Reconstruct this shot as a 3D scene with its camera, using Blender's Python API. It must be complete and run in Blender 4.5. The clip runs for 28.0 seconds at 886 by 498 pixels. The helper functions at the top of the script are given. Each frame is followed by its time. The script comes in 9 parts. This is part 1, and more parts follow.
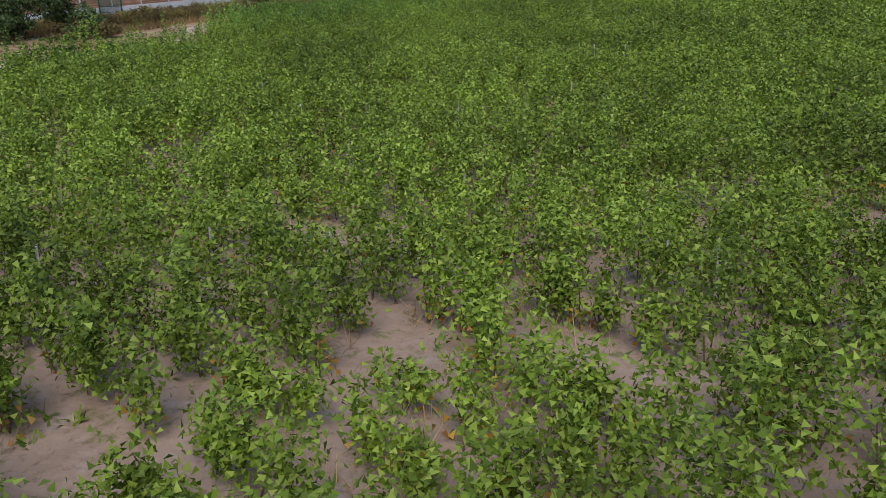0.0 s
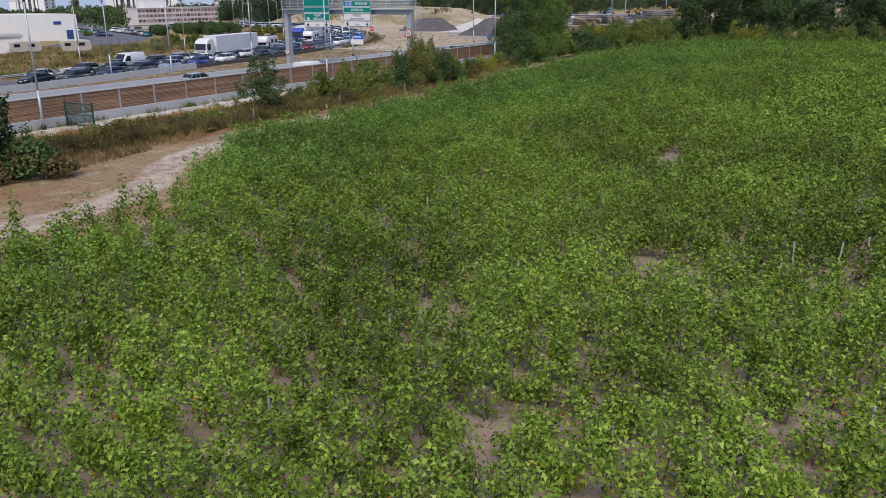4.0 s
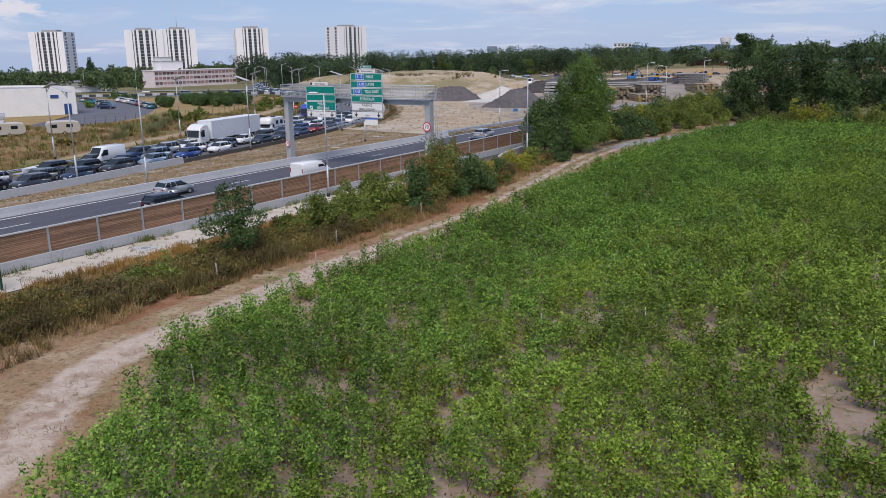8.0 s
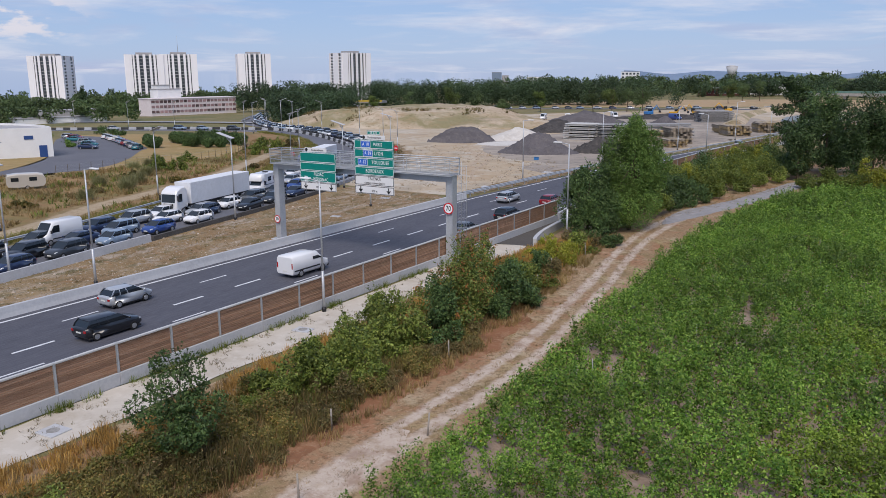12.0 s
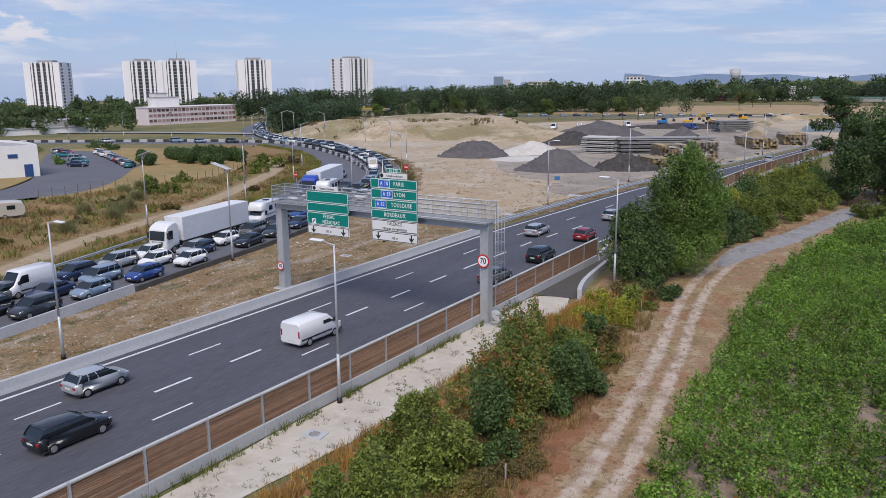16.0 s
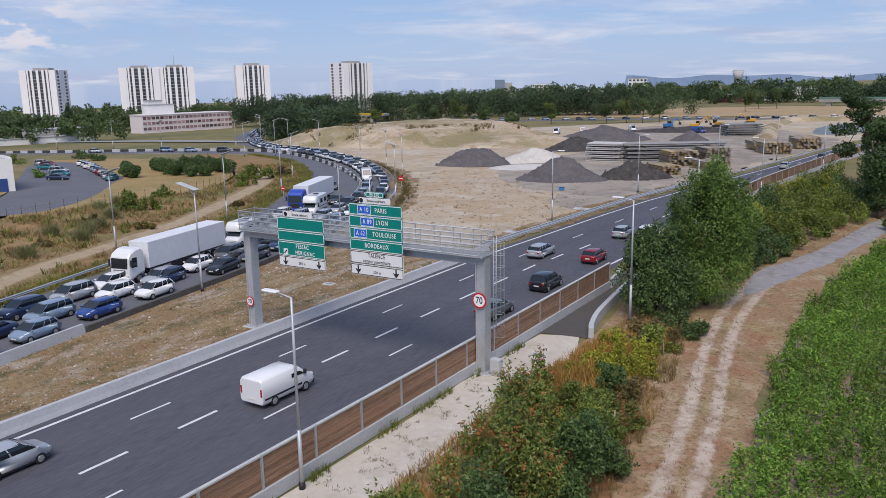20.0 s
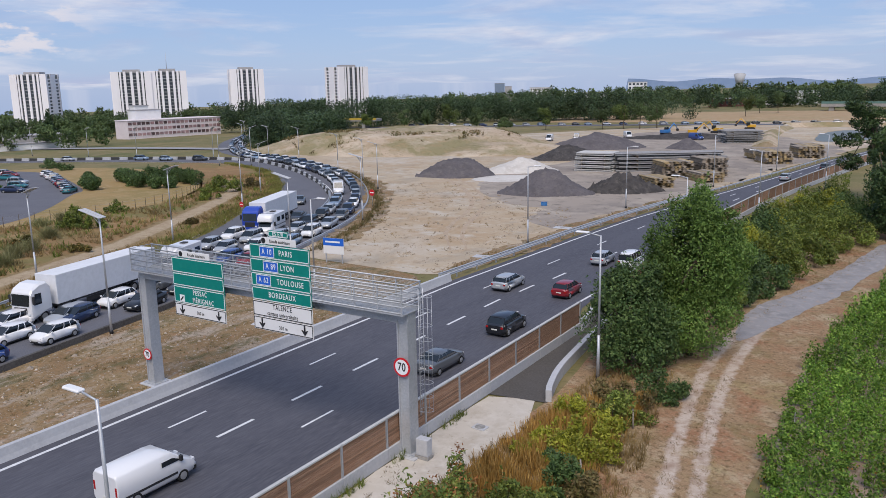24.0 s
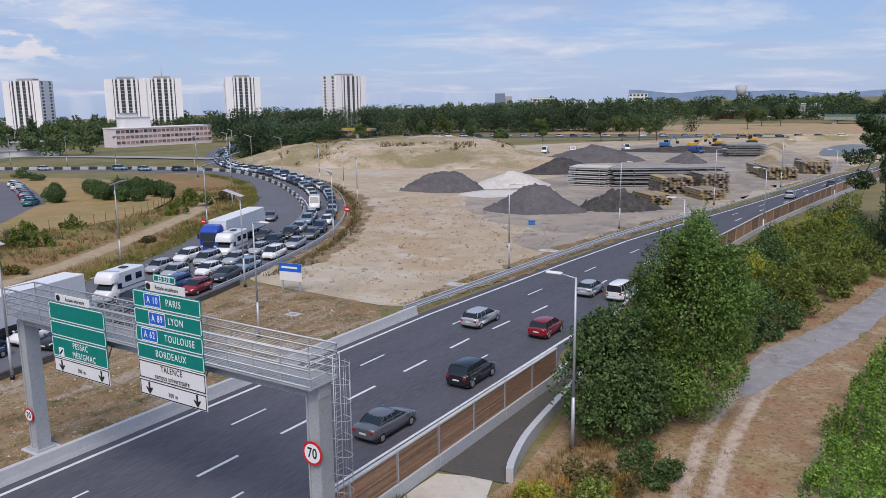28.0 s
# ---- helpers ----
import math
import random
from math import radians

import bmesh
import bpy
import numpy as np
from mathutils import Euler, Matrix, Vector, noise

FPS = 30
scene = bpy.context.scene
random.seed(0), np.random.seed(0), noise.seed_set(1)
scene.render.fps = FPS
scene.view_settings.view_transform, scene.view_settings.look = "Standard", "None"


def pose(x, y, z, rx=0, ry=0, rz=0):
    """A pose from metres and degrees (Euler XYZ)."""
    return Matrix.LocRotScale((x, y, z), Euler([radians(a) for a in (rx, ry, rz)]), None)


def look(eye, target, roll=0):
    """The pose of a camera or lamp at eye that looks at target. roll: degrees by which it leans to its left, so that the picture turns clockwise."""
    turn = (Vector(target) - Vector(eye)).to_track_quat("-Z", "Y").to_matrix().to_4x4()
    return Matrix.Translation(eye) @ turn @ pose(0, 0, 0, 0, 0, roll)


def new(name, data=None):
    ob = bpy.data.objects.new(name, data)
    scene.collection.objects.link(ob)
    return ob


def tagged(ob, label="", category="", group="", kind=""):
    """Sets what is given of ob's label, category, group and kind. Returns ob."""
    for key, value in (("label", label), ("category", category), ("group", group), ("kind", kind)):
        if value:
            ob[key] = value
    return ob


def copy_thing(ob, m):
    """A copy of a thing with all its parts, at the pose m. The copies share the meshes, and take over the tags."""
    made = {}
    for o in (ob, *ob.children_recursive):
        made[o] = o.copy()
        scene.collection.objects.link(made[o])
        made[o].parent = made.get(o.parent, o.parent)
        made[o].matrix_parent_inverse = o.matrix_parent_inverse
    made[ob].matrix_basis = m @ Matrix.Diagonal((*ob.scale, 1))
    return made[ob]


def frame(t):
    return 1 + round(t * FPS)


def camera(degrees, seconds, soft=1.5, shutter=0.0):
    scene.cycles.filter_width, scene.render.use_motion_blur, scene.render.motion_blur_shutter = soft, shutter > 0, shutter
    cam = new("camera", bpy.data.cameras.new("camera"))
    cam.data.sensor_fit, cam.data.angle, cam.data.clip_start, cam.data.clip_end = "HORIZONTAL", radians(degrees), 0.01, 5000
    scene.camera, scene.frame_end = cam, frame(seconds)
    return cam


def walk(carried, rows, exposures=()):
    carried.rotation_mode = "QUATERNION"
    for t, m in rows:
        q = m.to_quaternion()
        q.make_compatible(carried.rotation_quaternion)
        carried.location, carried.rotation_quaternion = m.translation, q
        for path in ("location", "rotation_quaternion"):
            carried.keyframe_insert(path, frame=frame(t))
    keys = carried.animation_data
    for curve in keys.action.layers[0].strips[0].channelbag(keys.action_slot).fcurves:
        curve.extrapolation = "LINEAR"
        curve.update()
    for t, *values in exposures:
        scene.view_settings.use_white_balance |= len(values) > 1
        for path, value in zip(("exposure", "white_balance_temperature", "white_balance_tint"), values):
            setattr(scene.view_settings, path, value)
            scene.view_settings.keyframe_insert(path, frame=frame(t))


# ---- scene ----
fov = 58.167
cam = camera(fov, 28.0, soft=0.85)
# seconds, eye, target, roll
PATH = [
    (0, (77.829, -100.053, 7.272), (73.115, -92.019, 3.636), -0.60),
    (0.5, (76.122, -98.212, 7.601), (71.402, -90.147, 4.042), -0.59),
    (1, (74.461, -96.387, 7.958), (69.723, -88.299, 4.472), -0.57),
    (1.5, (72.800, -94.549, 8.324), (68.044, -86.437, 4.922), -0.58),
    (2, (71.122, -92.645, 8.665), (66.343, -84.514, 5.341), -0.58),
    (2.5, (69.420, -90.743, 9.007), (64.624, -82.589, 5.764), -0.56),
    (3, (67.747, -88.886, 9.378), (62.939, -80.712, 6.205), -0.54),
    (3.5, (66.123, -87.047, 9.752), (61.301, -78.851, 6.657), -0.54),
    (4, (64.523, -85.158, 10.193), (59.684, -76.949, 7.161), -0.54),
    (4.5, (62.966, -83.298, 10.635), (58.117, -75.068, 7.675), -0.58),
    (6.5, (58.853, -74.906, 12.702), (53.764, -66.723, 10.032), -0.84),
    (7, (57.356, -72.829, 13.089), (52.244, -64.632, 10.507), -0.87),
    (7.5, (55.785, -70.642, 13.499), (50.660, -62.427, 10.999), -0.85),
    (8, (54.191, -68.428, 13.975), (49.053, -60.199, 11.551), -0.83),
    (8.5, (52.570, -66.184, 14.508), (47.422, -57.941, 12.151), -0.76),
    (9, (50.974, -63.955, 14.968), (45.812, -55.701, 12.682), -0.70),
    (9.5, (49.380, -61.797, 15.415), (44.210, -53.533, 13.185), -0.67),
    (10, (47.810, -59.687, 15.931), (42.632, -51.421, 13.727), -0.59),
    (10.5, (46.235, -57.745, 16.386), (41.055, -49.476, 14.198), -0.50),
    (11, (44.716, -55.934, 16.801), (39.536, -47.663, 14.622), -0.43),
    (11.5, (43.306, -54.273, 17.223), (38.121, -46.000, 15.062), -0.36),
    (12, (41.954, -52.780, 17.691), (36.769, -44.505, 15.539), -0.28),
    (12.5, (40.657, -51.421, 18.177), (35.473, -43.143, 16.035), -0.23),
    (14.5, (35.977, -46.827, 19.401), (30.790, -38.546, 17.274), -0.30),
    (15, (35.047, -45.789, 19.465), (29.857, -37.508, 17.346), -0.36),
    (15.5, (34.143, -44.793, 19.528), (28.948, -36.514, 17.415), -0.41),
    (16, (33.254, -43.808, 19.627), (28.059, -35.529, 17.515), -0.45),
    (16.5, (32.409, -42.796, 19.668), (27.212, -34.515, 17.565), -0.51),
    (17, (31.645, -41.738, 19.741), (26.443, -33.459, 17.645), -0.57),
    (17.5, (30.957, -40.707, 19.840), (25.754, -32.428, 17.745), -0.61),
    (18, (30.391, -39.675, 19.880), (25.183, -31.397, 17.793), -0.67),
    (18.5, (29.991, -38.637, 19.909), (24.776, -30.362, 17.830), -0.75),
    (19, (29.653, -37.590, 19.925), (24.434, -29.316, 17.851), -0.83),
    (19.5, (29.367, -36.486, 19.932), (24.139, -28.216, 17.861), -0.94),
    (20, (29.091, -35.327, 19.980), (23.859, -27.060, 17.909), -1.02),
    (20.5, (28.845, -34.098, 19.995), (23.613, -25.831, 17.927), -1.05),
    (21, (28.690, -32.755, 20.039), (23.449, -24.492, 17.976), -1.10),
    (21.5, (28.560, -31.359, 20.107), (23.313, -23.098, 18.047), -1.15),
    (23.5, (27.743, -25.193, 20.464), (22.487, -16.933, 18.424), -1.15),
    (24, (27.493, -23.670, 20.504), (22.236, -15.409, 18.472), -1.05),
    (24.5, (27.196, -22.155, 20.501), (21.940, -13.892, 18.479), -0.99),
    (25, (26.964, -20.727, 20.445), (21.703, -12.463, 18.439), -0.93),
    (25.5, (26.751, -19.507, 20.418), (21.487, -11.241, 18.427), -0.88),
    (26, (26.509, -18.287, 20.374), (21.242, -10.019, 18.397), -0.83),
    (26.5, (26.203, -17.081, 20.342), (20.933, -8.812, 18.380), -0.78),
    (27, (25.836, -15.902, 20.367), (20.564, -7.632, 18.416), -0.74),
    (27.5, (25.475, -14.779, 20.390), (20.202, -6.505, 18.456), -0.69),
    (28, (25.114, -13.725, 20.391), (19.839, -5.449, 18.475), -0.61),
]
walk(cam, [(t, look(e, g, r)) for t, e, g, r in PATH])

# ---- light ----
world = bpy.data.worlds.new("sky")
scene.world = world
world.use_nodes = True
SUN_EL, SUN_AZ = radians(52), radians(152)
wn, wl = world.node_tree.nodes, world.node_tree.links
wn.clear()
w_out = wn.new("ShaderNodeOutputWorld")
w_bg = wn.new("ShaderNodeBackground")
w_sky = wn.new("ShaderNodeTexSky")
w_sky.sky_type = "NISHITA"
w_sky.sun_disc = False
w_sky.sun_elevation, w_sky.sun_rotation = SUN_EL, SUN_AZ
w_sky.air_density, w_sky.dust_density, w_sky.ozone_density = 1.0, 0.3, 1.6
w_co = wn.new("ShaderNodeTexCoord")
w_sep = wn.new("ShaderNodeSeparateXYZ")
w_den = wn.new("ShaderNodeMath"); w_den.operation = "ADD"; w_den.inputs[1].default_value = 0.09
w_max = wn.new("ShaderNodeMath"); w_max.operation = "MAXIMUM"; w_max.inputs[1].default_value = 0.0
w_dx = wn.new("ShaderNodeMath"); w_dx.operation = "DIVIDE"
w_dy = wn.new("ShaderNodeMath"); w_dy.operation = "DIVIDE"
w_com = wn.new("ShaderNodeCombineXYZ")
w_n = wn.new("ShaderNodeTexNoise")
w_n.inputs["Scale"].default_value, w_n.inputs["Detail"].default_value, w_n.inputs["Roughness"].default_value = 0.55, 9, 0.6
w_n.inputs["Distortion"].default_value = 0.5
w_r = wn.new("ShaderNodeValToRGB")
w_r.color_ramp.elements[0].position, w_r.color_ramp.elements[1].position = 0.47, 0.74
w_mix = wn.new("ShaderNodeMix"); w_mix.data_type = "RGBA"
wl.new(w_co.outputs["Generated"], w_sep.inputs[0])
wl.new(w_sep.outputs[2], w_max.inputs[0]); wl.new(w_max.outputs[0], w_den.inputs[0])
wl.new(w_sep.outputs[0], w_dx.inputs[0]); wl.new(w_den.outputs[0], w_dx.inputs[1])
wl.new(w_sep.outputs[1], w_dy.inputs[0]); wl.new(w_den.outputs[0], w_dy.inputs[1])
wl.new(w_dx.outputs[0], w_com.inputs[0]); wl.new(w_dy.outputs[0], w_com.inputs[1])
wl.new(w_com.outputs[0], w_n.inputs["Vector"]); wl.new(w_n.outputs[0], w_r.inputs[0])
w_haze = wn.new("ShaderNodeMix"); w_haze.data_type = "RGBA"
w_haze.inputs[0].default_value, w_haze.inputs[7].default_value = 0.75, (2.42, 3.62, 6.55, 1)
def w_noise(vec, sc, detail, rough, lo, hi):
    n = wn.new("ShaderNodeTexNoise")
    n.inputs["Scale"].default_value, n.inputs["Detail"].default_value, n.inputs["Roughness"].default_value = sc, detail, rough
    r = wn.new("ShaderNodeMapRange"); r.interpolation_type = "SMOOTHSTEP"
    r.inputs[1].default_value, r.inputs[2].default_value = lo, hi
    wl.new(vec, n.inputs["Vector"]); wl.new(n.outputs[0], r.inputs[0])
    return r.outputs[0]


def w_step(src, lo, hi):
    r = wn.new("ShaderNodeMapRange"); r.interpolation_type = "SMOOTHSTEP"
    r.inputs[1].default_value, r.inputs[2].default_value = lo, hi
    wl.new(src, r.inputs[0])
    return r.outputs[0]


def w_math(op, p, q):
    m = wn.new("ShaderNodeMath"); m.operation = op
    for k, v in enumerate((p, q)):
        if isinstance(v, (int, float)):
            m.inputs[k].default_value = v
        else:
            wl.new(v, m.inputs[k])
    return m.outputs[0]


# high veils of cloud with grey-violet undersides
w_grey = wn.new("ShaderNodeMix"); w_grey.data_type = "RGBA"
w_grey.inputs[6].default_value, w_grey.inputs[7].default_value = (6.6, 6.6, 7.3, 1), (3.9, 4.35, 6.1, 1)
wl.new(w_noise(w_com.outputs[0], 0.8, 6, 0.6, 0.40, 0.62), w_grey.inputs[0]); wl.new(w_grey.outputs[2], w_mix.inputs[7])
# a bank of small heaped clouds low in the west
w_az = w_math("ARCTAN2", w_sep.outputs[1], w_sep.outputs[0])
w_dir = wn.new("ShaderNodeCombineXYZ")
wl.new(w_math("MULTIPLY", w_az, 10.0), w_dir.inputs[0]); wl.new(w_math("MULTIPLY", w_sep.outputs[2], 26.0), w_dir.inputs[1])
w_puff = w_noise(w_dir.outputs[0], 1.9, 8, 0.55, 0.50, 0.60)
for lo, hi, src in ((2.50, 2.60, w_az), (0.025, 0.05, w_sep.outputs[2]), (0.125, 0.085, w_sep.outputs[2])):
    w_puff = w_math("MULTIPLY", w_puff, w_step(src, lo, hi))
w_heap = wn.new("ShaderNodeMix"); w_heap.data_type = "RGBA"
w_heap.inputs[7].default_value = (6.9, 6.5, 6.9, 1)
wl.new(w_math("MULTIPLY", w_puff, 0.8), w_heap.inputs[0])
wl.new(w_sky.outputs[0], w_haze.inputs[6]); wl.new(w_haze.outputs[2], w_mix.inputs[6]); wl.new(w_r.outputs[0], w_mix.inputs[0])
wl.new(w_mix.outputs[2], w_heap.inputs[6])
wl.new(w_heap.outputs[2], w_bg.inputs[0]); wl.new(w_bg.outputs[0], w_out.inputs[0])
w_bg.inputs[1].default_value = 0.115
sun = new("sun", bpy.data.lights.new("sun", "SUN"))
sun.data.energy, sun.data.angle, sun.data.color = 3.15, radians(40), (1.0, 0.90, 0.815)
sun.matrix_world = look((0, 0, 0), (-math.sin(SUN_AZ) * math.cos(SUN_EL), -math.cos(SUN_AZ) * math.cos(SUN_EL), -math.sin(SUN_EL)))

# ---- materials ----
def mat(name, c1, c2=None, c3=None, s1=0.3, s2=6.0, rough=0.85, metal=0.0, bump=0.0, bscale=20.0, island=0.0, objrand=0.0, spec=0.3, stretch=(1, 1, 1), lo=0.35, hi=0.65, local=False):
    """Two scales of noise between linear colours; island, objrand: spread of value from piece to piece."""
    m = bpy.data.materials.new(name)
    m.use_nodes = True
    nt = m.node_tree
    b = nt.nodes["Principled BSDF"]
    b.inputs["Roughness"].default_value, b.inputs["Metallic"].default_value = rough, metal
    b.inputs["Specular IOR Level"].default_value = spec
    c2 = c2 or tuple(v * 0.8 for v in c1)
    c3 = c3 or tuple((u + v) / 2 * 0.85 for u, v in zip(c1, c2))
    if local:
        src = nt.nodes.new("ShaderNodeTexCoord").outputs["Object"]
    else:
        src = nt.nodes.new("ShaderNodeNewGeometry").outputs["Position"]
    mp = nt.nodes.new("ShaderNodeMapping")
    mp.inputs["Scale"].default_value = stretch
    nt.links.new(src, mp.inputs[0])
    cur = None
    for k, (sc, col) in enumerate(((s1, c2), (s2, c3))):
        n = nt.nodes.new("ShaderNodeTexNoise")
        n.inputs["Scale"].default_value, n.inputs["Detail"].default_value, n.inputs["Roughness"].default_value = sc, 5, 0.6
        nt.links.new(mp.outputs[0], n.inputs["Vector"])
        r = nt.nodes.new("ShaderNodeMapRange")
        r.inputs[1].default_value, r.inputs[2].default_value = (lo, hi) if k == 0 else (0.4, 0.75)
        nt.links.new(n.outputs[0], r.inputs[0])
        x = nt.nodes.new("ShaderNodeMix")
        x.data_type = "RGBA"
        nt.links.new(r.outputs[0], x.inputs[0])
        if cur is None:
            x.inputs[6].default_value = (*c1, 1)
        else:
            nt.links.new(cur, x.inputs[6])
        x.inputs[7].default_value = (*col, 1)
        cur = x.outputs[2]
    if island or objrand:
        h = nt.nodes.new("ShaderNodeHueSaturation")
        rnd = nt.nodes.new("ShaderNodeNewGeometry").outputs["Random Per Island"] if island else nt.nodes.new("ShaderNodeObjectInfo").outputs["Random"]
        a = island or objrand
        v = nt.nodes.new("ShaderNodeMapRange")
        v.inputs[3].default_value, v.inputs[4].default_value = 1 - a, 1 + a
        nt.links.new(rnd, v.inputs[0])
        nt.links.new(v.outputs[0], h.inputs["Value"])
        nt.links.new(cur, h.inputs["Color"])
        cur = h.outputs[0]
    nt.links.new(cur, b.inputs["Base Color"])
    if bump:
        n = nt.nodes.new("ShaderNodeTexNoise")
        n.inputs["Scale"].default_value, n.inputs["Detail"].default_value = bscale, 6
        nt.links.new(mp.outputs[0], n.inputs["Vector"])
        bp = nt.nodes.new("ShaderNodeBump")
        bp.inputs["Strength"].default_value, bp.inputs["Distance"].default_value = bump, 0.05
        nt.links.new(n.outputs[0], bp.inputs["Height"])
        nt.links.new(bp.outputs[0], b.inputs["Normal"])
    return m


def leaf_mat(name, c1, c2, c3, rare=None, rare_at=0.93, trans=0.25, s1=0.15):
    """Leaves: each has its own tone by island, and clumps differ; a rare tone for withered leaves."""
    m = bpy.data.materials.new(name)
    m.use_nodes = True
    nt = m.node_tree
    b = nt.nodes["Principled BSDF"]
    b.inputs["Roughness"].default_value = 0.5
    b.inputs["Specular IOR Level"].default_value = 0.22
    g = nt.nodes.new("ShaderNodeNewGeometry")
    r = nt.nodes.new("ShaderNodeValToRGB")
    e = r.color_ramp.elements
    e[0].position, e[0].color = 0.0, (*c1, 1)
    e[1].position, e[1].color = 0.5, (*c2, 1)
    k = e.new(0.88); k.color = (*c3, 1)
    if rare:
        k = e.new(rare_at); k.color = (*rare, 1)
    nt.links.new(g.outputs["Random Per Island"], r.inputs[0])
    n = nt.nodes.new("ShaderNodeTexNoise")
    n.inputs["Scale"].default_value, n.inputs["Detail"].default_value = s1, 4
    nt.links.new(g.outputs["Position"], n.inputs["Vector"])
    v = nt.nodes.new("ShaderNodeMapRange")
    v.inputs[1].default_value, v.inputs[2].default_value, v.inputs[3].default_value, v.inputs[4].default_value = 0.3, 0.7, 0.6, 1.44
    n2 = nt.nodes.new("ShaderNodeTexNoise")
    n2.inputs["Scale"].default_value, n2.inputs["Detail"].default_value = s1 * 8, 3
    nt.links.new(g.outputs["Position"], n2.inputs["Vector"])
    both = nt.nodes.new("ShaderNodeMath"); both.operation = "MULTIPLY_ADD"
    both.inputs[1].default_value = 0.55
    nt.links.new(n2.outputs[0], both.inputs[0]); nt.links.new(n.outputs[0], both.inputs[2])
    less = nt.nodes.new("ShaderNodeMath"); less.operation = "SUBTRACT"
    less.inputs[1].default_value = 0.275
    nt.links.new(both.outputs[0], less.inputs[0]); nt.links.new(less.outputs[0], v.inputs[0])
    h = nt.nodes.new("ShaderNodeHueSaturation")
    nt.links.new(v.outputs[0], h.inputs["Value"])
    nt.links.new(r.outputs[0], h.inputs["Color"])
    nt.links.new(h.outputs[0], b.inputs["Base Color"])
    t = nt.nodes.new("ShaderNodeBsdfTranslucent")
    nt.links.new(h.outputs[0], t.inputs[0])
    x = nt.nodes.new("ShaderNodeMixShader")
    x.inputs[0].default_value = trans
    nt.links.new(b.outputs[0], x.inputs[1])
    nt.links.new(t.outputs[0], x.inputs[2])
    nt.links.new(x.outputs[0], nt.nodes["Material Output"].inputs[0])
    return m


def flat(name, c, rough=0.5, metal=0.0, spec=0.5):
    m = bpy.data.materials.new(name)
    m.use_nodes = True
    b = m.node_tree.nodes["Principled BSDF"]
    b.inputs["Base Color"].default_value = (*c, 1)
    b.inputs["Roughness"].default_value, b.inputs["Metallic"].default_value = rough, metal
    b.inputs["Specular IOR Level"].default_value = spec
    return m


def patches(nt, src, base, layers):
    """Patches of colour laid over a base, each (colour, scale, from, to, strength, stretch)."""
    cur = None
    for k, (col, sc, lo, hi, amt, st) in enumerate(layers):
        mp = nt.nodes.new("ShaderNodeMapping")
        mp.inputs["Scale"].default_value = (*st, 1)
        mp.inputs["Location"].default_value = (3.7 * k, 1.9 * k, 0)
        nt.links.new(src, mp.inputs[0])
        n = nt.nodes.new("ShaderNodeTexNoise")
        n.inputs["Scale"].default_value, n.inputs["Detail"].default_value, n.inputs["Roughness"].default_value = sc, 8, 0.68
        n.inputs["Distortion"].default_value = 0.3
        nt.links.new(mp.outputs[0], n.inputs["Vector"])
        r = nt.nodes.new("ShaderNodeMapRange")
        r.inputs[1].default_value, r.inputs[2].default_value, r.inputs[4].default_value = lo, hi, amt
        nt.links.new(n.outputs[0], r.inputs[0])
        x = nt.nodes.new("ShaderNodeMix")
        x.data_type = "RGBA"
        nt.links.new(r.outputs[0], x.inputs[0])
        if cur is None:
            x.inputs[6].default_value = (*base, 1)
        else:
            nt.links.new(cur, x.inputs[6])
        x.inputs[7].default_value = (*col, 1)
        cur = x.outputs[2]
    return cur


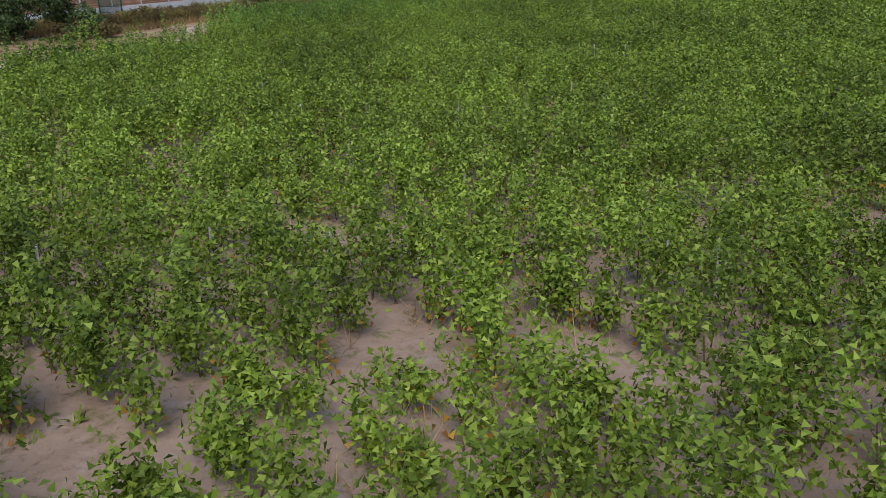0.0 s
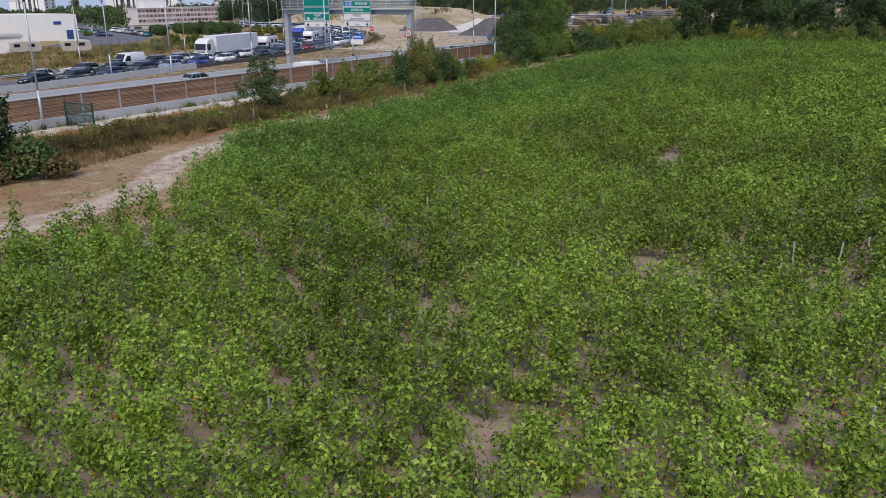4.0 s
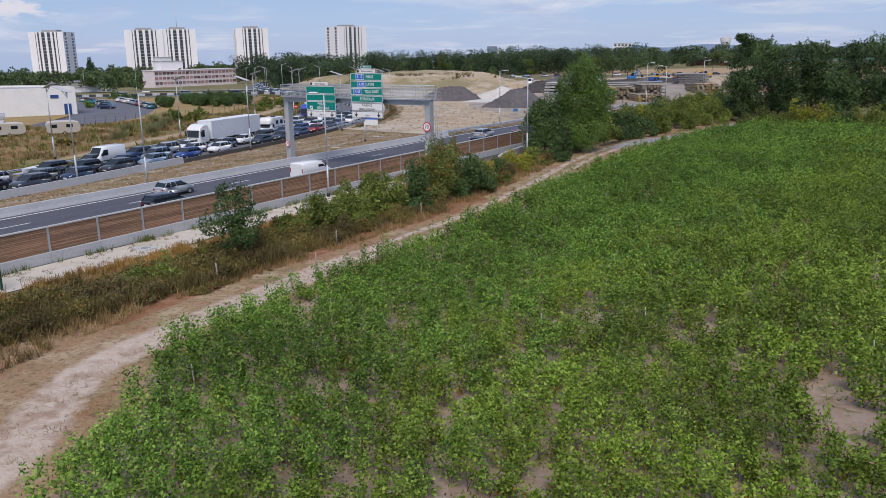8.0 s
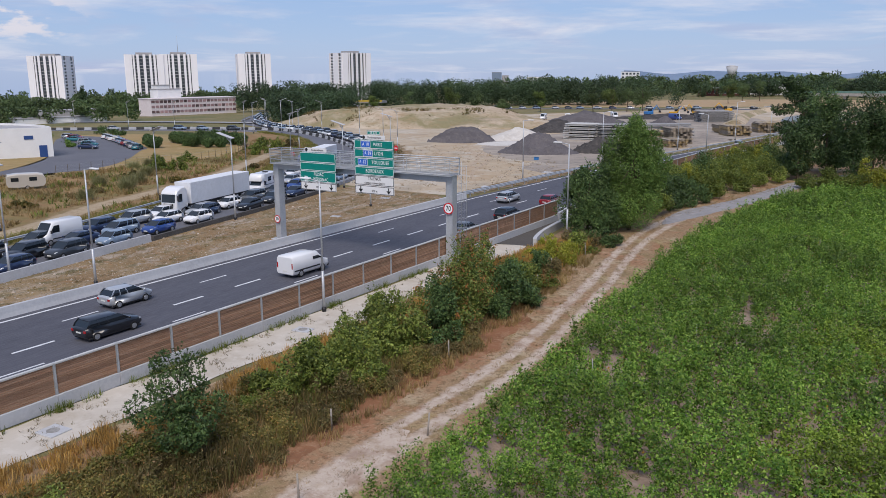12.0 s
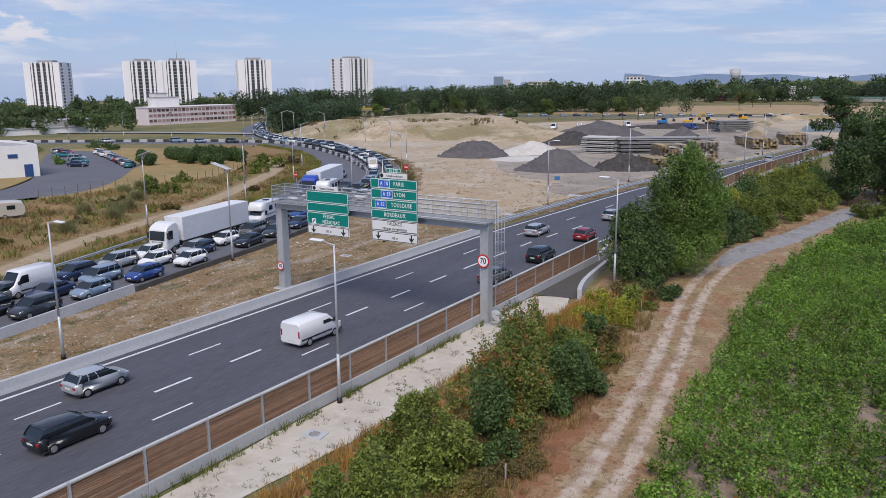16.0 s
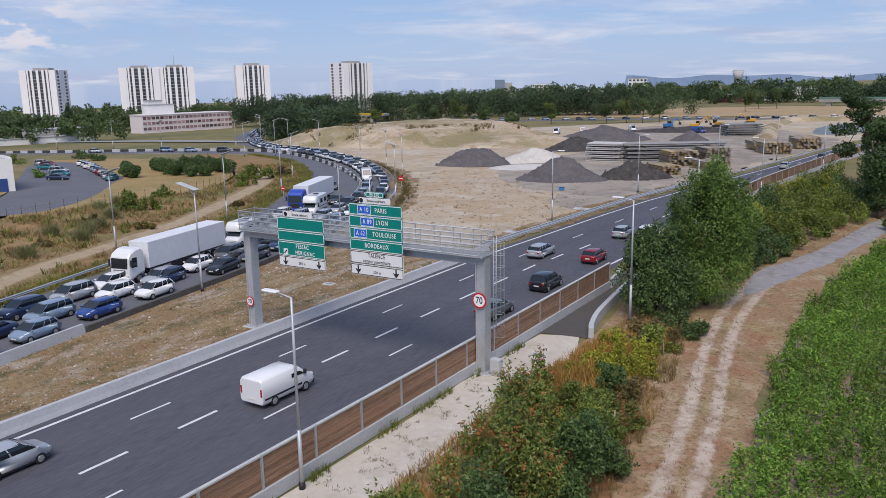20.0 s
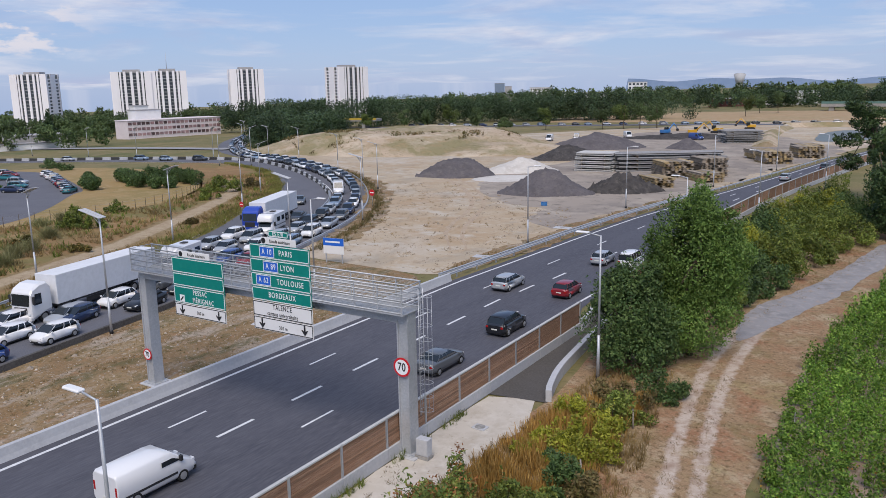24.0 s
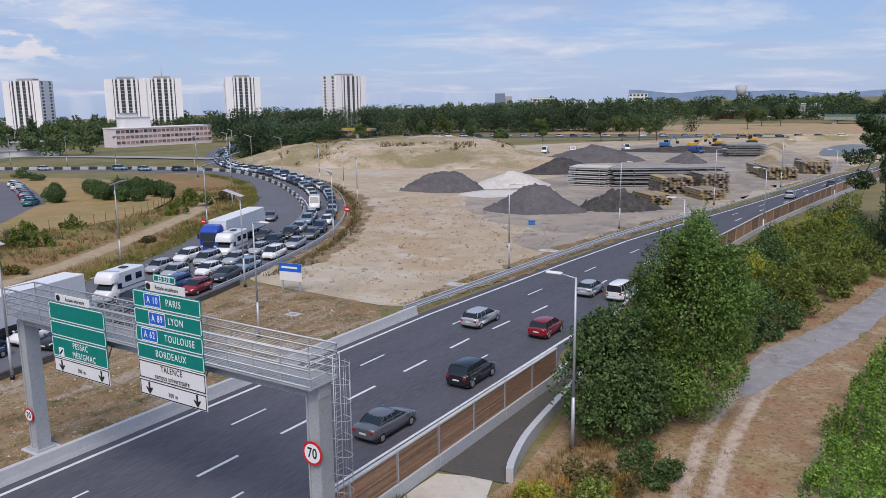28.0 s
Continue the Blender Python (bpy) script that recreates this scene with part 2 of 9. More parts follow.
def layered(name, base, layers, rough=0.95, bump=0.4, bscale=8, local=False, over=None, ruts=(0.80, 0.22, 0.58)):
    """Ground of patches; over (base, layers) shows where wheels have worn two bare ruts along the way."""
    m = bpy.data.materials.new(name)
    m.use_nodes = True
    nt = m.node_tree
    b = nt.nodes["Principled BSDF"]
    b.inputs["Roughness"].default_value, b.inputs["Specular IOR Level"].default_value = rough, 0.2
    src = nt.nodes.new("ShaderNodeTexCoord").outputs["Object"] if local else nt.nodes.new("ShaderNodeNewGeometry").outputs["Position"]
    cur = patches(nt, src, base, layers)
    if over:
        def math_(op, a, v):
            q = nt.nodes.new("ShaderNodeMath"); q.operation = op
            nt.links.new(a, q.inputs[0])
            if isinstance(v, (int, float)):
                q.inputs[1].default_value = v
            else:
                nt.links.new(v, q.inputs[1])
            return q.outputs[0]
        def noise(sc, lo, hi, a, z):
            n = nt.nodes.new("ShaderNodeTexNoise")
            n.inputs["Scale"].default_value, n.inputs["Detail"].default_value, n.inputs["Roughness"].default_value = sc, 6, 0.65
            nt.links.new(src, n.inputs["Vector"])
            r = nt.nodes.new("ShaderNodeMapRange")
            r.inputs[1].default_value, r.inputs[2].default_value, r.inputs[3].default_value, r.inputs[4].default_value = lo, hi, a, z
            nt.links.new(n.outputs[0], r.inputs[0])
            return r.outputs[0]
        sep = nt.nodes.new("ShaderNodeSeparateXYZ")
        nt.links.new(nt.nodes.new("ShaderNodeUVMap").outputs[0], sep.inputs[0])
        u = math_("ADD", sep.outputs[0], noise(0.3, 0.2, 0.8, -0.25, 0.25))
        u = math_("ADD", u, noise(1.7, 0.2, 0.8, -0.28, 0.28))
        u = math_("ABSOLUTE", math_("SUBTRACT", math_("ABSOLUTE", u, 0), ruts[0]), 0)
        r = nt.nodes.new("ShaderNodeMapRange")
        r.interpolation_type = "SMOOTHSTEP"
        r.inputs[1].default_value, r.inputs[2].default_value, r.inputs[3].default_value, r.inputs[4].default_value = ruts[1], ruts[2], 1, 0
        nt.links.new(u, r.inputs[0])
        fac = math_("MULTIPLY", r.outputs[0], noise(1.1, 0.3, 0.5, 0.45, 1.0))
        x = nt.nodes.new("ShaderNodeMix")
        x.data_type = "RGBA"
        nt.links.new(fac, x.inputs[0]); nt.links.new(cur, x.inputs[6]); nt.links.new(patches(nt, src, *over), x.inputs[7])
        cur = x.outputs[2]
    nt.links.new(cur, b.inputs["Base Color"])
    n = nt.nodes.new("ShaderNodeTexNoise")
    n.inputs["Scale"].default_value, n.inputs["Detail"].default_value = bscale, 6
    nt.links.new(src, n.inputs["Vector"])
    bp = nt.nodes.new("ShaderNodeBump")
    bp.inputs["Strength"].default_value, bp.inputs["Distance"].default_value = bump, 0.06
    nt.links.new(n.outputs[0], bp.inputs["Height"])
    nt.links.new(bp.outputs[0], b.inputs["Normal"])
    return m


S1 = (1, 1)
M_GROUND = layered("dry_grassland", (0.20, 0.165, 0.075), [((0.11, 0.12, 0.045), 0.03, 0.42, 0.6, 0.9, S1), ((0.27, 0.20, 0.11), 0.12, 0.5, 0.65, 0.7, S1), ((0.10, 0.10, 0.045), 1.6, 0.52, 0.66, 0.7, S1)], bump=0.6, bscale=3)
M_ASPHALT = mat("asphalt", (0.082, 0.083, 0.099), (0.060, 0.061, 0.075), (0.108, 0.108, 0.124), 0.45, 7, 0.8, bump=0.15, bscale=60, stretch=(1, 0.12, 1))
M_ASPHALT_OLD = mat("worn_asphalt", (0.125, 0.127, 0.145), (0.100, 0.102, 0.118), (0.148, 0.149, 0.162), 0.15, 7, 0.88, bump=0.15, bscale=50)
M_CONC = mat("concrete", (0.44, 0.45, 0.47), (0.385, 0.39, 0.405), (0.48, 0.485, 0.49), 0.6, 5, 0.85, bump=0.1, bscale=15)
M_CONC_OLD = mat("weathered_concrete", (0.30, 0.29, 0.27), (0.2, 0.195, 0.185), (0.38, 0.37, 0.35), 0.7, 5, 0.9, bump=0.15, bscale=12)
M_WHITE_LINE = mat("road_paint", (0.70, 0.71, 0.72), (0.5, 0.51, 0.52), (0.62, 0.62, 0.62), 1.5, 12, 0.7)
M_GRAVEL = layered("pale_gravel", (0.50, 0.455, 0.39), [((0.40, 0.35, 0.285), 0.25, 0.48, 0.62, 0.8, S1), ((0.57, 0.53, 0.47), 0.9, 0.5, 0.65, 0.7, S1), ((0.30, 0.255, 0.20), 2.2, 0.6, 0.7, 0.7, S1)], bump=0.15, bscale=14)
M_SAND = layered("sandy_ground", (0.42, 0.34, 0.24), [((0.37, 0.265, 0.16), 0.035, 0.47, 0.60, 0.85, S1), ((0.47, 0.41, 0.335), 0.06, 0.5, 0.64, 0.85, S1), ((0.24, 0.17, 0.105), 0.35, 0.56, 0.68, 0.7, S1), ((0.50, 0.44, 0.36), 0.9, 0.55, 0.7, 0.6, (1, 0.4)), ((0.30, 0.26, 0.20), 0.11, 0.52, 0.63, 0.65, (1, 0.5)), ((0.50, 0.465, 0.40), 0.2, 0.54, 0.66, 0.7, (0.6, 1)), ((0.17, 0.135, 0.085), 1.3, 0.60, 0.70, 0.7, S1), ((0.22, 0.17, 0.12), 5.0, 0.58, 0.72, 0.6, S1)], bump=0.5, bscale=4)
BARE = ((0.47, 0.385, 0.31), [((0.29, 0.20, 0.145), 0.5, 0.48, 0.62, 0.8, S1), ((0.53, 0.45, 0.375), 1.1, 0.52, 0.66, 0.7, S1), ((0.24, 0.155, 0.10), 2.8, 0.56, 0.68, 0.7, S1), ((0.20, 0.14, 0.095), 9, 0.58, 0.7, 0.5, S1)])
DRY = ((0.30, 0.20, 0.115), [((0.20, 0.155, 0.07), 0.25, 0.5, 0.62, 0.8, S1), ((0.42, 0.335, 0.22), 0.4, 0.5, 0.62, 0.8, S1), ((0.29, 0.14, 0.075), 0.22, 0.5, 0.62, 0.8, S1), ((0.33, 0.265, 0.13), 0.16, 0.54, 0.64, 0.7, S1), ((0.13, 0.085, 0.045), 3.0, 0.5, 0.64, 0.85, S1), ((0.42, 0.33, 0.22), 6.0, 0.56, 0.68, 0.8, S1), ((0.12, 0.08, 0.04), 13.0, 0.55, 0.66, 0.7, S1)])
M_DRY = layered("dry_verge", *DRY, bump=1.0, bscale=8)
M_TRACKWAY = layered("rutted_track", *DRY, bump=0.7, bscale=8, over=BARE)
M_EARTH = layered("rutted_meadow_earth", (0.235, 0.165, 0.08), [((0.17, 0.13, 0.055), 0.4, 0.5, 0.62, 0.8, S1), ((0.34, 0.25, 0.14), 0.9, 0.52, 0.64, 0.8, S1), ((0.13, 0.10, 0.05), 3, 0.54, 0.66, 0.7, S1)], bump=0.7, bscale=6, over=((0.37, 0.29, 0.19), [((0.28, 0.20, 0.12), 0.4, 0.48, 0.62, 0.8, S1), ((0.43, 0.35, 0.25), 1.2, 0.52, 0.66, 0.7, S1), ((0.20, 0.14, 0.08), 3.0, 0.56, 0.68, 0.7, S1)]), ruts=(0.6, 0.55, 1.25))
M_TRACKBEND = layered("trodden_bend", *DRY, bump=0.7, bscale=8, over=BARE, ruts=(0.45, 0.45, 1.1))
M_MEDIAN = layered("stony_dry_strip", (0.225, 0.143, 0.070), [((0.28, 0.205, 0.112), 0.15, 0.45, 0.6, 0.8, S1), ((0.36, 0.30, 0.235), 0.4, 0.5, 0.62, 0.85, (1, 0.45)), ((0.11, 0.095, 0.04), 0.5, 0.51, 0.61, 0.85, (1, 0.6)), ((0.30, 0.16, 0.075), 0.8, 0.56, 0.68, 0.7, S1), ((0.42, 0.37, 0.30), 2.5, 0.56, 0.68, 0.7, S1), ((0.11, 0.085, 0.045), 4.0, 0.52, 0.64, 0.85, S1), ((0.45, 0.40, 0.33), 9.0, 0.6, 0.7, 0.8, S1)], bump=1.0, bscale=5)
M_SOIL = layered("vineyard_soil", (0.30, 0.225, 0.175), [((0.20, 0.14, 0.10), 0.4, 0.48, 0.62, 0.8, S1), ((0.33, 0.275, 0.245), 1.0, 0.52, 0.66, 0.7, S1), ((0.10, 0.12, 0.03), 1.3, 0.55, 0.64, 0.8, S1), ((0.13, 0.095, 0.06), 4.0, 0.55, 0.68, 0.7, S1)], bump=0.6, bscale=6)
M_WOOD = mat("fence_timber", (0.30, 0.16, 0.092), (0.19, 0.105, 0.064), (0.41, 0.28, 0.19), 0.5, 4, 0.8, bump=0.2, bscale=6, stretch=(1, 0.35, 14), objrand=0.28)
M_GALV = mat("galvanised_steel", (0.46, 0.48, 0.50), (0.38, 0.40, 0.42), (0.52, 0.53, 0.55), 1.2, 8, 0.45, metal=0.35)
M_GREEN_SIGN = mat("green_sign", (0.0, 0.20, 0.165), (0.0, 0.185, 0.15), (0.004, 0.215, 0.175), 0.6, 3, 0.45)
M_BLUE_SIGN = flat("blue_sign", (0.015, 0.12, 0.55), 0.45)
M_WHITE = mat("white_panel", (0.74, 0.74, 0.73), (0.68, 0.68, 0.67), (0.72, 0.71, 0.70), 0.5, 3, 0.5)
M_RED = flat("sign_red", (0.55, 0.012, 0.02), 0.45)
M_BLACK = flat("black_paint", (0.012, 0.012, 0.014), 0.5)
M_BARK = mat("bark", (0.10, 0.075, 0.05), (0.06, 0.045, 0.03), (0.14, 0.11, 0.08), 2, 12, 0.95, bump=0.6, bscale=14)
L_VINE = leaf_mat("vine_leaves", (0.070, 0.116, 0.013), (0.164, 0.254, 0.026), (0.245, 0.328, 0.054), None, 0.98, 0.22)
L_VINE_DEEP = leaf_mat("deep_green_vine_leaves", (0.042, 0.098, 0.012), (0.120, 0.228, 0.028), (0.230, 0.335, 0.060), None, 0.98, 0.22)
L_WITHERED = leaf_mat("withered_vine_leaves", (0.36, 0.15, 0.03), (0.42, 0.27, 0.045), (0.20, 0.10, 0.05), (0.34, 0.33, 0.06), 0.93, 0.3)
L_BUSH = leaf_mat("bush_leaves", (0.070, 0.105, 0.021), (0.130, 0.170, 0.031), (0.205, 0.235, 0.050), None, 0.93, 0.2)
L_DARK = leaf_mat("dark_leaves", (0.036, 0.068, 0.023), (0.066, 0.114, 0.033), (0.108, 0.158, 0.050), None, 0.93, 0.2)
L_POPLAR = leaf_mat("poplar_leaves", (0.064, 0.120, 0.026), (0.108, 0.184, 0.038), (0.172, 0.255, 0.062), None, 0.93, 0.25)
L_RUST = leaf_mat("rust_tinged_leaves", (0.058, 0.090, 0.020), (0.108, 0.148, 0.030), (0.19, 0.20, 0.05), (0.24, 0.13, 0.04), 0.96, 0.2)
L_YELLOW = leaf_mat("yellow_green_leaves", (0.17, 0.19, 0.022), (0.26, 0.275, 0.028), (0.34, 0.33, 0.05))
L_DRY = leaf_mat("dry_grass_blades", (0.27, 0.175, 0.07), (0.19, 0.14, 0.055), (0.33, 0.235, 0.11), None, 0.93, 0.2)
L_STRAW = leaf_mat("straw_blades", (0.36, 0.26, 0.13), (0.44, 0.33, 0.19), (0.28, 0.18, 0.085), None, 0.93, 0.2)
L_ORANGE = leaf_mat("orange_dry_grass", (0.40, 0.23, 0.055), (0.30, 0.17, 0.05), (0.46, 0.30, 0.10), None, 0.93, 0.2)
L_WOOD = leaf_mat("woodland_leaves", (0.024, 0.046, 0.016), (0.044, 0.078, 0.025), (0.072, 0.108, 0.036), None, 0.93, 0.15)
L_GOLDGREEN = leaf_mat("yellow_green_grass", (0.17, 0.16, 0.04), (0.24, 0.21, 0.06), (0.15, 0.17, 0.04), None, 0.93, 0.2)
L_SEED = leaf_mat("rusty_seed_heads", (0.22, 0.09, 0.03), (0.30, 0.13, 0.04), (0.17, 0.08, 0.035), None, 0.93, 0.15)
L_TUSSOCK = leaf_mat("tussock_blades", (0.14, 0.15, 0.06), (0.20, 0.20, 0.085), (0.28, 0.26, 0.13), None, 0.93, 0.2)
L_BROWN = leaf_mat("brown_brush", (0.105, 0.084, 0.034), (0.16, 0.122, 0.050), (0.105, 0.108, 0.034), (0.26, 0.17, 0.08), 0.95)
L_OLIVE = leaf_mat("olive_scrub", (0.100, 0.100, 0.027), (0.155, 0.142, 0.038), (0.235, 0.175, 0.055), (0.34, 0.20, 0.07), 0.94)

# ---- builders ----
def gz(x, y):
    """Height of the land: level near the road, falling gently far to the west."""
    d = np.hypot(x, y)
    b = np.clip((np.degrees(np.arctan2(-x, y)) - 3) / 58, 0, 1)
    return -np.maximum(0, d - 190) * (0.003 + 0.020 * b)


def mesh_np(name, verts, faces, material):
    """A mesh from arrays of corners and of equal faces."""
    verts, faces = np.asarray(verts, np.float32), np.asarray(faces, np.int32)
    me = bpy.data.meshes.new(name)
    k = faces.shape[1]
    me.vertices.add(len(verts)); me.vertices.foreach_set("co", verts.ravel())
    me.loops.add(faces.size); me.loops.foreach_set("vertex_index", faces.ravel())
    me.polygons.add(len(faces)); me.polygons.foreach_set("loop_start", np.arange(0, faces.size, k, dtype=np.int32))
    me.polygons.foreach_set("use_smooth", np.zeros(len(faces), bool))
    me.update(calc_edges=True)
    me.materials.append(material)
    return me


def obj(name, me, parent=None, label="", category="", group="", kind="", at=None):
    ob = new(name, me)
    if parent is not None:
        ob.parent = parent
    if at is not None:
        ob.matrix_basis = at
    return tagged(ob, label, category, group, kind)


def thing(name, at, label, category, group=""):
    return obj(name, None, None, label, category, group, at=at)


def part(name, bm, material, parent, label=""):
    """Links a bmesh as one mesh object under a thing or a part."""
    me = bpy.data.meshes.new(name)
    bm.to_mesh(me)
    bm.free()
    for m in (material if isinstance(material, (list, tuple)) else [material]):
        me.materials.append(m)
    return obj(name, me, parent, label)


def box(bm, lo, hi, bevel=0.0, m=None, mi=0):
    r = bmesh.ops.create_cube(bm, size=1.0)
    vs = r["verts"]
    c = [(a + b) / 2 for a, b in zip(lo, hi)]
    s = [b - a for a, b in zip(lo, hi)]
    for v in vs:
        v.co = Vector((c[0] + v.co.x * s[0], c[1] + v.co.y * s[1], c[2] + v.co.z * s[2]))
    if m is not None:
        bmesh.ops.transform(bm, matrix=m, verts=vs)
    fs = {f for v in vs for f in v.link_faces}
    for f in fs:
        f.material_index = mi
    if bevel:
        es = list({e for f in fs for e in f.edges})
        bmesh.ops.bevel(bm, geom=es, offset=bevel, segments=1, affect="EDGES", profile=0.5)
    return bm


def tube(bm, a, b, r1, r2=None, n=8, mi=0):
    a, b = Vector(a), Vector(b)
    d = b - a
    q = d.to_track_quat("Z", "Y").to_matrix().to_4x4()
    r = bmesh.ops.create_cone(bm, cap_ends=True, segments=n, radius1=r1, radius2=r1 if r2 is None else r2, depth=d.length)
    bmesh.ops.transform(bm, matrix=Matrix.Translation((a + b) / 2) @ q, verts=r["verts"])
    for v in r["verts"]:
        for f in v.link_faces:
            f.material_index = mi
            f.smooth = len(f.verts) == 4
    return bm


def B():
    return bmesh.new()


def bent(bm, pts, r, n=4):
    """One continuous tube through all the points."""
    pts = [Vector(p) for p in pts]
    rings = []
    for i, p in enumerate(pts):
        d = (pts[min(i + 1, len(pts) - 1)] - pts[max(i - 1, 0)]).normalized()
        u = d.orthogonal().normalized() if i == 0 else (rings_u - d * rings_u.dot(d)).normalized()
        rings_u = u
        w = d.cross(u)
        rings.append([bm.verts.new(p + (u * math.cos(a) + w * math.sin(a)) * r) for a in np.linspace(0, math.tau, n, endpoint=False)])
    for a, b in zip(rings, rings[1:]):
        for i in range(n):
            bm.faces.new((a[i], a[(i + 1) % n], b[(i + 1) % n], b[i]))
    bm.faces.new(rings[0][::-1]); bm.faces.new(rings[-1])
    return bm


def ribbon(name, line, left, right, z, material, label, kind="structure", category="", step=2.0):
    """A strip of ground along a line of x, y, from left to right of it, following the land."""
    pts = resample(line, step)
    d = np.gradient(pts, axis=0)
    d /= np.linalg.norm(d, axis=1)[:, None]
    n = np.stack([d[:, 1], -d[:, 0]], 1)
    k = 4
    rows = [pts + n * (left + (right - left) * j / k) for j in range(k + 1)]
    v = np.stack(rows, 1).reshape(-1, 2)
    v = np.column_stack([v, gz(v[:, 0], v[:, 1]) + z])
    i = np.arange(len(pts) - 1)[:, None] * (k + 1) + np.arange(k)[None]
    i = i.ravel()
    f = np.stack([i, i + 1, i + k + 2, i + k + 1], 1)
    return obj(name, mesh_np(name, v, f, material), None, label, category, "", kind)


def resample(line, step):
    p = np.asarray(line, float)
    if len(p) > 2:
        q = [p[0]]
        for k in range(len(p) - 1):
            a, b, c, e = p[max(k - 1, 0)], p[k], p[k + 1], p[min(k + 2, len(p) - 1)]
            for s in np.linspace(0, 1, 13)[1:]:
                q.append(0.5 * (2 * b + (c - a) * s + (2 * a - 5 * b + 4 * c - e) * s * s + (3 * b - a - 3 * c + e) * s ** 3))
        p = np.array(q)
    s = np.r_[0, np.cumsum(np.linalg.norm(np.diff(p, axis=0), axis=1))]
    t = np.linspace(0, s[-1], max(2, int(s[-1] / step) + 1))
    return np.column_stack([np.interp(t, s, p[:, 0]), np.interp(t, s, p[:, 1])])


def wall_along(name, line, off, profile, material, label, z=0.0, parent=None, kind="structure", category="", step=2.0):
    """A profile (sideways, up) swept along a line."""
    profile = [(a, b if b else -0.06) for a, b in profile]
    pts = resample(line, step)
    d = np.gradient(pts, axis=0)
    d /= np.linalg.norm(d, axis=1)[:, None]
    n = np.stack([d[:, 1], -d[:, 0]], 1)
    base = gz(pts[:, 0], pts[:, 1]) + z
    k = len(profile)
    v = np.concatenate([np.column_stack([pts + n * (off + px), base + pz])[:, None] for px, pz in profile], 1).reshape(-1, 3)
    i = np.arange(len(pts) - 1)[:, None] * k
    j = np.arange(k)[None]
    f = np.stack([i + j, i + (j + 1) % k, i + k + (j + 1) % k, i + k + j], 2).reshape(-1, 4)
    me = mesh_np(name, v, f, material)
    bm = B(); bm.from_mesh(me)
    bm.verts.ensure_lookup_table()
    for q in (range(k), range(len(v) - k, len(v))):
        try:
            bm.faces.new([bm.verts[a] for a in q])
        except ValueError:
            pass
    bmesh.ops.recalc_face_normals(bm, faces=bm.faces)
    bm.to_mesh(me); bm.free()
    return obj(name, me, parent, label, category, "", kind)


def sheet(name, outline, z, material, label, cell=4.0, ragged=0.0, seed=1, rounded=True):
    """A flat patch of ground with the given outline, its edge made ragged."""
    p = np.asarray(outline, float)
    for _ in range(2 if rounded else 0):
        q = np.roll(p, -1, 0)
        p = np.stack([p * 0.8 + q * 0.2, p * 0.2 + q * 0.8], 1).reshape(-1, 2)
    p = np.concatenate([a + (b - a) * np.linspace(0, 1, max(1, int(np.hypot(*(b - a)) / max(1.0, cell / 2))) + 1)[:-1, None] for a, b in zip(p, np.roll(p, -1, 0))])
    rng = np.random.default_rng(seed)
    if ragged:
        k = rng.normal(size=(len(p), 2))
        k = (k + np.roll(k, 1, 0) + np.roll(k, -1, 0)) / 2
        p = p + k * ragged
    bm = B()
    vs = [bm.verts.new((x, y, float(gz(x, y)) + z)) for x, y in p]
    f = bm.faces.new(vs)
    bmesh.ops.triangulate(bm, faces=[f])
    for _ in range(5):
        es = [e for e in bm.edges if e.calc_length() > 16 and max(e.verts[0].co.xy.length, e.verts[1].co.xy.length) > 170]
        if not es:
            break
        bmesh.ops.subdivide_edges(bm, edges=es, cuts=1)
        bmesh.ops.triangulate(bm, faces=[f for f in bm.faces if len(f.verts) > 3])
    for u in bm.verts:
        u.co.z = float(gz(u.co.x, u.co.y)) + z
    bmesh.ops.recalc_face_normals(bm, faces=bm.faces)
    for f in bm.faces:
        if f.normal.z < 0:
            f.normal_flip()
    me = bpy.data.meshes.new(name)
    bm.to_mesh(me); bm.free()
    me.materials.append(material)
    return obj(name, me, None, label, "", "", "structure")


def leaves_np(rng, c, size, up=0.35, aspect=0.75, tri=True, out=None):
    """Leaves (own island each) at the points c: pointed, or folded quads; they face up and outwards (out) by chance."""
    n = len(c)
    d = rng.normal(size=(n, 3)); d /= np.linalg.norm(d, axis=1)[:, None]
    w = rng.normal(size=(n, 3)); w[:, 2] += up * 3
    if out is not None:
        w += 1.7 * out
    w -= d * (w * d).sum(1)[:, None]; w /= np.linalg.norm(w, axis=1)[:, None]
    s = np.cross(d, w)
    size = np.broadcast_to(size, (n,))[:, None] * rng.uniform(0.7, 1.3, (n, 1))
    if tri:
        v = np.stack([c - d * size * 0.55 - s * size * aspect * 0.5, c - d * size * 0.45 + s * size * aspect * 0.55, c + d * size * 0.75 + w * size * 0.1], 1).reshape(-1, 3)
        return v, np.arange(3 * n).reshape(-1, 3)
    a = c - d * size * 0.5
    b = c + s * size * aspect * 0.5 + w * size * 0.12
    e = c + d * size * 0.5
    g = c - s * size * aspect * 0.5 + w * size * 0.12
    v = np.stack([a, b, e, g], 1).reshape(-1, 3)
    f = np.arange(4 * n).reshape(-1, 4)
    return v, f


def cloud_points(rng, n, lumps):
    """n points in and near the surface of the lumps (x, y, z, rx, ry, rz)."""
    L = np.asarray(lumps, float)
    vol = (L[:, 3] * L[:, 4] * L[:, 5]) ** (2 / 3)
    k = rng.choice(len(L), n, p=vol / vol.sum())
    d = rng.normal(size=(n, 3)); d /= np.linalg.norm(d, axis=1)[:, None]
    r = rng.uniform(0.25, 1.0, (n, 1)) ** (1 / 3.2) * rng.uniform(0.9, 1.1, (n, 1))
    return L[k, :3] + d * r * L[k, 3:], d

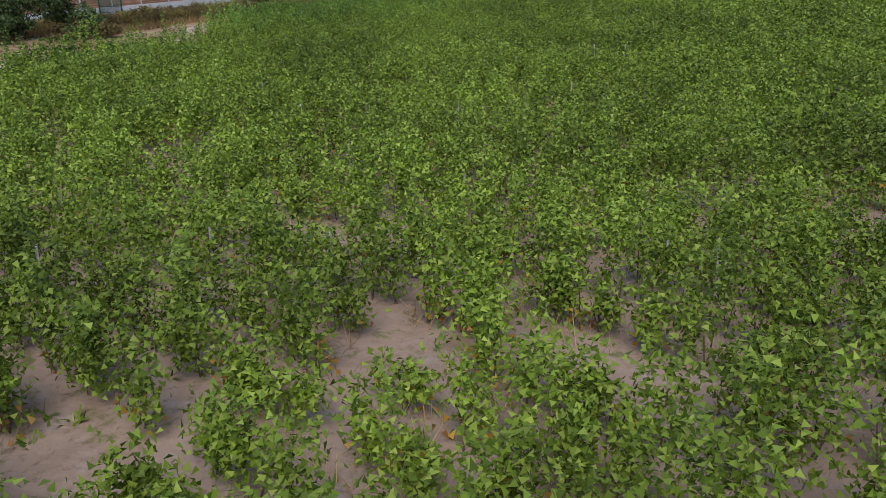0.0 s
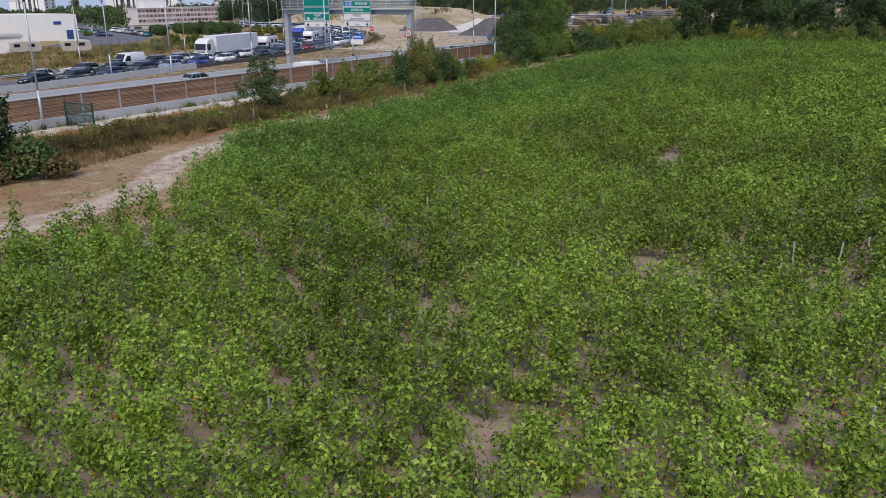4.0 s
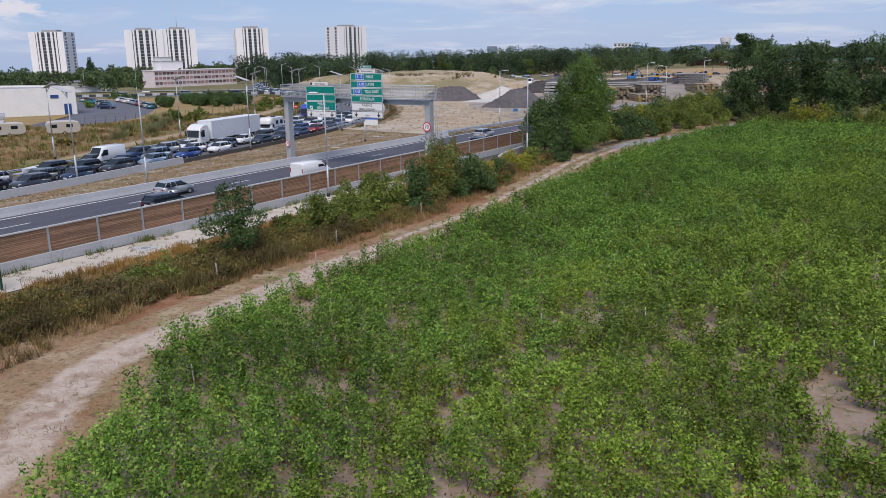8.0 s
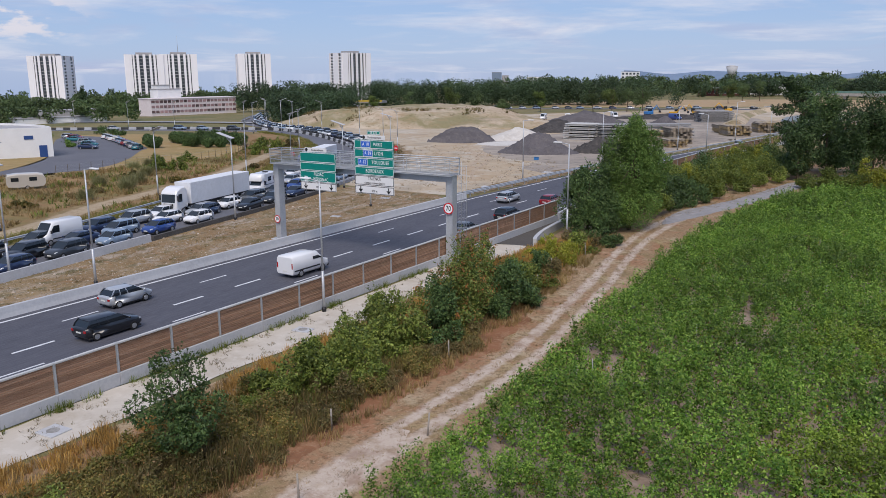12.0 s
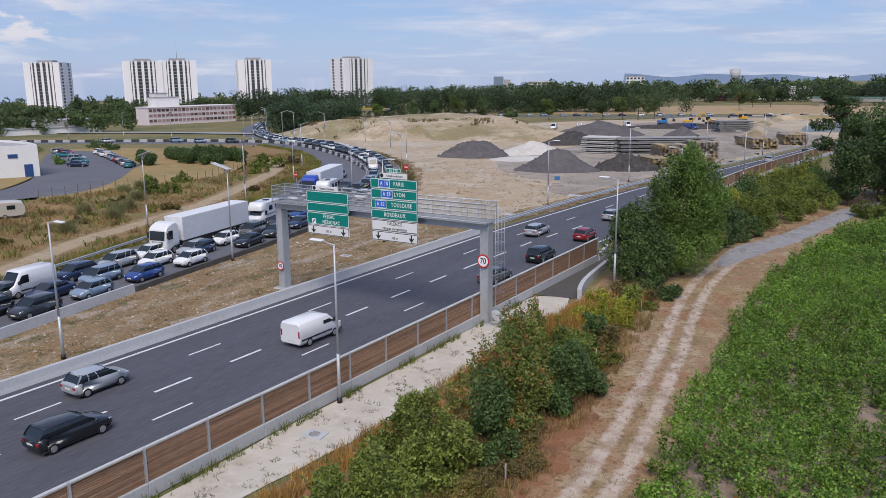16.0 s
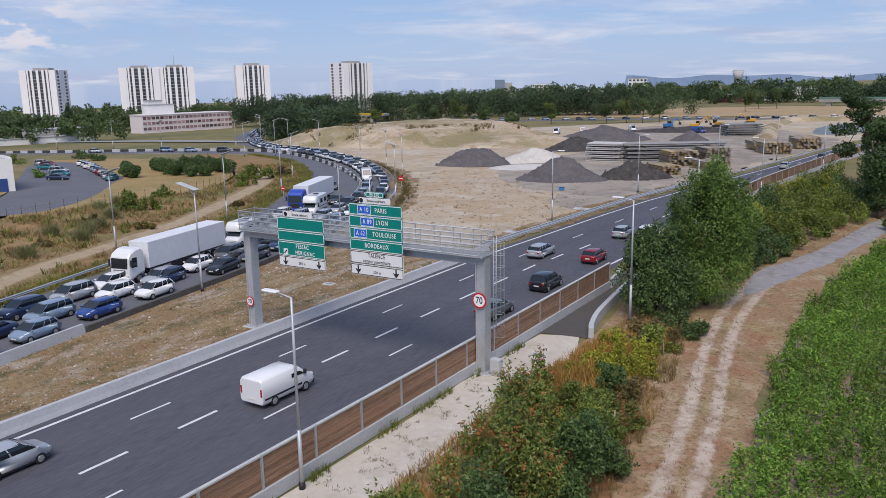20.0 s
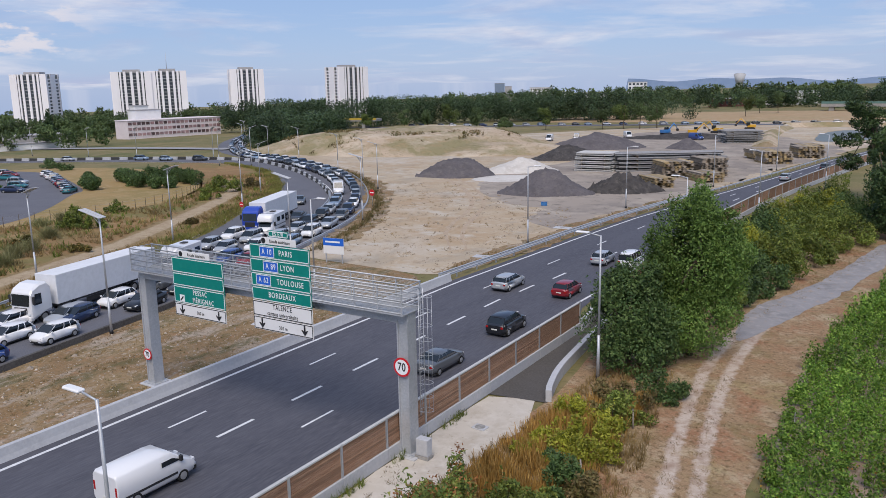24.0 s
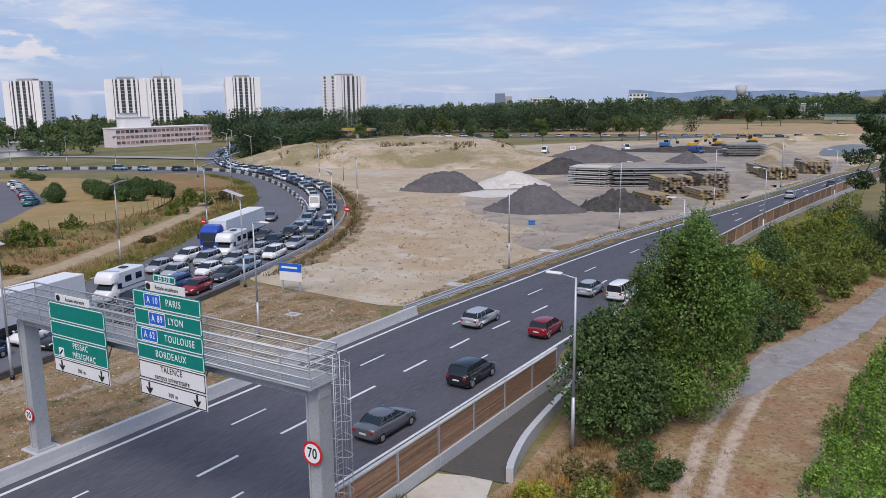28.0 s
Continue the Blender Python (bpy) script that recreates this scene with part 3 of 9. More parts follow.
# ---- ground, roads ----
EDGE_Y = [-150, 20, 46, 60, 75, 92, 108, 130, 160, 198, 240, 300]
EDGE_L = [-15.2, -15.2, -15.0, -14.1, -13.2, -11.8, -9.6, -6.1, -1.7, 3.2, 11.0, 26.0]
EDGE_R = [-0.9, -0.9, -0.8, -0.2, -0.6, -0.9, -0.8, 0.4, 4.0, 9.0, 17.5, 33.0]


def lane_x(y, f):
    """Across the main road: f = 0 on its left edge line, 1 on the right one."""
    l, r = np.interp(y, EDGE_Y, EDGE_L), np.interp(y, EDGE_Y, EDGE_R)
    return l + (r - l) * f


def edge(f, off, y0, y1, step=6.0):
    return [(float(lane_x(y, f)) + off, float(y)) for y in np.linspace(y0, y1, max(2, int((y1 - y0) / step)))]


def band(name, a, b, z, material, label, kind="structure", parent=None, n=4):
    """Ground between two lines that have equally many points."""
    a, b = np.asarray(a, float), np.asarray(b, float)
    v = np.stack([a + (b - a) * j / n for j in range(n + 1)], 1).reshape(-1, 2)
    v = np.column_stack([v, gz(v[:, 0], v[:, 1]) + z])
    i = (np.arange(len(a) - 1)[:, None] * (n + 1) + np.arange(n)[None]).ravel()
    return obj(name, mesh_np(name, v, np.stack([i, i + 1, i + n + 2, i + n + 1], 1), material), parent, label, "", "", kind)


def even(line, n):
    p = resample(line, 0.5)
    k = np.linspace(0, len(p) - 1, n)
    return np.column_stack([np.interp(k, np.arange(len(p)), p[:, 0]), np.interp(k, np.arange(len(p)), p[:, 1])])


g = np.r_[-np.geomspace(4500, 200, 14), np.arange(-180, 181, 12.0), np.geomspace(200, 4500, 16)]
gx, gy = np.meshgrid(g, g + 60)
k = len(g)
gv = np.column_stack([gx.ravel(), gy.ravel(), gz(gx.ravel(), gy.ravel()) - 0.03])
gi = (np.arange(k - 1)[:, None] * k + np.arange(k - 1)[None]).ravel()
obj("ground", mesh_np("ground", gv, np.stack([gi, gi + 1, gi + k + 1, gi + k], 1), M_GROUND), None, "wide dry grassland with sparse scrub", "", "", "structure")

ya = np.linspace(-150, 300, 120)
road = band("road", np.column_stack([lane_x(ya, 0) - 0.95, ya]), np.column_stack([lane_x(ya, 1) + np.interp(ya, [36, 44], [3.2, 0.7]), ya]), 0.0, M_ASPHALT, "dark smooth asphalt main carriageway", n=6)
JAM_R = [(-24, -100), (-24, -50), (-26.0, -22), (-29.6, -3), (-31.8, 10), (-34.5, 25), (-38.2, 40), (-42.4, 53), (-46.2, 64), (-52.2, 77), (-63, 93), (-80, 112), (-98, 127), (-125, 143), (-148, 153), (-172, 170), (-200, 195), (-226, 222), (-262, 262)]
SEP = [(-57.5, 72), (-65, 84), (-74, 94.5), (-87, 106.5), (-110, 123.5), (-138, 138), (-160, 139.5), (-185, 134), (-212, 125), (-262, 110), (-330, 88)]
RAMP_L = [(-36.5, -100), (-36.5, -50), (-38.8, -20), (-42.8, 0), (-48.0, 17), (-53, 32), (-57.8, 45), (-63, 56), (-71.5, 70), (-81.5, 88), (-93.5, 102), (-115, 119.5), (-138, 129.5), (-156, 130.5), (-197, 122.5), (-262, 102), (-330, 80)]
JAM_L = [(-50, 60), (-58, 72), (-65.3, 84), (-74.3, 94.5), (-87.3, 106.5), (-110, 124), (-135, 138), (-156, 150), (-182, 166), (-210, 190), (-236, 216), (-270, 256)]
band("jam_road", even(JAM_R, 120)[:], even([(-36.5, -100), (-36.5, -50), (-38.8, -20), (-42.8, 0), (-48.0, 17), (-53, 32), (-57.8, 45), (-60, 58)] + JAM_L[2:], 120), 0.0, M_ASPHALT_OLD, "grey worn asphalt of the queueing slip road", n=5)
band("ramp_road", even([(-46, 40), (-52, 60)] + SEP, 90), even(RAMP_L[5:], 90), 0.015, M_ASPHALT_OLD, "pale grey empty curved slip road", n=4)
SITE_EDGE = [(-41.6, 52), (-45.4, 64), (-51.4, 77), (-62.2, 92.7), (-79.2, 111.6), (-97.2, 126.5), (-124.3, 142.3)]
sheet("sandy_site", [(-16.5, 47), (-30, 47), (-40.6, 48)] + SITE_EDGE + [(-150, 162), (-165, 180), (-165, 240), (-120, 300), (-40, 420), (10, 420), (18, 300), (6, 238), (-1, 198), (-5, 160), (-9, 130), (-13, 100), (-16, 66)], 0.01, M_SAND, "bare sandy building ground with tyre marks", ragged=0.4)
sheet("median", [(-16.6, -130), (-16.6, -60), (-16.6, 20), (-16.6, 47), (-40, 47.5), (-38.2, 40), (-34.5, 25), (-31.8, 10), (-29.6, -3), (-26, -22), (-24, -50), (-24, -100)], 0.016, M_MEDIAN, "dry stony strip between the two roads", ragged=0.0)
sheet("gravel_strip", [(3.0, -52), (3.0, 20.0), (6.0, 21.2), (7.4, 17), (7.0, 12), (7.4, 4), (7.5, -8), (6.6, -20), (7.0, -34), (7.2, -52)], 0.022, M_GRAVEL, "pale gravel strip behind the fence", ragged=0.14, rounded=False)
sheet("bay_verge", [(5.0, 12), (7.0, 21), (5.6, 34), (4.6, 48), (5, 70), (8, 100), (14, 110), (12, 60), (12, 30), (10, 12)], 0.012, M_DRY, "dry brown verge behind the lay-by", ragged=0.2)
sheet("verge", [(6.6, -60), (8, 18), (9, 60), (18, 110), (30, 150), (34, 120), (26, 80), (22, 50), (20, 20), (23, -10), (24, -40), (36, -58), (36, -80), (10, -90)], 0.004, M_DRY, "dry brown verge of the track", ragged=0.3)


def worn(name, line, left, right, z, material, label, seed, amp=0.2, fade=8.0, step=0.35):
    """A worn strip along a line with wandering, ragged sides that narrow out at both ends."""
    r = np.random.default_rng(seed)
    pts = resample(line, step)
    n = len(pts)
    d = np.gradient(pts, axis=0); d /= np.linalg.norm(d, axis=1)[:, None]
    nn = np.stack([d[:, 1], -d[:, 0]], 1)
    s = np.arange(n) * step
    def wob():
        k = np.zeros(n)
        for wl, a in ((9.0, 0.8), (3.1, 0.6), (1.2, 0.45), (0.6, 0.3)):
            k += a * np.interp(s, np.arange(0, s[-1] + 2 * wl, wl), r.normal(size=len(np.arange(0, s[-1] + 2 * wl, wl))))
        return k * amp
    g = np.clip(np.minimum(s, s[-1] - s) / max(fade, 0.01), 0.02, 1) ** 0.6
    a, b = left + wob(), right + wob()
    m = (a + b) / 2
    w = np.maximum((b - a) / 2 * g, 0.02)
    k = 3
    v = np.stack([pts + nn * (m + w * (2 * j / k - 1))[:, None] for j in range(k + 1)], 1).reshape(-1, 2)
    v = np.column_stack([v, gz(v[:, 0], v[:, 1]) + z])
    i = (np.arange(n - 1)[:, None] * (k + 1) + np.arange(k)[None]).ravel()
    f = np.stack([i, i + 1, i + k + 2, i + k + 1], 1)
    me = mesh_np(name, v, f, material)
    across = np.stack([m + w * (2 * j / k - 1) for j in range(k + 1)], 1).ravel()
    uv = np.column_stack([across, np.repeat(s, k + 1)])[f.ravel()]
    me.uv_layers.new(name="along").data.foreach_set("uv", uv.astype(np.float32).ravel())
    return obj(name, me, None, label, "", "", "structure")


TRACK = [(26, -92), (27.4, -80), (28.8, -68), (29, -60), (26.8, -54.4), (24.0, -50.7), (22.3, -47.6), (21.7, -44), (21.2, -38), (20.7, -30), (20.6, -22), (20.5, -8), (18.2, 10), (15.6, 26), (14.8, 38), (15.4, 48), (18.6, 60), (20.8, 72), (24, 88), (34, 112)]
worn("track", TRACK[6:17], -3.0, 3.0, 0.026, M_TRACKWAY, "sandy dirt track with dry grass down the middle", 1, 0.2, 3)
worn("track_bend", TRACK[:11], -3.3, 2.9, 0.036, M_TRACKBEND, "broad pale trodden bend of the track", 9, 0.2, 9)
M_REDEARTH = layered("reddish_earth", (0.24, 0.115, 0.06), [((0.17, 0.085, 0.045), 0.5, 0.48, 0.62, 0.8, S1), ((0.31, 0.18, 0.105), 0.9, 0.52, 0.64, 0.8, S1), ((0.36, 0.26, 0.16), 3.0, 0.56, 0.68, 0.7, S1)], bump=0.9, bscale=7)
worn("earth_strip", [(18.0, -44), (17.7, -36), (17.3, -28), (17.1, -20), (16.9, -10), (16.2, -2), (15.0, 6)], -1.5, 1.2, 0.031, M_REDEARTH, "bare reddish earth at the foot of the hedge", 41, 0.35, 9)
M_LANE = layered("old_lane", (0.27, 0.26, 0.26), [((0.21, 0.205, 0.205), 0.3, 0.48, 0.62, 0.8, S1), ((0.34, 0.32, 0.31), 0.8, 0.5, 0.64, 0.8, S1), ((0.33, 0.26, 0.21), 1.6, 0.56, 0.66, 0.7, S1), ((0.17, 0.16, 0.155), 6, 0.56, 0.7, 0.5, S1)], bump=0.3, bscale=20)
worn("lane", [(14.9, 40)] + TRACK[15:], -1.75, 1.75, 0.046, M_LANE, "grey worn asphalt lane", 5, 0.2, 9)
FIELD = [(23.6, -30), (23.2, -14), (21.9, 2), (20.7, 20), (20.2, 36), (21.7, 50), (24, 64), (28, 76), (60, 82), (140, 88), (190, 20), (160, -140), (60, -140), (34, -95), (31, -80), (33, -70), (34, -66), (35, -62.5), (34.5, -59.5), (32.5, -56.5), (30.4, -53.7), (28, -49.8), (25.6, -47.5), (23.9, -44.5), (23.7, -41), (23.6, -36)]
sheet("vineyard_soil", FIELD, 0.014, M_SOIL, "pale dry vineyard soil", ragged=0.25)
# brown margins and wheel tracks of the building ground
worn("site_margin", [(x + 2.0, y - 0.6) for x, y in SITE_EDGE], -2.0, 2.6, 0.026, M_MEDIAN, "brown weedy margin beside the queue", 7, 0.7, 10, 0.8)
worn("site_margin", [(-17.8, 48), (-17.0, 60), (-15.6, 80), (-13.6, 100), (-10, 125)], -2.2, 1.2, 0.026, M_MEDIAN, "brown weedy margin beside the main road", 8, 0.6, 10, 0.8)
M_TYRE = mat("tyre_mark", (0.44, 0.35, 0.26), (0.38, 0.29, 0.20), (0.33, 0.25, 0.17), 0.4, 3, 0.95, bump=0.4, bscale=6)
for q, (ln, w_) in enumerate((([(-22, 60), (-30, 72), (-40, 96), (-56, 118), (-80, 140)], 0.35), ([(-24, 59), (-32, 71), (-42, 95), (-58, 116.6), (-82, 138)], 0.35))):
    worn("tyre_track", ln, -w_, w_, 0.022, M_TYRE, "pale tyre track across the sand", 20 + q, 0.12, 14, 0.7)
sheet("meadow", [(-39.5, -24), (-44, 0), (-49, 17), (-54, 32), (-59, 46), (-72.5, 70), (-82.5, 88.5), (-94.5, 103), (-116, 120.5), (-139, 131), (-156, 131.5), (-150, 112), (-118, 102), (-104, 90), (-96, 79), (-91.5, 66), (-93, 48), (-94, 30), (-120, 10), (-140, -10), (-110, -60), (-60, -60)], 0.004, layered("waste_meadow", (0.235, 0.145, 0.068), [((0.17, 0.15, 0.055), 0.05, 0.46, 0.58, 0.9, S1), ((0.31, 0.20, 0.095), 0.15, 0.5, 0.62, 0.8, S1), ((0.12, 0.115, 0.04), 0.6, 0.54, 0.66, 0.8, S1), ((0.36, 0.28, 0.18), 0.9, 0.6, 0.7, 0.7, S1)], bump=0.7, bscale=3), "rough dry meadow beside the slip road", ragged=0.3)
for ln, o in ((RAMP_L[4:], -0.9), (SEP, 0.9)):
    ribbon("edge_line", ln, o - 0.09, o + 0.09, 0.03, M_WHITE_LINE, "thin white edge line of the slip road", step=1.5)

# ---- markings, barriers, fences ----
dash_me = {}
def dash(y0, f, length=3.0, width=0.16):
    y1 = y0 + length
    a, b = Vector((float(lane_x(y0, f)), y0, 0.006)), Vector((float(lane_x(y1, f)), y1, 0.006))
    if (length, width) not in dash_me:
        bm = box(B(), (-width / 2, 0, -0.004), (width / 2, length, 0.004))
        me = bpy.data.meshes.new("dash"); bm.to_mesh(me); bm.free(); me.materials.append(M_WHITE_LINE)
        dash_me[(length, width)] = me
    obj("dash", dash_me[(length, width)], road, at=Matrix.Translation(a) @ pose(0, 0, 0, 0, 0, -math.degrees(math.atan2(b.x - a.x, length))))


fa = lambda y: float(np.interp(y, [40, 80], [0.248, 0.335]))
fb = lambda y: float(np.interp(y, [40, 80], [0.503, 0.665]))
for k in range(-10, 17):
    dash(5.9 + 13 * k, fa(5.9 + 13 * k))
for k in range(-20, 34):
    if k < 8 or k % 2 == 0:
        dash(0.0 + 6.5 * k, fb(6.5 * k), 3.0, 0.22)
for k in range(-10, 4):
    dash(-2.9 + 13 * k, 0.745, 3.0, 0.16)
band("edge_line", np.column_stack([lane_x(ya, 0) - 0.13, ya]), np.column_stack([lane_x(ya, 0) + 0.13, ya]), 0.008, M_WHITE_LINE, "solid white edge line", n=1)
yb = np.linspace(36, 300, 80)
band("edge_line", np.column_stack([lane_x(yb, 1) - 0.13, yb]), np.column_stack([lane_x(yb, 1) + 0.13, yb]), 0.008, M_WHITE_LINE, "solid white edge line", n=1)
yc = np.linspace(-150, 36, 60)
band("edge_line", np.column_stack([lane_x(yc, 1) - 0.1, yc]), np.column_stack([lane_x(yc, 1) + 0.1, yc]), 0.008, M_WHITE_LINE, "solid white edge line", n=1)

# low concrete wall with a broad sloped foot along the left of the main road
wall_along("barrier_wall", edge(0, -1.0, -150, 46), 0, [(0.25, 0.0), (0.12, 0.32), (0.02, 0.80), (-0.30, 0.80), (-0.38, 0.30), (-1.0, 0.16), (-1.0, 0.0)], M_CONC, "pale cast concrete safety wall beside the road")


def guard_rail(line, name="guard_rail", label="galvanised steel guard rail on short posts", every=4.0, h=0.72, material=None):
    material = material or M_GALV
    pts = resample(line, every)
    t = thing(name, Matrix.Identity(4), label, "guard rail")
    wall_along("rail", line, 0, [(-0.04, h - 0.30), (0.05, h - 0.24), (-0.02, h - 0.15), (0.05, h - 0.06), (-0.04, h), (-0.06, h), (-0.06, h - 0.30)], material, "", parent=t, kind="")
    bm = box(B(), (-0.05, -0.07, -0.3), (0.05, 0.07, h - 0.02))
    me = bpy.data.meshes.new("post"); bm.to_mesh(me); bm.free(); me.materials.append(material)
    d = np.gradient(pts, axis=0)
    for p, q in zip(pts, d):
        obj("post", me, t, at=pose(p[0] - 0.1, p[1], float(gz(*p)), 0, 0, -math.degrees(math.atan2(q[0], q[1]))))
    return t


guard_rail(edge(0, -1.5, 44, 200))
guard_rail(edge(0, -2.3, 46, 120))
wall_along("jam_wall", [(-24, -100), (-24, -50), (-26.0, -22), (-29.3, -3), (-30.2, 2)], 0.3, [(-0.22, 0), (0.22, 0), (0.12, 0.85), (-0.12, 0.85)], M_CONC, "pale concrete wall between queue and median")
wall_along("jam_wall_dark", [(-30.3, 2.4), (-31.8, 10), (-34.5, 25), (-38.2, 40), (-40, 46)], 0.3, [(-0.15, 0), (0.15, 0), (0.15, 0.55), (-0.15, 0.55)], mat("dark_wall", (0.09, 0.085, 0.08), (0.06, 0.055, 0.05), (0.13, 0.12, 0.11), 0.8, 6, 0.9), "low dark weathered wall beside the queue")
guard_rail([(-39, 42), (-42.4, 53), (-46.2, 64), (-52.2, 77), (-63, 93), (-80, 112), (-98, 127), (-125, 143), (-148, 153)], every=6)
guard_rail([(-37.1, -100), (-37.1, -50), (-39.4, -20), (-43.4, 0), (-48.6, 17), (-53.6, 32)])
# white and dark blocks along the ramp
blk = {}
for nm, m in (("white", M_CONC), ("dark", mat("dark_block", (0.05, 0.05, 0.05), (0.035, 0.035, 0.035), (0.08, 0.08, 0.08), 1, 6, 0.8))):
    bm = B(); box(bm, (-0.3, -1.45, 0), (0.3, 1.45, 0.3), 0.04); box(bm, (-0.16, -1.45, 0.3), (0.16, 1.45, 0.85), 0.05)
    me = bpy.data.meshes.new("barrier_block"); bm.to_mesh(me); bm.free(); me.materials.append(m)
    blk[nm] = me
sp = resample(SEP[2:], 3.0)
sd = np.gradient(sp, axis=0)
for i, (p, q) in enumerate(zip(sp, sd)):
    w = "white" if i % 2 else "dark"
    obj("barrier_block", blk[w], None, f"{w} concrete barrier block beside the slip road", "barrier", "blocks along the slip road", at=pose(p[0], p[1], float(gz(*p)), 0, 0, -math.degrees(math.atan2(q[0], q[1]))))
guard_rail(SEP[:4], h=0.8, every=5)
guard_rail([(x + 1.0, y - 0.8) for x, y in SEP[:4]], h=0.8, every=5)

# ---- noise fence ----
FENCE_X = lambda y: 2.62 + 0.0015 * (y + 30)
CONC_H, TOP_H, BAY = 0.78, 2.6, 3.87
fence = thing("noise_fence", Matrix.Identity(4), "slatted brown timber noise fence on a concrete base", "fence")
y0 = 36.2
posts = [y0 - BAY * k for k in range(29)]
rs = random.Random(4)
M_CAP = mat("fence_cap", (0.48, 0.48, 0.47), (0.40, 0.40, 0.39), (0.52, 0.52, 0.5), 1, 6, 0.7)


def fence_panel_mesh(seed, length):
    r = random.Random(seed)
    bm = B()
    n = 15
    hgt = (TOP_H - 0.1 - CONC_H) / n
    box(bm, (-0.03, 0, CONC_H), (0.0, length, TOP_H - 0.1))
    for i in range(n):
        z = CONC_H + i * hgt
        o = r.uniform(-0.006, 0.006)
        box(bm, (0.0 + o, 0.01, z + 0.012), (0.045 + o, length - 0.01, z + hgt - 0.012))
        box(bm, (-0.075 + o, 0.01, z + 0.012), (-0.03 + o, length - 0.01, z + hgt - 0.012))
    me = bpy.data.meshes.new("panel"); bm.to_mesh(me); bm.free()
    me.materials.append(M_WOOD)
    return me


M_WOOD.node_tree.nodes["Principled BSDF"].inputs["Roughness"].default_value = 0.8
pan = [fence_panel_mesh(s, BAY - 0.12) for s in range(3)]
SLAT_H = (TOP_H - 0.1 - CONC_H) / 15
slat_me = []
for k in range(3):
    bm = box(B(), (-0.075, 0.01, 0.012), (0.045, BAY - 0.13 - 0.004 * k, SLAT_H - 0.012), 0.006)
    me = bpy.data.meshes.new("slat"); bm.to_mesh(me); bm.free(); me.materials.append(M_WOOD)
    slat_me.append(me)
bm = box(B(), (-0.03, 0, CONC_H), (0.0, BAY - 0.12, TOP_H - 0.1))
me_back = bpy.data.meshes.new("backing"); bm.to_mesh(me_back); bm.free(); me_back.materials.append(M_WOOD)
bm = B(); box(bm, (-0.09, -0.08, 0.1), (0.09, -0.05, TOP_H)); box(bm, (-0.09, 0.05, 0.1), (0.09, 0.08, TOP_H)); box(bm, (-0.02, -0.05, 0.1), (0.02, 0.05, TOP_H)); box(bm, (0.075, -0.08, 0.1), (0.09, 0.08, TOP_H))
me_post = bpy.data.meshes.new("post"); bm.to_mesh(me_post); bm.free(); me_post.materials.append(M_GALV)
bm = box(B(), (-0.12, -BAY / 2 + 0.008, 0), (0.16, BAY / 2 - 0.008, CONC_H), 0.02)
me_conc = bpy.data.meshes.new("base_block"); bm.to_mesh(me_conc); bm.free(); me_conc.materials.append(M_CONC)
bm = box(B(), (-0.10, -BAY / 2, TOP_H - 0.11), (0.10, BAY / 2, TOP_H - 0.01), 0.01)
me_cap = bpy.data.meshes.new("cap"); bm.to_mesh(me_cap); bm.free(); me_cap.materials.append(M_CAP)
for k, y in enumerate(posts):
    x = FENCE_X(y)
    obj("post", me_post, fence, at=pose(x, y, 0))
    if k:
        if 3 <= k < 23:
            q = obj("panel", me_back, fence, at=pose(x, y + 0.06, 0))
            for i in range(15):
                obj("slat", slat_me[rs.randrange(3)], q, at=pose(rs.uniform(-0.006, 0.006), 0, CONC_H + i * SLAT_H))
        else:
            obj("panel", pan[rs.randrange(3)], fence, kind="stuff", at=pose(x, y + 0.06, 0))
        obj("base_block", me_conc, fence, at=pose(x, y + BAY / 2, 0))
        obj("cap", me_cap, fence, at=pose(x, y + BAY / 2, 0))
# emergency bay: paved lay-by, its curved wall, and the fence beyond
M_BAY = mat("bay_asphalt", (0.085, 0.08, 0.075), (0.07, 0.066, 0.06), (0.11, 0.10, 0.095), 0.4, 7, 0.92, bump=0.2, bscale=40)
sheet("bay_paving", [(2.7, 20.4), (6.9, 21.0), (6.3, 23), (5.5, 27), (4.7, 35), (3.6, 46), (1.6, 46), (2.6, 36)], 0.03, M_BAY, "brown-grey asphalt of a narrow lay-by", ragged=0.0, rounded=False)
wall_along("bay_wall", [(6.9, 21.2), (6.4, 22.6), (5.6, 26), (4.9, 32), (4.3, 38), (3.6, 44)], 0, [(-0.2, 0), (0.2, 0), (0.2, 0.82), (-0.2, 0.82)], M_CONC, "curved pale concrete wall of the lay-by", step=0.8)
wall_along("fence_end_wall", [(2.75, 36.4), (2.6, 38.5), (2.0, 41)], 0, [(-0.15, 0), (0.2, 0), (0.2, 0.95), (-0.15, 0.95)], M_CONC, "end block of the concrete fence base", step=0.8)
far_fence = thing("far_noise_fence", Matrix.Identity(4), "weathered brown timber noise fence on a concrete base", "fence")
FF = [(4.1, 38.5), (3.2, 46), (1.8, 58), (1.0, 72), (1.9, 95), (3.2, 118), (8.3, 165), (14.5, 205), (26, 255)]
fp = resample(FF, 4.0)
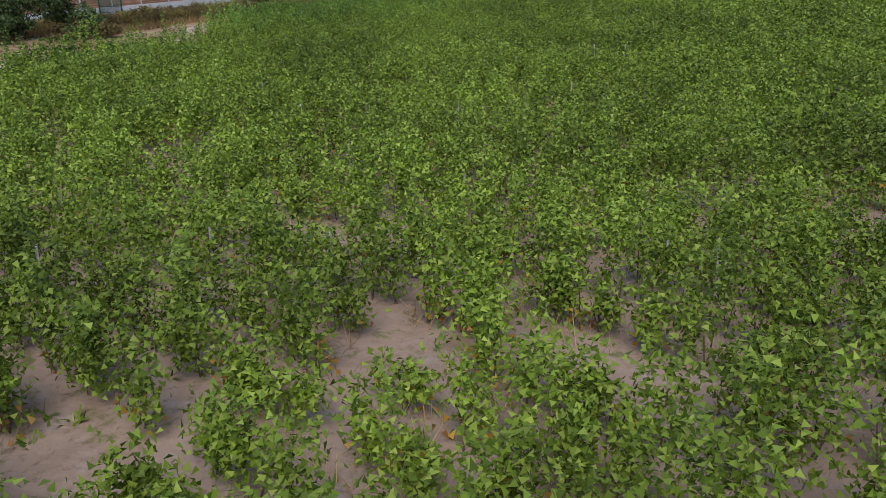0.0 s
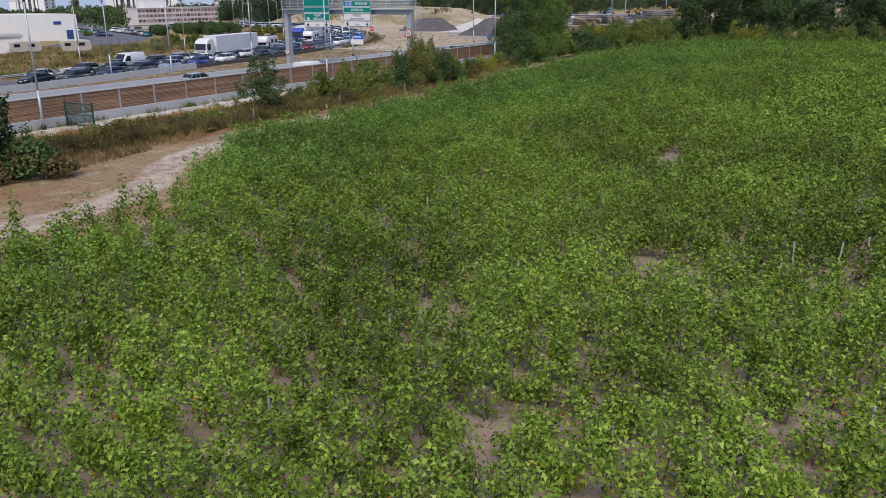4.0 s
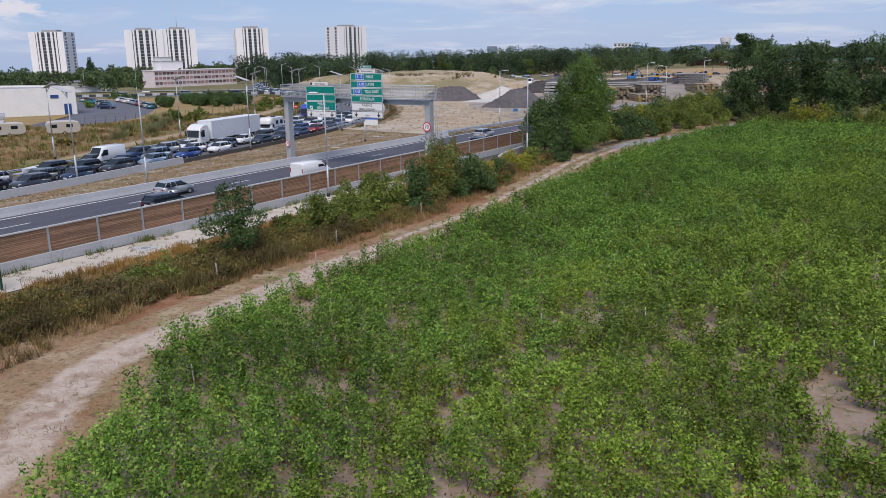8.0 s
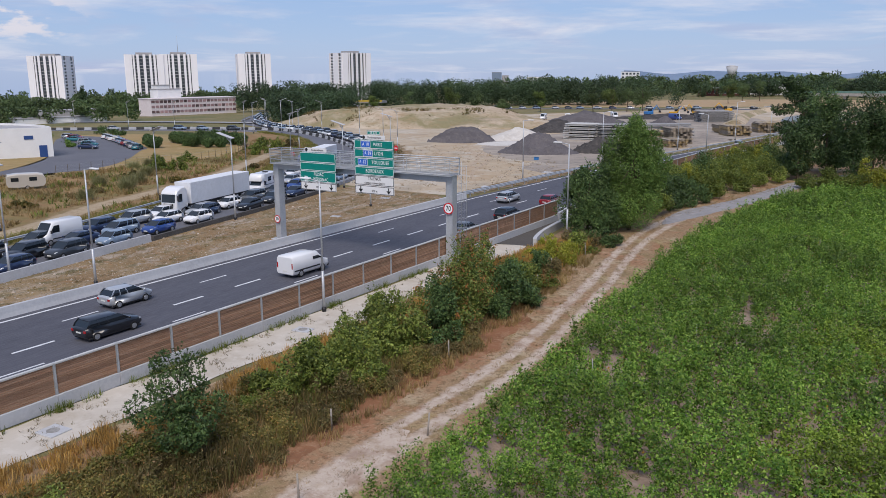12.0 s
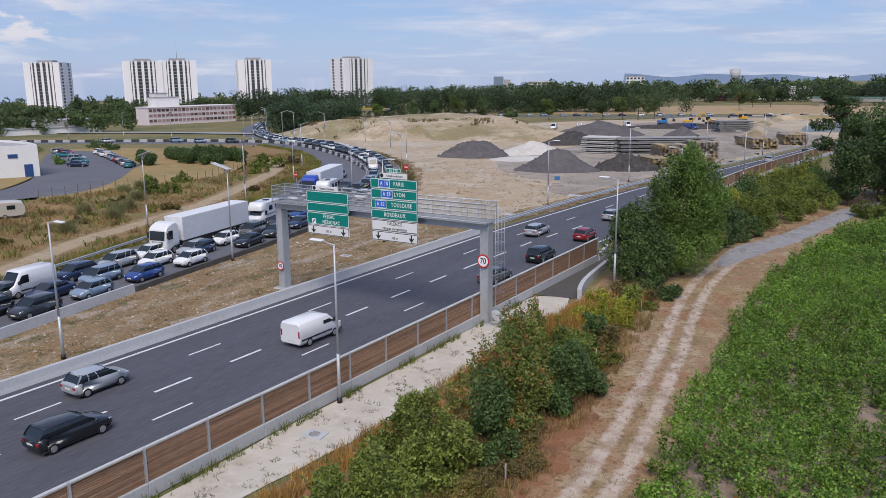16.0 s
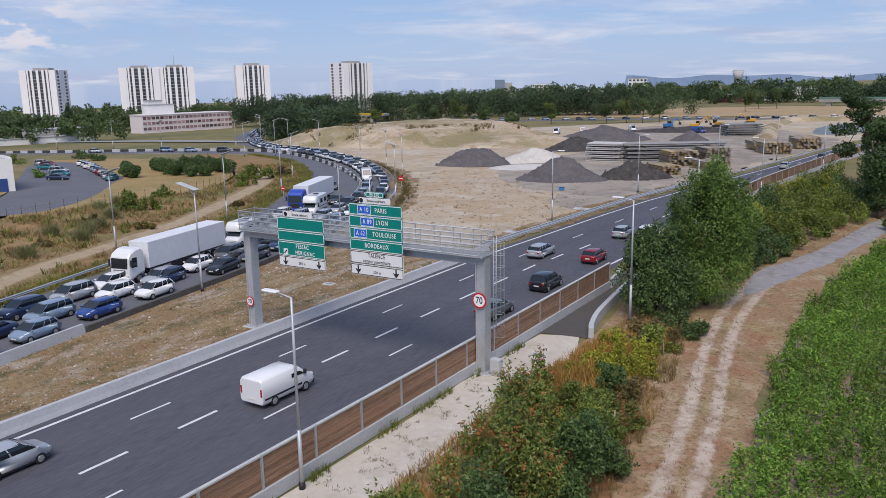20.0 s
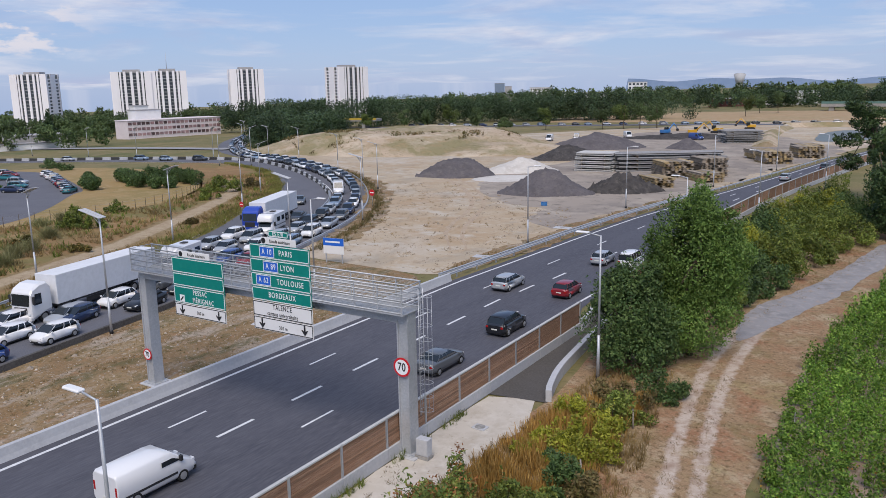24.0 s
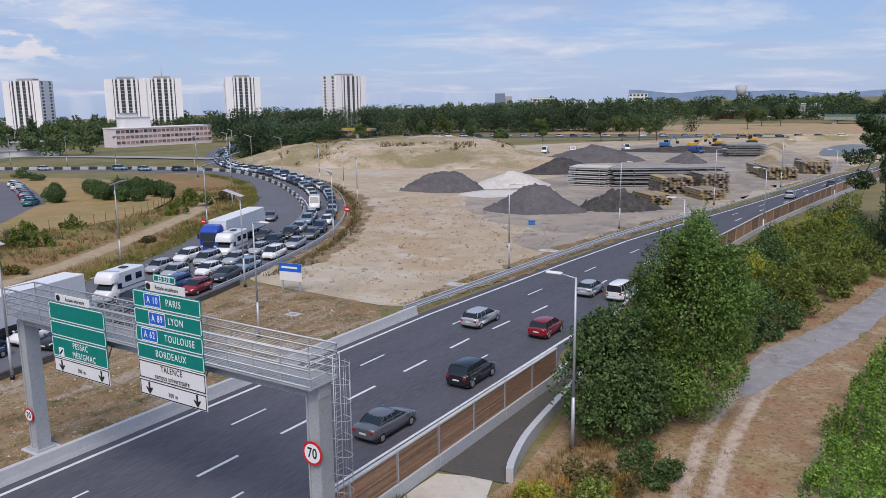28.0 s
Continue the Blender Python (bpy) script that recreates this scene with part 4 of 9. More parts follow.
for k in range(len(fp) - 1):
    a, b = fp[k], fp[k + 1]
    L_ = float(np.hypot(*(b - a)))
    m = pose(a[0], a[1], 0, 0, 0, -math.degrees(math.atan2(b[0] - a[0], b[1] - a[1])))
    obj("panel", pan[k % 3], far_fence, kind="stuff", at=m @ Matrix.Diagonal((1, L_ / BAY, 1, 1)))
    obj("post", me_post, far_fence, at=m)
    obj("base_block", me_conc, far_fence, at=m @ Matrix.Translation((0, L_ / 2, 0)) @ Matrix.Diagonal((1, L_ / BAY, 1, 1)))
    obj("cap", me_cap, far_fence, at=m @ Matrix.Translation((0, L_ / 2, 0)) @ Matrix.Diagonal((1, L_ / BAY, 1, 1)))

# ---- sign gantry ----
gan = thing("sign_gantry", pose(0, 10.6, 0), "grey steel sign gantry with railed walkway spanning the road", "gantry")
LX, RX, BZ = -18.7, 3.2, 7.75
for x, lab in ((LX, ""), (RX, "")):
    bm = B()
    box(bm, (x - 0.34, -0.34, 0.15), (x + 0.34, 0.34, BZ + 0.25), 0.03)
    box(bm, (x - 0.36, -0.42, 0.15), (x - 0.28, 0.42, BZ + 0.2)); box(bm, (x + 0.28, -0.42, 0.15), (x + 0.36, 0.42, BZ + 0.2))
    leg = part("leg", bm, M_GALV, gan)
    part("base_plate", box(B(), (x - 0.6, -0.6, 0.1), (x + 0.6, 0.6, 0.16), 0.01), M_GALV, leg)
    part("footing", box(B(), (x - 0.85, -0.8, 0.0), (x + 0.85, 0.8, 0.1), 0.02), M_CONC, leg)
    for sx in (-0.5, 0.5):
        for sy in (-0.5, 0.0, 0.5):
            part("bolt", tube(B(), (x + sx, sy, 0.16), (x + sx, sy, 0.26), 0.035, n=6), M_GALV, leg)
bm = box(B(), (LX - 0.35, -0.38, BZ), (RX + 0.4, 0.38, BZ + 0.62), 0.02)
part("beam", bm, M_GALV, gan)
M_GRATE = mat("grating", (0.36, 0.37, 0.38), (0.30, 0.31, 0.32), (0.42, 0.43, 0.44), 1, 8, 0.6, metal=0.3)
part("walkway", box(B(), (LX - 0.2, -1.0, BZ + 0.62), (RX + 0.5, 0.75, BZ + 0.68)), M_GRATE, gan)
for yy in (-1.0, 0.75):
    for zz in (0.14, 0.5, 0.86, 1.22, 1.58):
        bm = B(); tube(bm, (LX - 0.2, yy, BZ + 0.62 + zz), (RX + 0.5, yy, BZ + 0.62 + zz), 0.05 if zz > 1.5 else 0.04, n=5)
        part("railing", bm, M_GALV, gan)
    bm = B()
    for zz in np.arange(0.20, 1.56, 0.075):
        tube(bm, (LX - 0.2, yy, BZ + 0.62 + zz), (RX + 0.5, yy, BZ + 0.62 + zz), 0.011, n=3)
    tagged(part("guard_mesh", bm, M_GALV, gan), kind="stuff")
    bm = box(B(), (LX - 0.2, yy - 0.01, BZ + 0.62), (RX + 0.5, yy + 0.01, BZ + 0.80))
    part("toe_board", bm, M_GALV, gan)
    for k in range(15):
        x = LX - 0.15 + (RX + 0.6 - LX) * k / 14
        part("baluster", box(B(), (x - 0.03, yy - 0.025, BZ + 0.62), (x + 0.03, yy + 0.025, BZ + 2.22)), M_GALV, gan)
for x in (LX - 0.2, RX + 0.5):
    bm = B()
    for zz in (0.5, 0.86, 1.22, 1.58):
        tube(bm, (x, -1.0, BZ + 0.62 + zz), (x, 0.75, BZ + 0.62 + zz), 0.028, n=5)
    part("end_rail", bm, M_GALV, gan)
# caged ladder on the roadside leg
lad = RX + 0.75
bm = B()
for sx in (-0.22, 0.22):
    tube(bm, (lad, 0.35 + sx, 2.4), (lad, 0.35 + sx, BZ + 1.9), 0.025, n=5)
for k in range(26):
    tube(bm, (lad, 0.13, 2.5 + k * 0.27), (lad, 0.57, 2.5 + k * 0.27), 0.014, n=4)
part("ladder", bm, M_GALV, gan)
for k in range(9):
    bm = B()
    z = 2.7 + k * 0.82
    ring = [(lad + 0.7 * math.sin(a), 0.35 - 0.36 * math.cos(a), z) for a in np.linspace(0, math.pi, 9)]
    part("cage_hoop", bent(bm, ring, 0.014), M_GALV, gan)
for a in np.linspace(0.3, math.pi - 0.3, 5):
    part("cage_bar", tube(B(), (lad + 0.7 * math.sin(a), 0.35 - 0.36 * math.cos(a), 2.7), (lad + 0.7 * math.sin(a), 0.35 - 0.36 * math.cos(a), BZ + 1.6), 0.010, n=4), M_GALV, gan)
# control cabinet
cab = thing("control_cabinet", pose(4.25, 10.5, 0), "pale grey roadside control cabinet on a plinth", "cabinet")
part("body", box(B(), (-0.38, -0.26, 0.22), (0.38, 0.26, 1.2), 0.02), M_CONC, cab)
part("plinth", box(B(), (-0.43, -0.31, 0.0), (0.43, 0.31, 0.22), 0.01), M_CONC_OLD, cab)
part("door", box(B(), (-0.34, -0.285, 0.28), (0.34, -0.26, 1.14), 0.008), M_CONC, cab)


def text(body, size, x, z, y, material, parent, name="lettering", align="CENTER", squeeze=0.74, spacing=1.22, bold=0.004):
    cu = bpy.data.curves.new(name, "FONT")
    cu.body, cu.size, cu.align_x, cu.align_y = body, size, align, "CENTER"
    cu.extrude = 0.004
    cu.space_character, cu.offset = spacing, bold
    ob = bpy.data.objects.new(name, cu)
    scene.collection.objects.link(ob)
    bpy.context.view_layer.update()
    me = bpy.data.meshes.new_from_object(ob.evaluated_get(bpy.context.evaluated_depsgraph_get()))
    bpy.data.objects.remove(ob)
    me.materials.clear(); me.materials.append(material)
    me.transform(Matrix.Diagonal((squeeze, 1, 1, 1)))
    return obj(name, me, parent, at=pose(x, y, z, 90, 0, 0))


def plate(parent, x0, x1, z0, z1, y, material, rim=None, name="panel", thick=0.05):
    p = part(name, box(B(), (x0, y, z0), (x1, y + thick, z1), 0.01), material, parent)
    if rim:
        bm = B()
        w = 0.05
        for a, b in (((x0 + 0.03, z0 + 0.03), (x1 - 0.03, z0 + 0.03 + w)), ((x0 + 0.03, z1 - 0.03 - w), (x1 - 0.03, z1 - 0.03)), ((x0 + 0.03, z0 + 0.03), (x0 + 0.03 + w, z1 - 0.03)), ((x1 - 0.03 - w, z0 + 0.03), (x1 - 0.03, z1 - 0.03))):
            box(bm, (a[0], y - 0.006, a[1]), (b[0], y, b[1]))
        part("border", bm, rim, p)
    return p


def arrow(parent, x, z, y, s):
    bm = B()
    box(bm, (x - 0.085 * s, y - 0.01, z - 0.2 * s), (x + 0.085 * s, y, z + 0.42 * s))
    vs = [bm.verts.new((x + a * s, y - 0.012, z + b * s)) for a, b in ((0, -0.46), (0.36, 0.0), (0.30, 0.08), (0.0, -0.1), (-0.30, 0.08), (-0.36, 0.0))]
    bm.faces.new((vs[0], vs[1], vs[2], vs[3])); bm.faces.new((vs[0], vs[3], vs[4], vs[5]))
    part("arrow", bm, M_BLACK, parent)


M_LETTER = flat("sign_letters", (0.78, 0.79, 0.79), 0.5)
SY = 9.55
s1 = thing("direction_sign", pose(0, SY, 0), "green motorway direction sign in stacked panels, white lower strip", "road sign", "gantry signs")
x0, x1 = -14.6, -9.85
plate(s1, x0, x1, 8.85, 9.85, 0, M_GREEN_SIGN, M_LETTER)
plate(s1, x0, x1, 7.98, 8.82, 0, M_GREEN_SIGN, M_LETTER)
p = plate(s1, x0, x1, 6.82, 7.95, 0, M_GREEN_SIGN, M_LETTER)
text("PESSAC", 0.46, -12.1, 7.62, -0.012, M_LETTER, p)
text("MÉRIGNAC", 0.46, -11.85, 7.12, -0.012, M_LETTER, p)
part("symbol", box(B(), (-14.05, -0.01, 6.92), (-13.6, 0, 7.37)), M_LETTER, p)
part("symbol_mark", tube(B(), (-13.95, -0.016, 7.02), (-13.7, -0.016, 7.27), 0.05, n=4), M_BLACK, p)
p = plate(s1, x0, x1, 5.95, 6.78, 0, M_WHITE, M_BLACK)
arrow(p, -13.9, 6.37, -0.006, 0.7); arrow(p, -10.5, 6.37, -0.006, 0.7)
text("300 m", 0.3, -12.2, 6.3, -0.008, M_BLACK, p)
p = plate(s1, -13.9, -11.0, 9.9, 10.32, 0, M_WHITE, None, "cap_panel")
text("Rocade intérieure", 0.27, -12.2, 10.1, -0.008, M_BLACK, p, spacing=1.1)
part("disc", tube(B(), (-13.65, -0.01, 10.11), (-13.65, 0.03, 10.11), 0.17, n=16), M_BLACK, p)
s2 = thing("direction_sign", pose(0, SY, 0), "tall green motorway direction sign with white lower panels", "road sign", "gantry signs")
x0, x1 = -7.4, -2.65
rows = [(10.55, 11.4, "PARIS", "A 10"), (9.68, 10.52, "LYON", "A 89"), (8.8, 9.65, "TOULOUSE", "A 62"), (7.95, 8.77, "BORDEAUX", "")]
for z0, z1, w, a in rows:
    p = plate(s2, x0, x1, z0, z1, 0, M_GREEN_SIGN, M_LETTER)
    zc = (z0 + z1) / 2
    if a:
        wx = {"PARIS": -4.5, "LYON": -4.42, "TOULOUSE": -4.5}[w]
        bx = {"PARIS": -6.55, "LYON": -6.3, "TOULOUSE": -6.95}[w]
        q = part("route_badge", box(B(), (bx, -0.012, zc - 0.3), (bx + 1.15, 0, zc + 0.3), 0.005), M_BLUE_SIGN, p)
        bm = B()
        for lo, hi in (((bx, zc - 0.32), (bx + 1.15, zc - 0.28)), ((bx, zc + 0.28), (bx + 1.15, zc + 0.32)), ((bx - 0.02, zc - 0.32), (bx + 0.02, zc + 0.32)), ((bx + 1.13, zc - 0.32), (bx + 1.17, zc + 0.32))):
            box(bm, (lo[0], -0.017, lo[1]), (hi[0], -0.012, hi[1]))
        part("badge_border", bm, M_LETTER, q)
        text(a, 0.47, bx + 0.575, zc, -0.016, M_LETTER, p)
        text(w, 0.48, wx + (0.25 if w == "TOULOUSE" else 0), zc, -0.012, M_LETTER, p)
    else:
        text(w, 0.48, -4.95, zc, -0.012, M_LETTER, p)
p = plate(s2, x0, x1, 6.95, 7.9, 0, M_WHITE, M_BLACK)
text("TALENCE", 0.42, -5.0, 7.62, -0.008, M_BLACK, p)
text("campus universitaire", 0.36, -5.0, 7.2, -0.008, M_BLACK, p, spacing=1.1)
p = plate(s2, x0, x1, 6.1, 6.92, 0, M_WHITE, M_BLACK)
arrow(p, -6.7, 6.52, -0.006, 0.7); arrow(p, -3.3, 6.52, -0.006, 0.7)
text("300 m", 0.3, -5.0, 6.4, -0.008, M_BLACK, p)
p = plate(s2, -6.4, -3.65, 11.44, 11.86, 0, M_WHITE, None, "cap_panel")
text("Rocade extérieure", 0.26, -4.9, 11.65, -0.008, M_BLACK, p, spacing=1.1)
part("disc", tube(B(), (-6.2, -0.01, 11.65), (-6.2, 0.03, 11.65), 0.17, n=16), M_BLACK, p)
p = plate(s2, -5.8, -4.2, 11.9, 12.3, 0, M_GREEN_SIGN, M_LETTER, "cap_panel")
text("E5 E70", 0.34, -5.0, 12.1, -0.012, M_LETTER, p)
for s, xs in ((s1, (-13.8, -10.6)), (s2, (-6.6, -3.4))):
    for x in xs:
        bm = B()
        box(bm, (x - 0.05, 0.05, 6.2), (x + 0.05, 0.17, 10.2))
        tube(bm, (x, 0.1, 6.3), (x, 0.9, 7.9), 0.04, n=5)
        part("bracket", bm, M_GALV, s)


def round_sign(x, y, z, r, what, label, mount):
    t = thing("speed_limit_sign" if what == "70" else "no_entry_sign", pose(x, y, z), label, "road sign")
    if what == "70":
        part("ring", tube(B(), (0, 0, 0), (0, 0.03, 0), r, n=32), M_RED, t)
        part("disc", tube(B(), (0, -0.006, 0), (0, 0.0, 0), r * 0.79, n=32), M_LETTER, t)
        text("70", r * 1.2, 0, 0, -0.012, M_BLACK, t, squeeze=0.8, spacing=1.05, bold=0.018 * r)
    else:
        part("disc", tube(B(), (0, 0, 0), (0, 0.03, 0), r, n=24), M_RED, t)
        part("bar", box(B(), (-r * 0.7, -0.01, -r * 0.16), (r * 0.7, 0, r * 0.16)), M_LETTER, t)
    if mount == "leg":
        part("bracket", box(B(), (-0.3, 0.03, -0.05), (0.3, 0.12, 0.05)), M_GALV, t)
    else:
        part("post", tube(B(), (0, 0.06, -z + float(gz(x, y))), (0, 0.06, r), 0.045, n=7), M_GALV, t)
    return t


round_sign(RX, 10.06, 5.3, 0.55, "70", "round red-rimmed speed limit sign on the gantry leg", "leg")
round_sign(LX, 10.06, 2.3, 0.42, "70", "small round red-rimmed speed limit sign on the gantry leg", "leg")
round_sign(-66.3, 64.6, 2.4, 0.45, "no", "round red no-entry sign beside the ramp", "post")
round_sign(-55.7, 84.6, 2.4, 0.55, "no", "round red no-entry sign beside the queue", "post")
t = thing("work_site_board", pose(-32.6, 46.8, 0, 0, 0, 8), "blue and white information board on two posts", "sign board")
for x in (-1.1, 1.1):
    part("post", box(B(), (x - 0.07, 0.03, 0), (x + 0.07, 0.15, 2.6)), M_GALV, t)
p = part("board", box(B(), (-1.4, 0, 1.1), (1.4, 0.05, 3.0), 0.01), M_WHITE, t)
part("blue_field", box(B(), (-1.4, -0.008, 2.1), (1.4, 0, 3.0)), M_BLUE_SIGN, p)
part("text_bar", box(B(), (-1.1, -0.014, 2.45), (0.9, -0.008, 2.65)), M_LETTER, p)

# ---- street lamps ----
def lamp(x, y, h, kind, yaw, arm=1.7):
    """kind 'arm': one luminaire on a short arm; kind 'wing': broad upswept twin head on a bracket."""
    t = thing("street_lamp", pose(x, y, float(gz(x, y)), 0, 0, yaw), "grey galvanised street lamp with a " + ("flat lantern on a short arm" if kind == "arm" else "broad upswept winged head"), "street lamp", "street lamps")
    bm = B()
    tube(bm, (0, 0, 0), (0, 0, h * 0.32), 0.12, 0.10, 10); tube(bm, (0, 0, h * 0.32), (0, 0, h), 0.085, 0.06, 10)
    part("pole", bm, M_GALV, t)
    part("base_flange", tube(B(), (0, 0, 0), (0, 0, 0.35), 0.17, n=10), M_BLACK, t)
    if kind == "arm":
        bm = B(); tube(bm, (0, 0, h - 0.05), (arm * 0.55, 0, h + 0.12), 0.045, n=6)
        part("arm", bm, M_GALV, t)
        bm = box(B(), (arm * 0.5, -0.17, h + 0.06), (arm * 0.5 + 0.95, 0.17, h + 0.2), 0.05)
        part("lantern", bm, M_WHITE, t, "pale grey lantern")
    else:
        bm = B()
        for s in (-0.22, 0.22):
            tube(bm, (0, 0, h - 0.7), (0.5, s, h + 0.1), 0.04, n=5)
        part("arm", bm, M_GALV, t)
        for k, s in enumerate((-0.30, 0.30)):
            m = Matrix.Translation((0.7, s * 0.75, h + 0.22)) @ pose(0, 0, 0, 0, -17, 0)
            part("wing", box(B(), (-1.1, -0.2, -0.035), (1.15, 0.2, 0.04), 0.02, m), M_CONC, t, "pale flat head panel")
    return t


for y in (-81, -45.5, -8.2):
    lamp(3.3, y, 10.0, "arm", 180)
lamp(8.2, 26.5, 10.3, "arm", 180)
lamp(3.6, 64, 10, "arm", 180); lamp(4.4, 100, 10, "arm", 175); lamp(8.5, 140, 10, "arm", 170)
for x, y in ((-19.0, -48), (-18.8, -12.3), (-23.4, 33), (-17.5, 67.5), (-16.3, 101), (-10.5, 134), (-5, 168)):
    lamp(x, y, 10.0, "arm", 0)
for x, y, h, a in ((-31.8, 16.3, 10.2, 192), (-38.2, 45.6, 10, 196), (-48.2, 72.3, 9.8, 205), (-69, 104, 9, 222), (-80.5, 114, 9, 226), (-97, 125.4, 9, 232), (-128.7, 146.4, 9, 238), (-27.2, -15, 10.2, 190), (-20, -46, 10, 186),
                   (-56.9, 24.8, 9.8, 0), (-60.3, 46.2, 10, 4), (-72.1, 70.3, 9.8, 15), (-87.5, 89.9, 9.6, 30), (-129.7, 128.9, 10, 40), (-138.3, 125.5, 9.2, 40), (-50, -3, 9.8, 0), (-43.5, -24, 9.8, 0),
                   (-160, 143, 9, -20), (-188, 137, 9.3, -20), (-216, 139, 9.3, -10), (-249, 139, 9.8, -10), (-150, 156, 9, 220), (-182, 176, 9, 220), (-214, 208, 9, 215)):
    lamp(x, y, h, "wing", a)

# ---- vineyard ----
def in_poly(x, y, poly):
    p = np.asarray(poly, float)
    inside = np.zeros(len(x), bool)
    j = len(p) - 1
    for i in range(len(p)):
        c = ((p[i, 1] > y) != (p[j, 1] > y)) & (x < (p[j, 0] - p[i, 0]) * (y - p[i, 1]) / (p[j, 1] - p[i, 1] + 1e-12) + p[i, 0])
        inside ^= c
        j = i
    return inside


def seg_dist(x, y, a, b):
    a, b = np.asarray(a, float), np.asarray(b, float)
    d = b - a
    t = np.clip(((x - a[0]) * d[0] + (y - a[1]) * d[1]) / (d @ d), 0, 1)
    return np.hypot(x - a[0] - t * d[0], y - a[1] - t * d[1])


def smooth_noise(x, y, scale, seed):
    """Cheap value noise from a few sine waves."""
    r = np.random.default_rng(seed)
    v = np.zeros_like(x)
    for k in range(7):
        a, f, ph = r.uniform(0, math.tau), r.uniform(0.6, 1.8) / scale, r.uniform(0, math.tau)
        v += np.sin((x * math.cos(a) + y * math.sin(a)) * f * math.tau + ph)
    return v / 2.6


rng = np.random.default_rng(11)
ROW_DIR, ROW_GAP, PLANT_GAP = radians(-8.5), 1.45, 0.85
u, v = np.meshgrid(np.arange(-190, 190, PLANT_GAP), np.arange(-190, 190, ROW_GAP))
u = u.ravel() + rng.normal(0, 0.13, u.size); v = v.ravel() + rng.normal(0, 0.09, v.size)
px = 60 + u * math.cos(ROW_DIR) - v * math.sin(ROW_DIR)
py = -20 + u * math.sin(ROW_DIR) + v * math.cos(ROW_DIR)
q = in_poly(px, py, FIELD) & (px < 112) & (py > -118)
px, py = px[q], py[q]
near = np.minimum(seg_dist(px, py, (80, -102), (30, -36)), 14 + 0.55 * seg_dist(px, py, (30, -36), (24, 20)))
near = np.where((px > 84) | (py < -101), 500, near)
bare = smooth_noise(px, py, 9.0, 5) * 0.6 + smooth_noise(px, py, 3.2, 6) * 0.55
thin = np.clip(1.25 - near / 60, 0.0, 1)
for bx, by, br in ((73.8, -87.8, 1.5), (77.8, -86.5, 1.3), (70.7, -91.0, 1.0), (47.1, -33.5, 2.2), (41.2, -37.5, 1.6), (52.6, -37.8, 2.0), (40.8, -40, 1.2), (57.6, -57.1, 1.6), (49, -41, 1.4), (56, -33, 1.8), (37, -30, 1.6), (31.5, -49, 1.2), (66, -67, 2.4), (43, -38.7, 2.0), (45.5, -37.6, 2.0), (43.7, -15.6, 2.2), (52, -36.6, 2.0), (37.5, -48.2, 1.5), (60, -47, 1.8), (60.7, -76, 1.6), (73.6, -87.6, 1.8), (72.5, -90.7, 1.6)):
    bare += (0.62 if by > -60 else 1.0) * np.exp(-((px - bx) ** 2 + (py - by) ** 2) / br ** 2)
keep = bare < rng.uniform(0.62, 1.5, len(px)) - 0.12 * thin
px, py, near, bare = px[keep], py[keep], near[keep], bare[keep]
vigour = np.clip(1.05 - 0.28 * bare + rng.normal(0, 0.19, len(px)), 0.5, 1.45)
edge_boost = np.where((py < -46) & (px < 36.5), 1.2, np.where(px < 25.4, 0.95, 1.0))
H = 1.28 * vigour * edge_boost
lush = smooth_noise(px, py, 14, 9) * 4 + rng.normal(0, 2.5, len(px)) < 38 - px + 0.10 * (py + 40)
sets = []
for lo, hi, n, size in ((0, 14, 450, 0.092), (14, 28, 300, 0.114), (28, 48, 165, 0.16), (48, 75, 84, 0.24), (75, 400, 40, 0.34), (400, 600, 8, 0.5)):
    m = (near >= lo) & (near < hi)
    x, y, h = px[m], py[m], H[m]
    k = len(x)
    S = 6
    base = rng.uniform(-1, 1, (k, S, 2)) * (0.40, 0.18)
    lean = rng.normal(0, 1, (k, S, 2)) * (0.15, 0.12)
    tall = rng.uniform(0.55, 1.3, (k, S))
    w = rng.integers(0, S, (k, n)); r_ = np.arange(k)[:, None]
    tz = rng.beta(1.6, 1.05, (k, n))
    sp = 0.07 + 0.085 * np.sin(np.clip(tz, 0, 1) * 2.7)
    off = rng.normal(0, 1, (k, n, 2)) * sp[..., None]
    c = np.stack([x[:, None] + base[r_, w, 0] + lean[r_, w, 0] * tz + off[..., 0], y[:, None] + base[r_, w, 1] + lean[r_, w, 1] * tz + off[..., 1], 0.16 + tz * h[:, None] * tall[r_, w] * 1.08], 2)
    o = np.stack([base[r_, w, 0] * 1.2 + off[..., 0] * 4, base[r_, w, 1] * 3 + off[..., 1] * 4, 1.5 * (tz - 0.45)], 2).reshape(-1, 3)
    o /= np.linalg.norm(o, axis=1)[:, None] + 1e-6
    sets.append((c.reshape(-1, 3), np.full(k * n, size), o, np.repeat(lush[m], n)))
    top = rng.uniform(0, 1, k) < 0.6
    nt_ = 9 if lo < 50 else 4
    st_ = np.linspace(0, 1, nt_)
    ang = rng.uniform(0, math.tau, k)
    tip = np.stack([x[:, None] + 0.22 * np.cos(ang)[:, None] * st_, y[:, None] + 0.22 * np.sin(ang)[:, None] * st_, h[:, None] * 0.85 + 0.1 + 0.55 * st_ * rng.uniform(0.5, 1.2, (k, 1))], 2)[top].reshape(-1, 3)
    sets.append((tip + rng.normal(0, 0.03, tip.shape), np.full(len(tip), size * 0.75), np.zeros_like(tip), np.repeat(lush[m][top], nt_)))
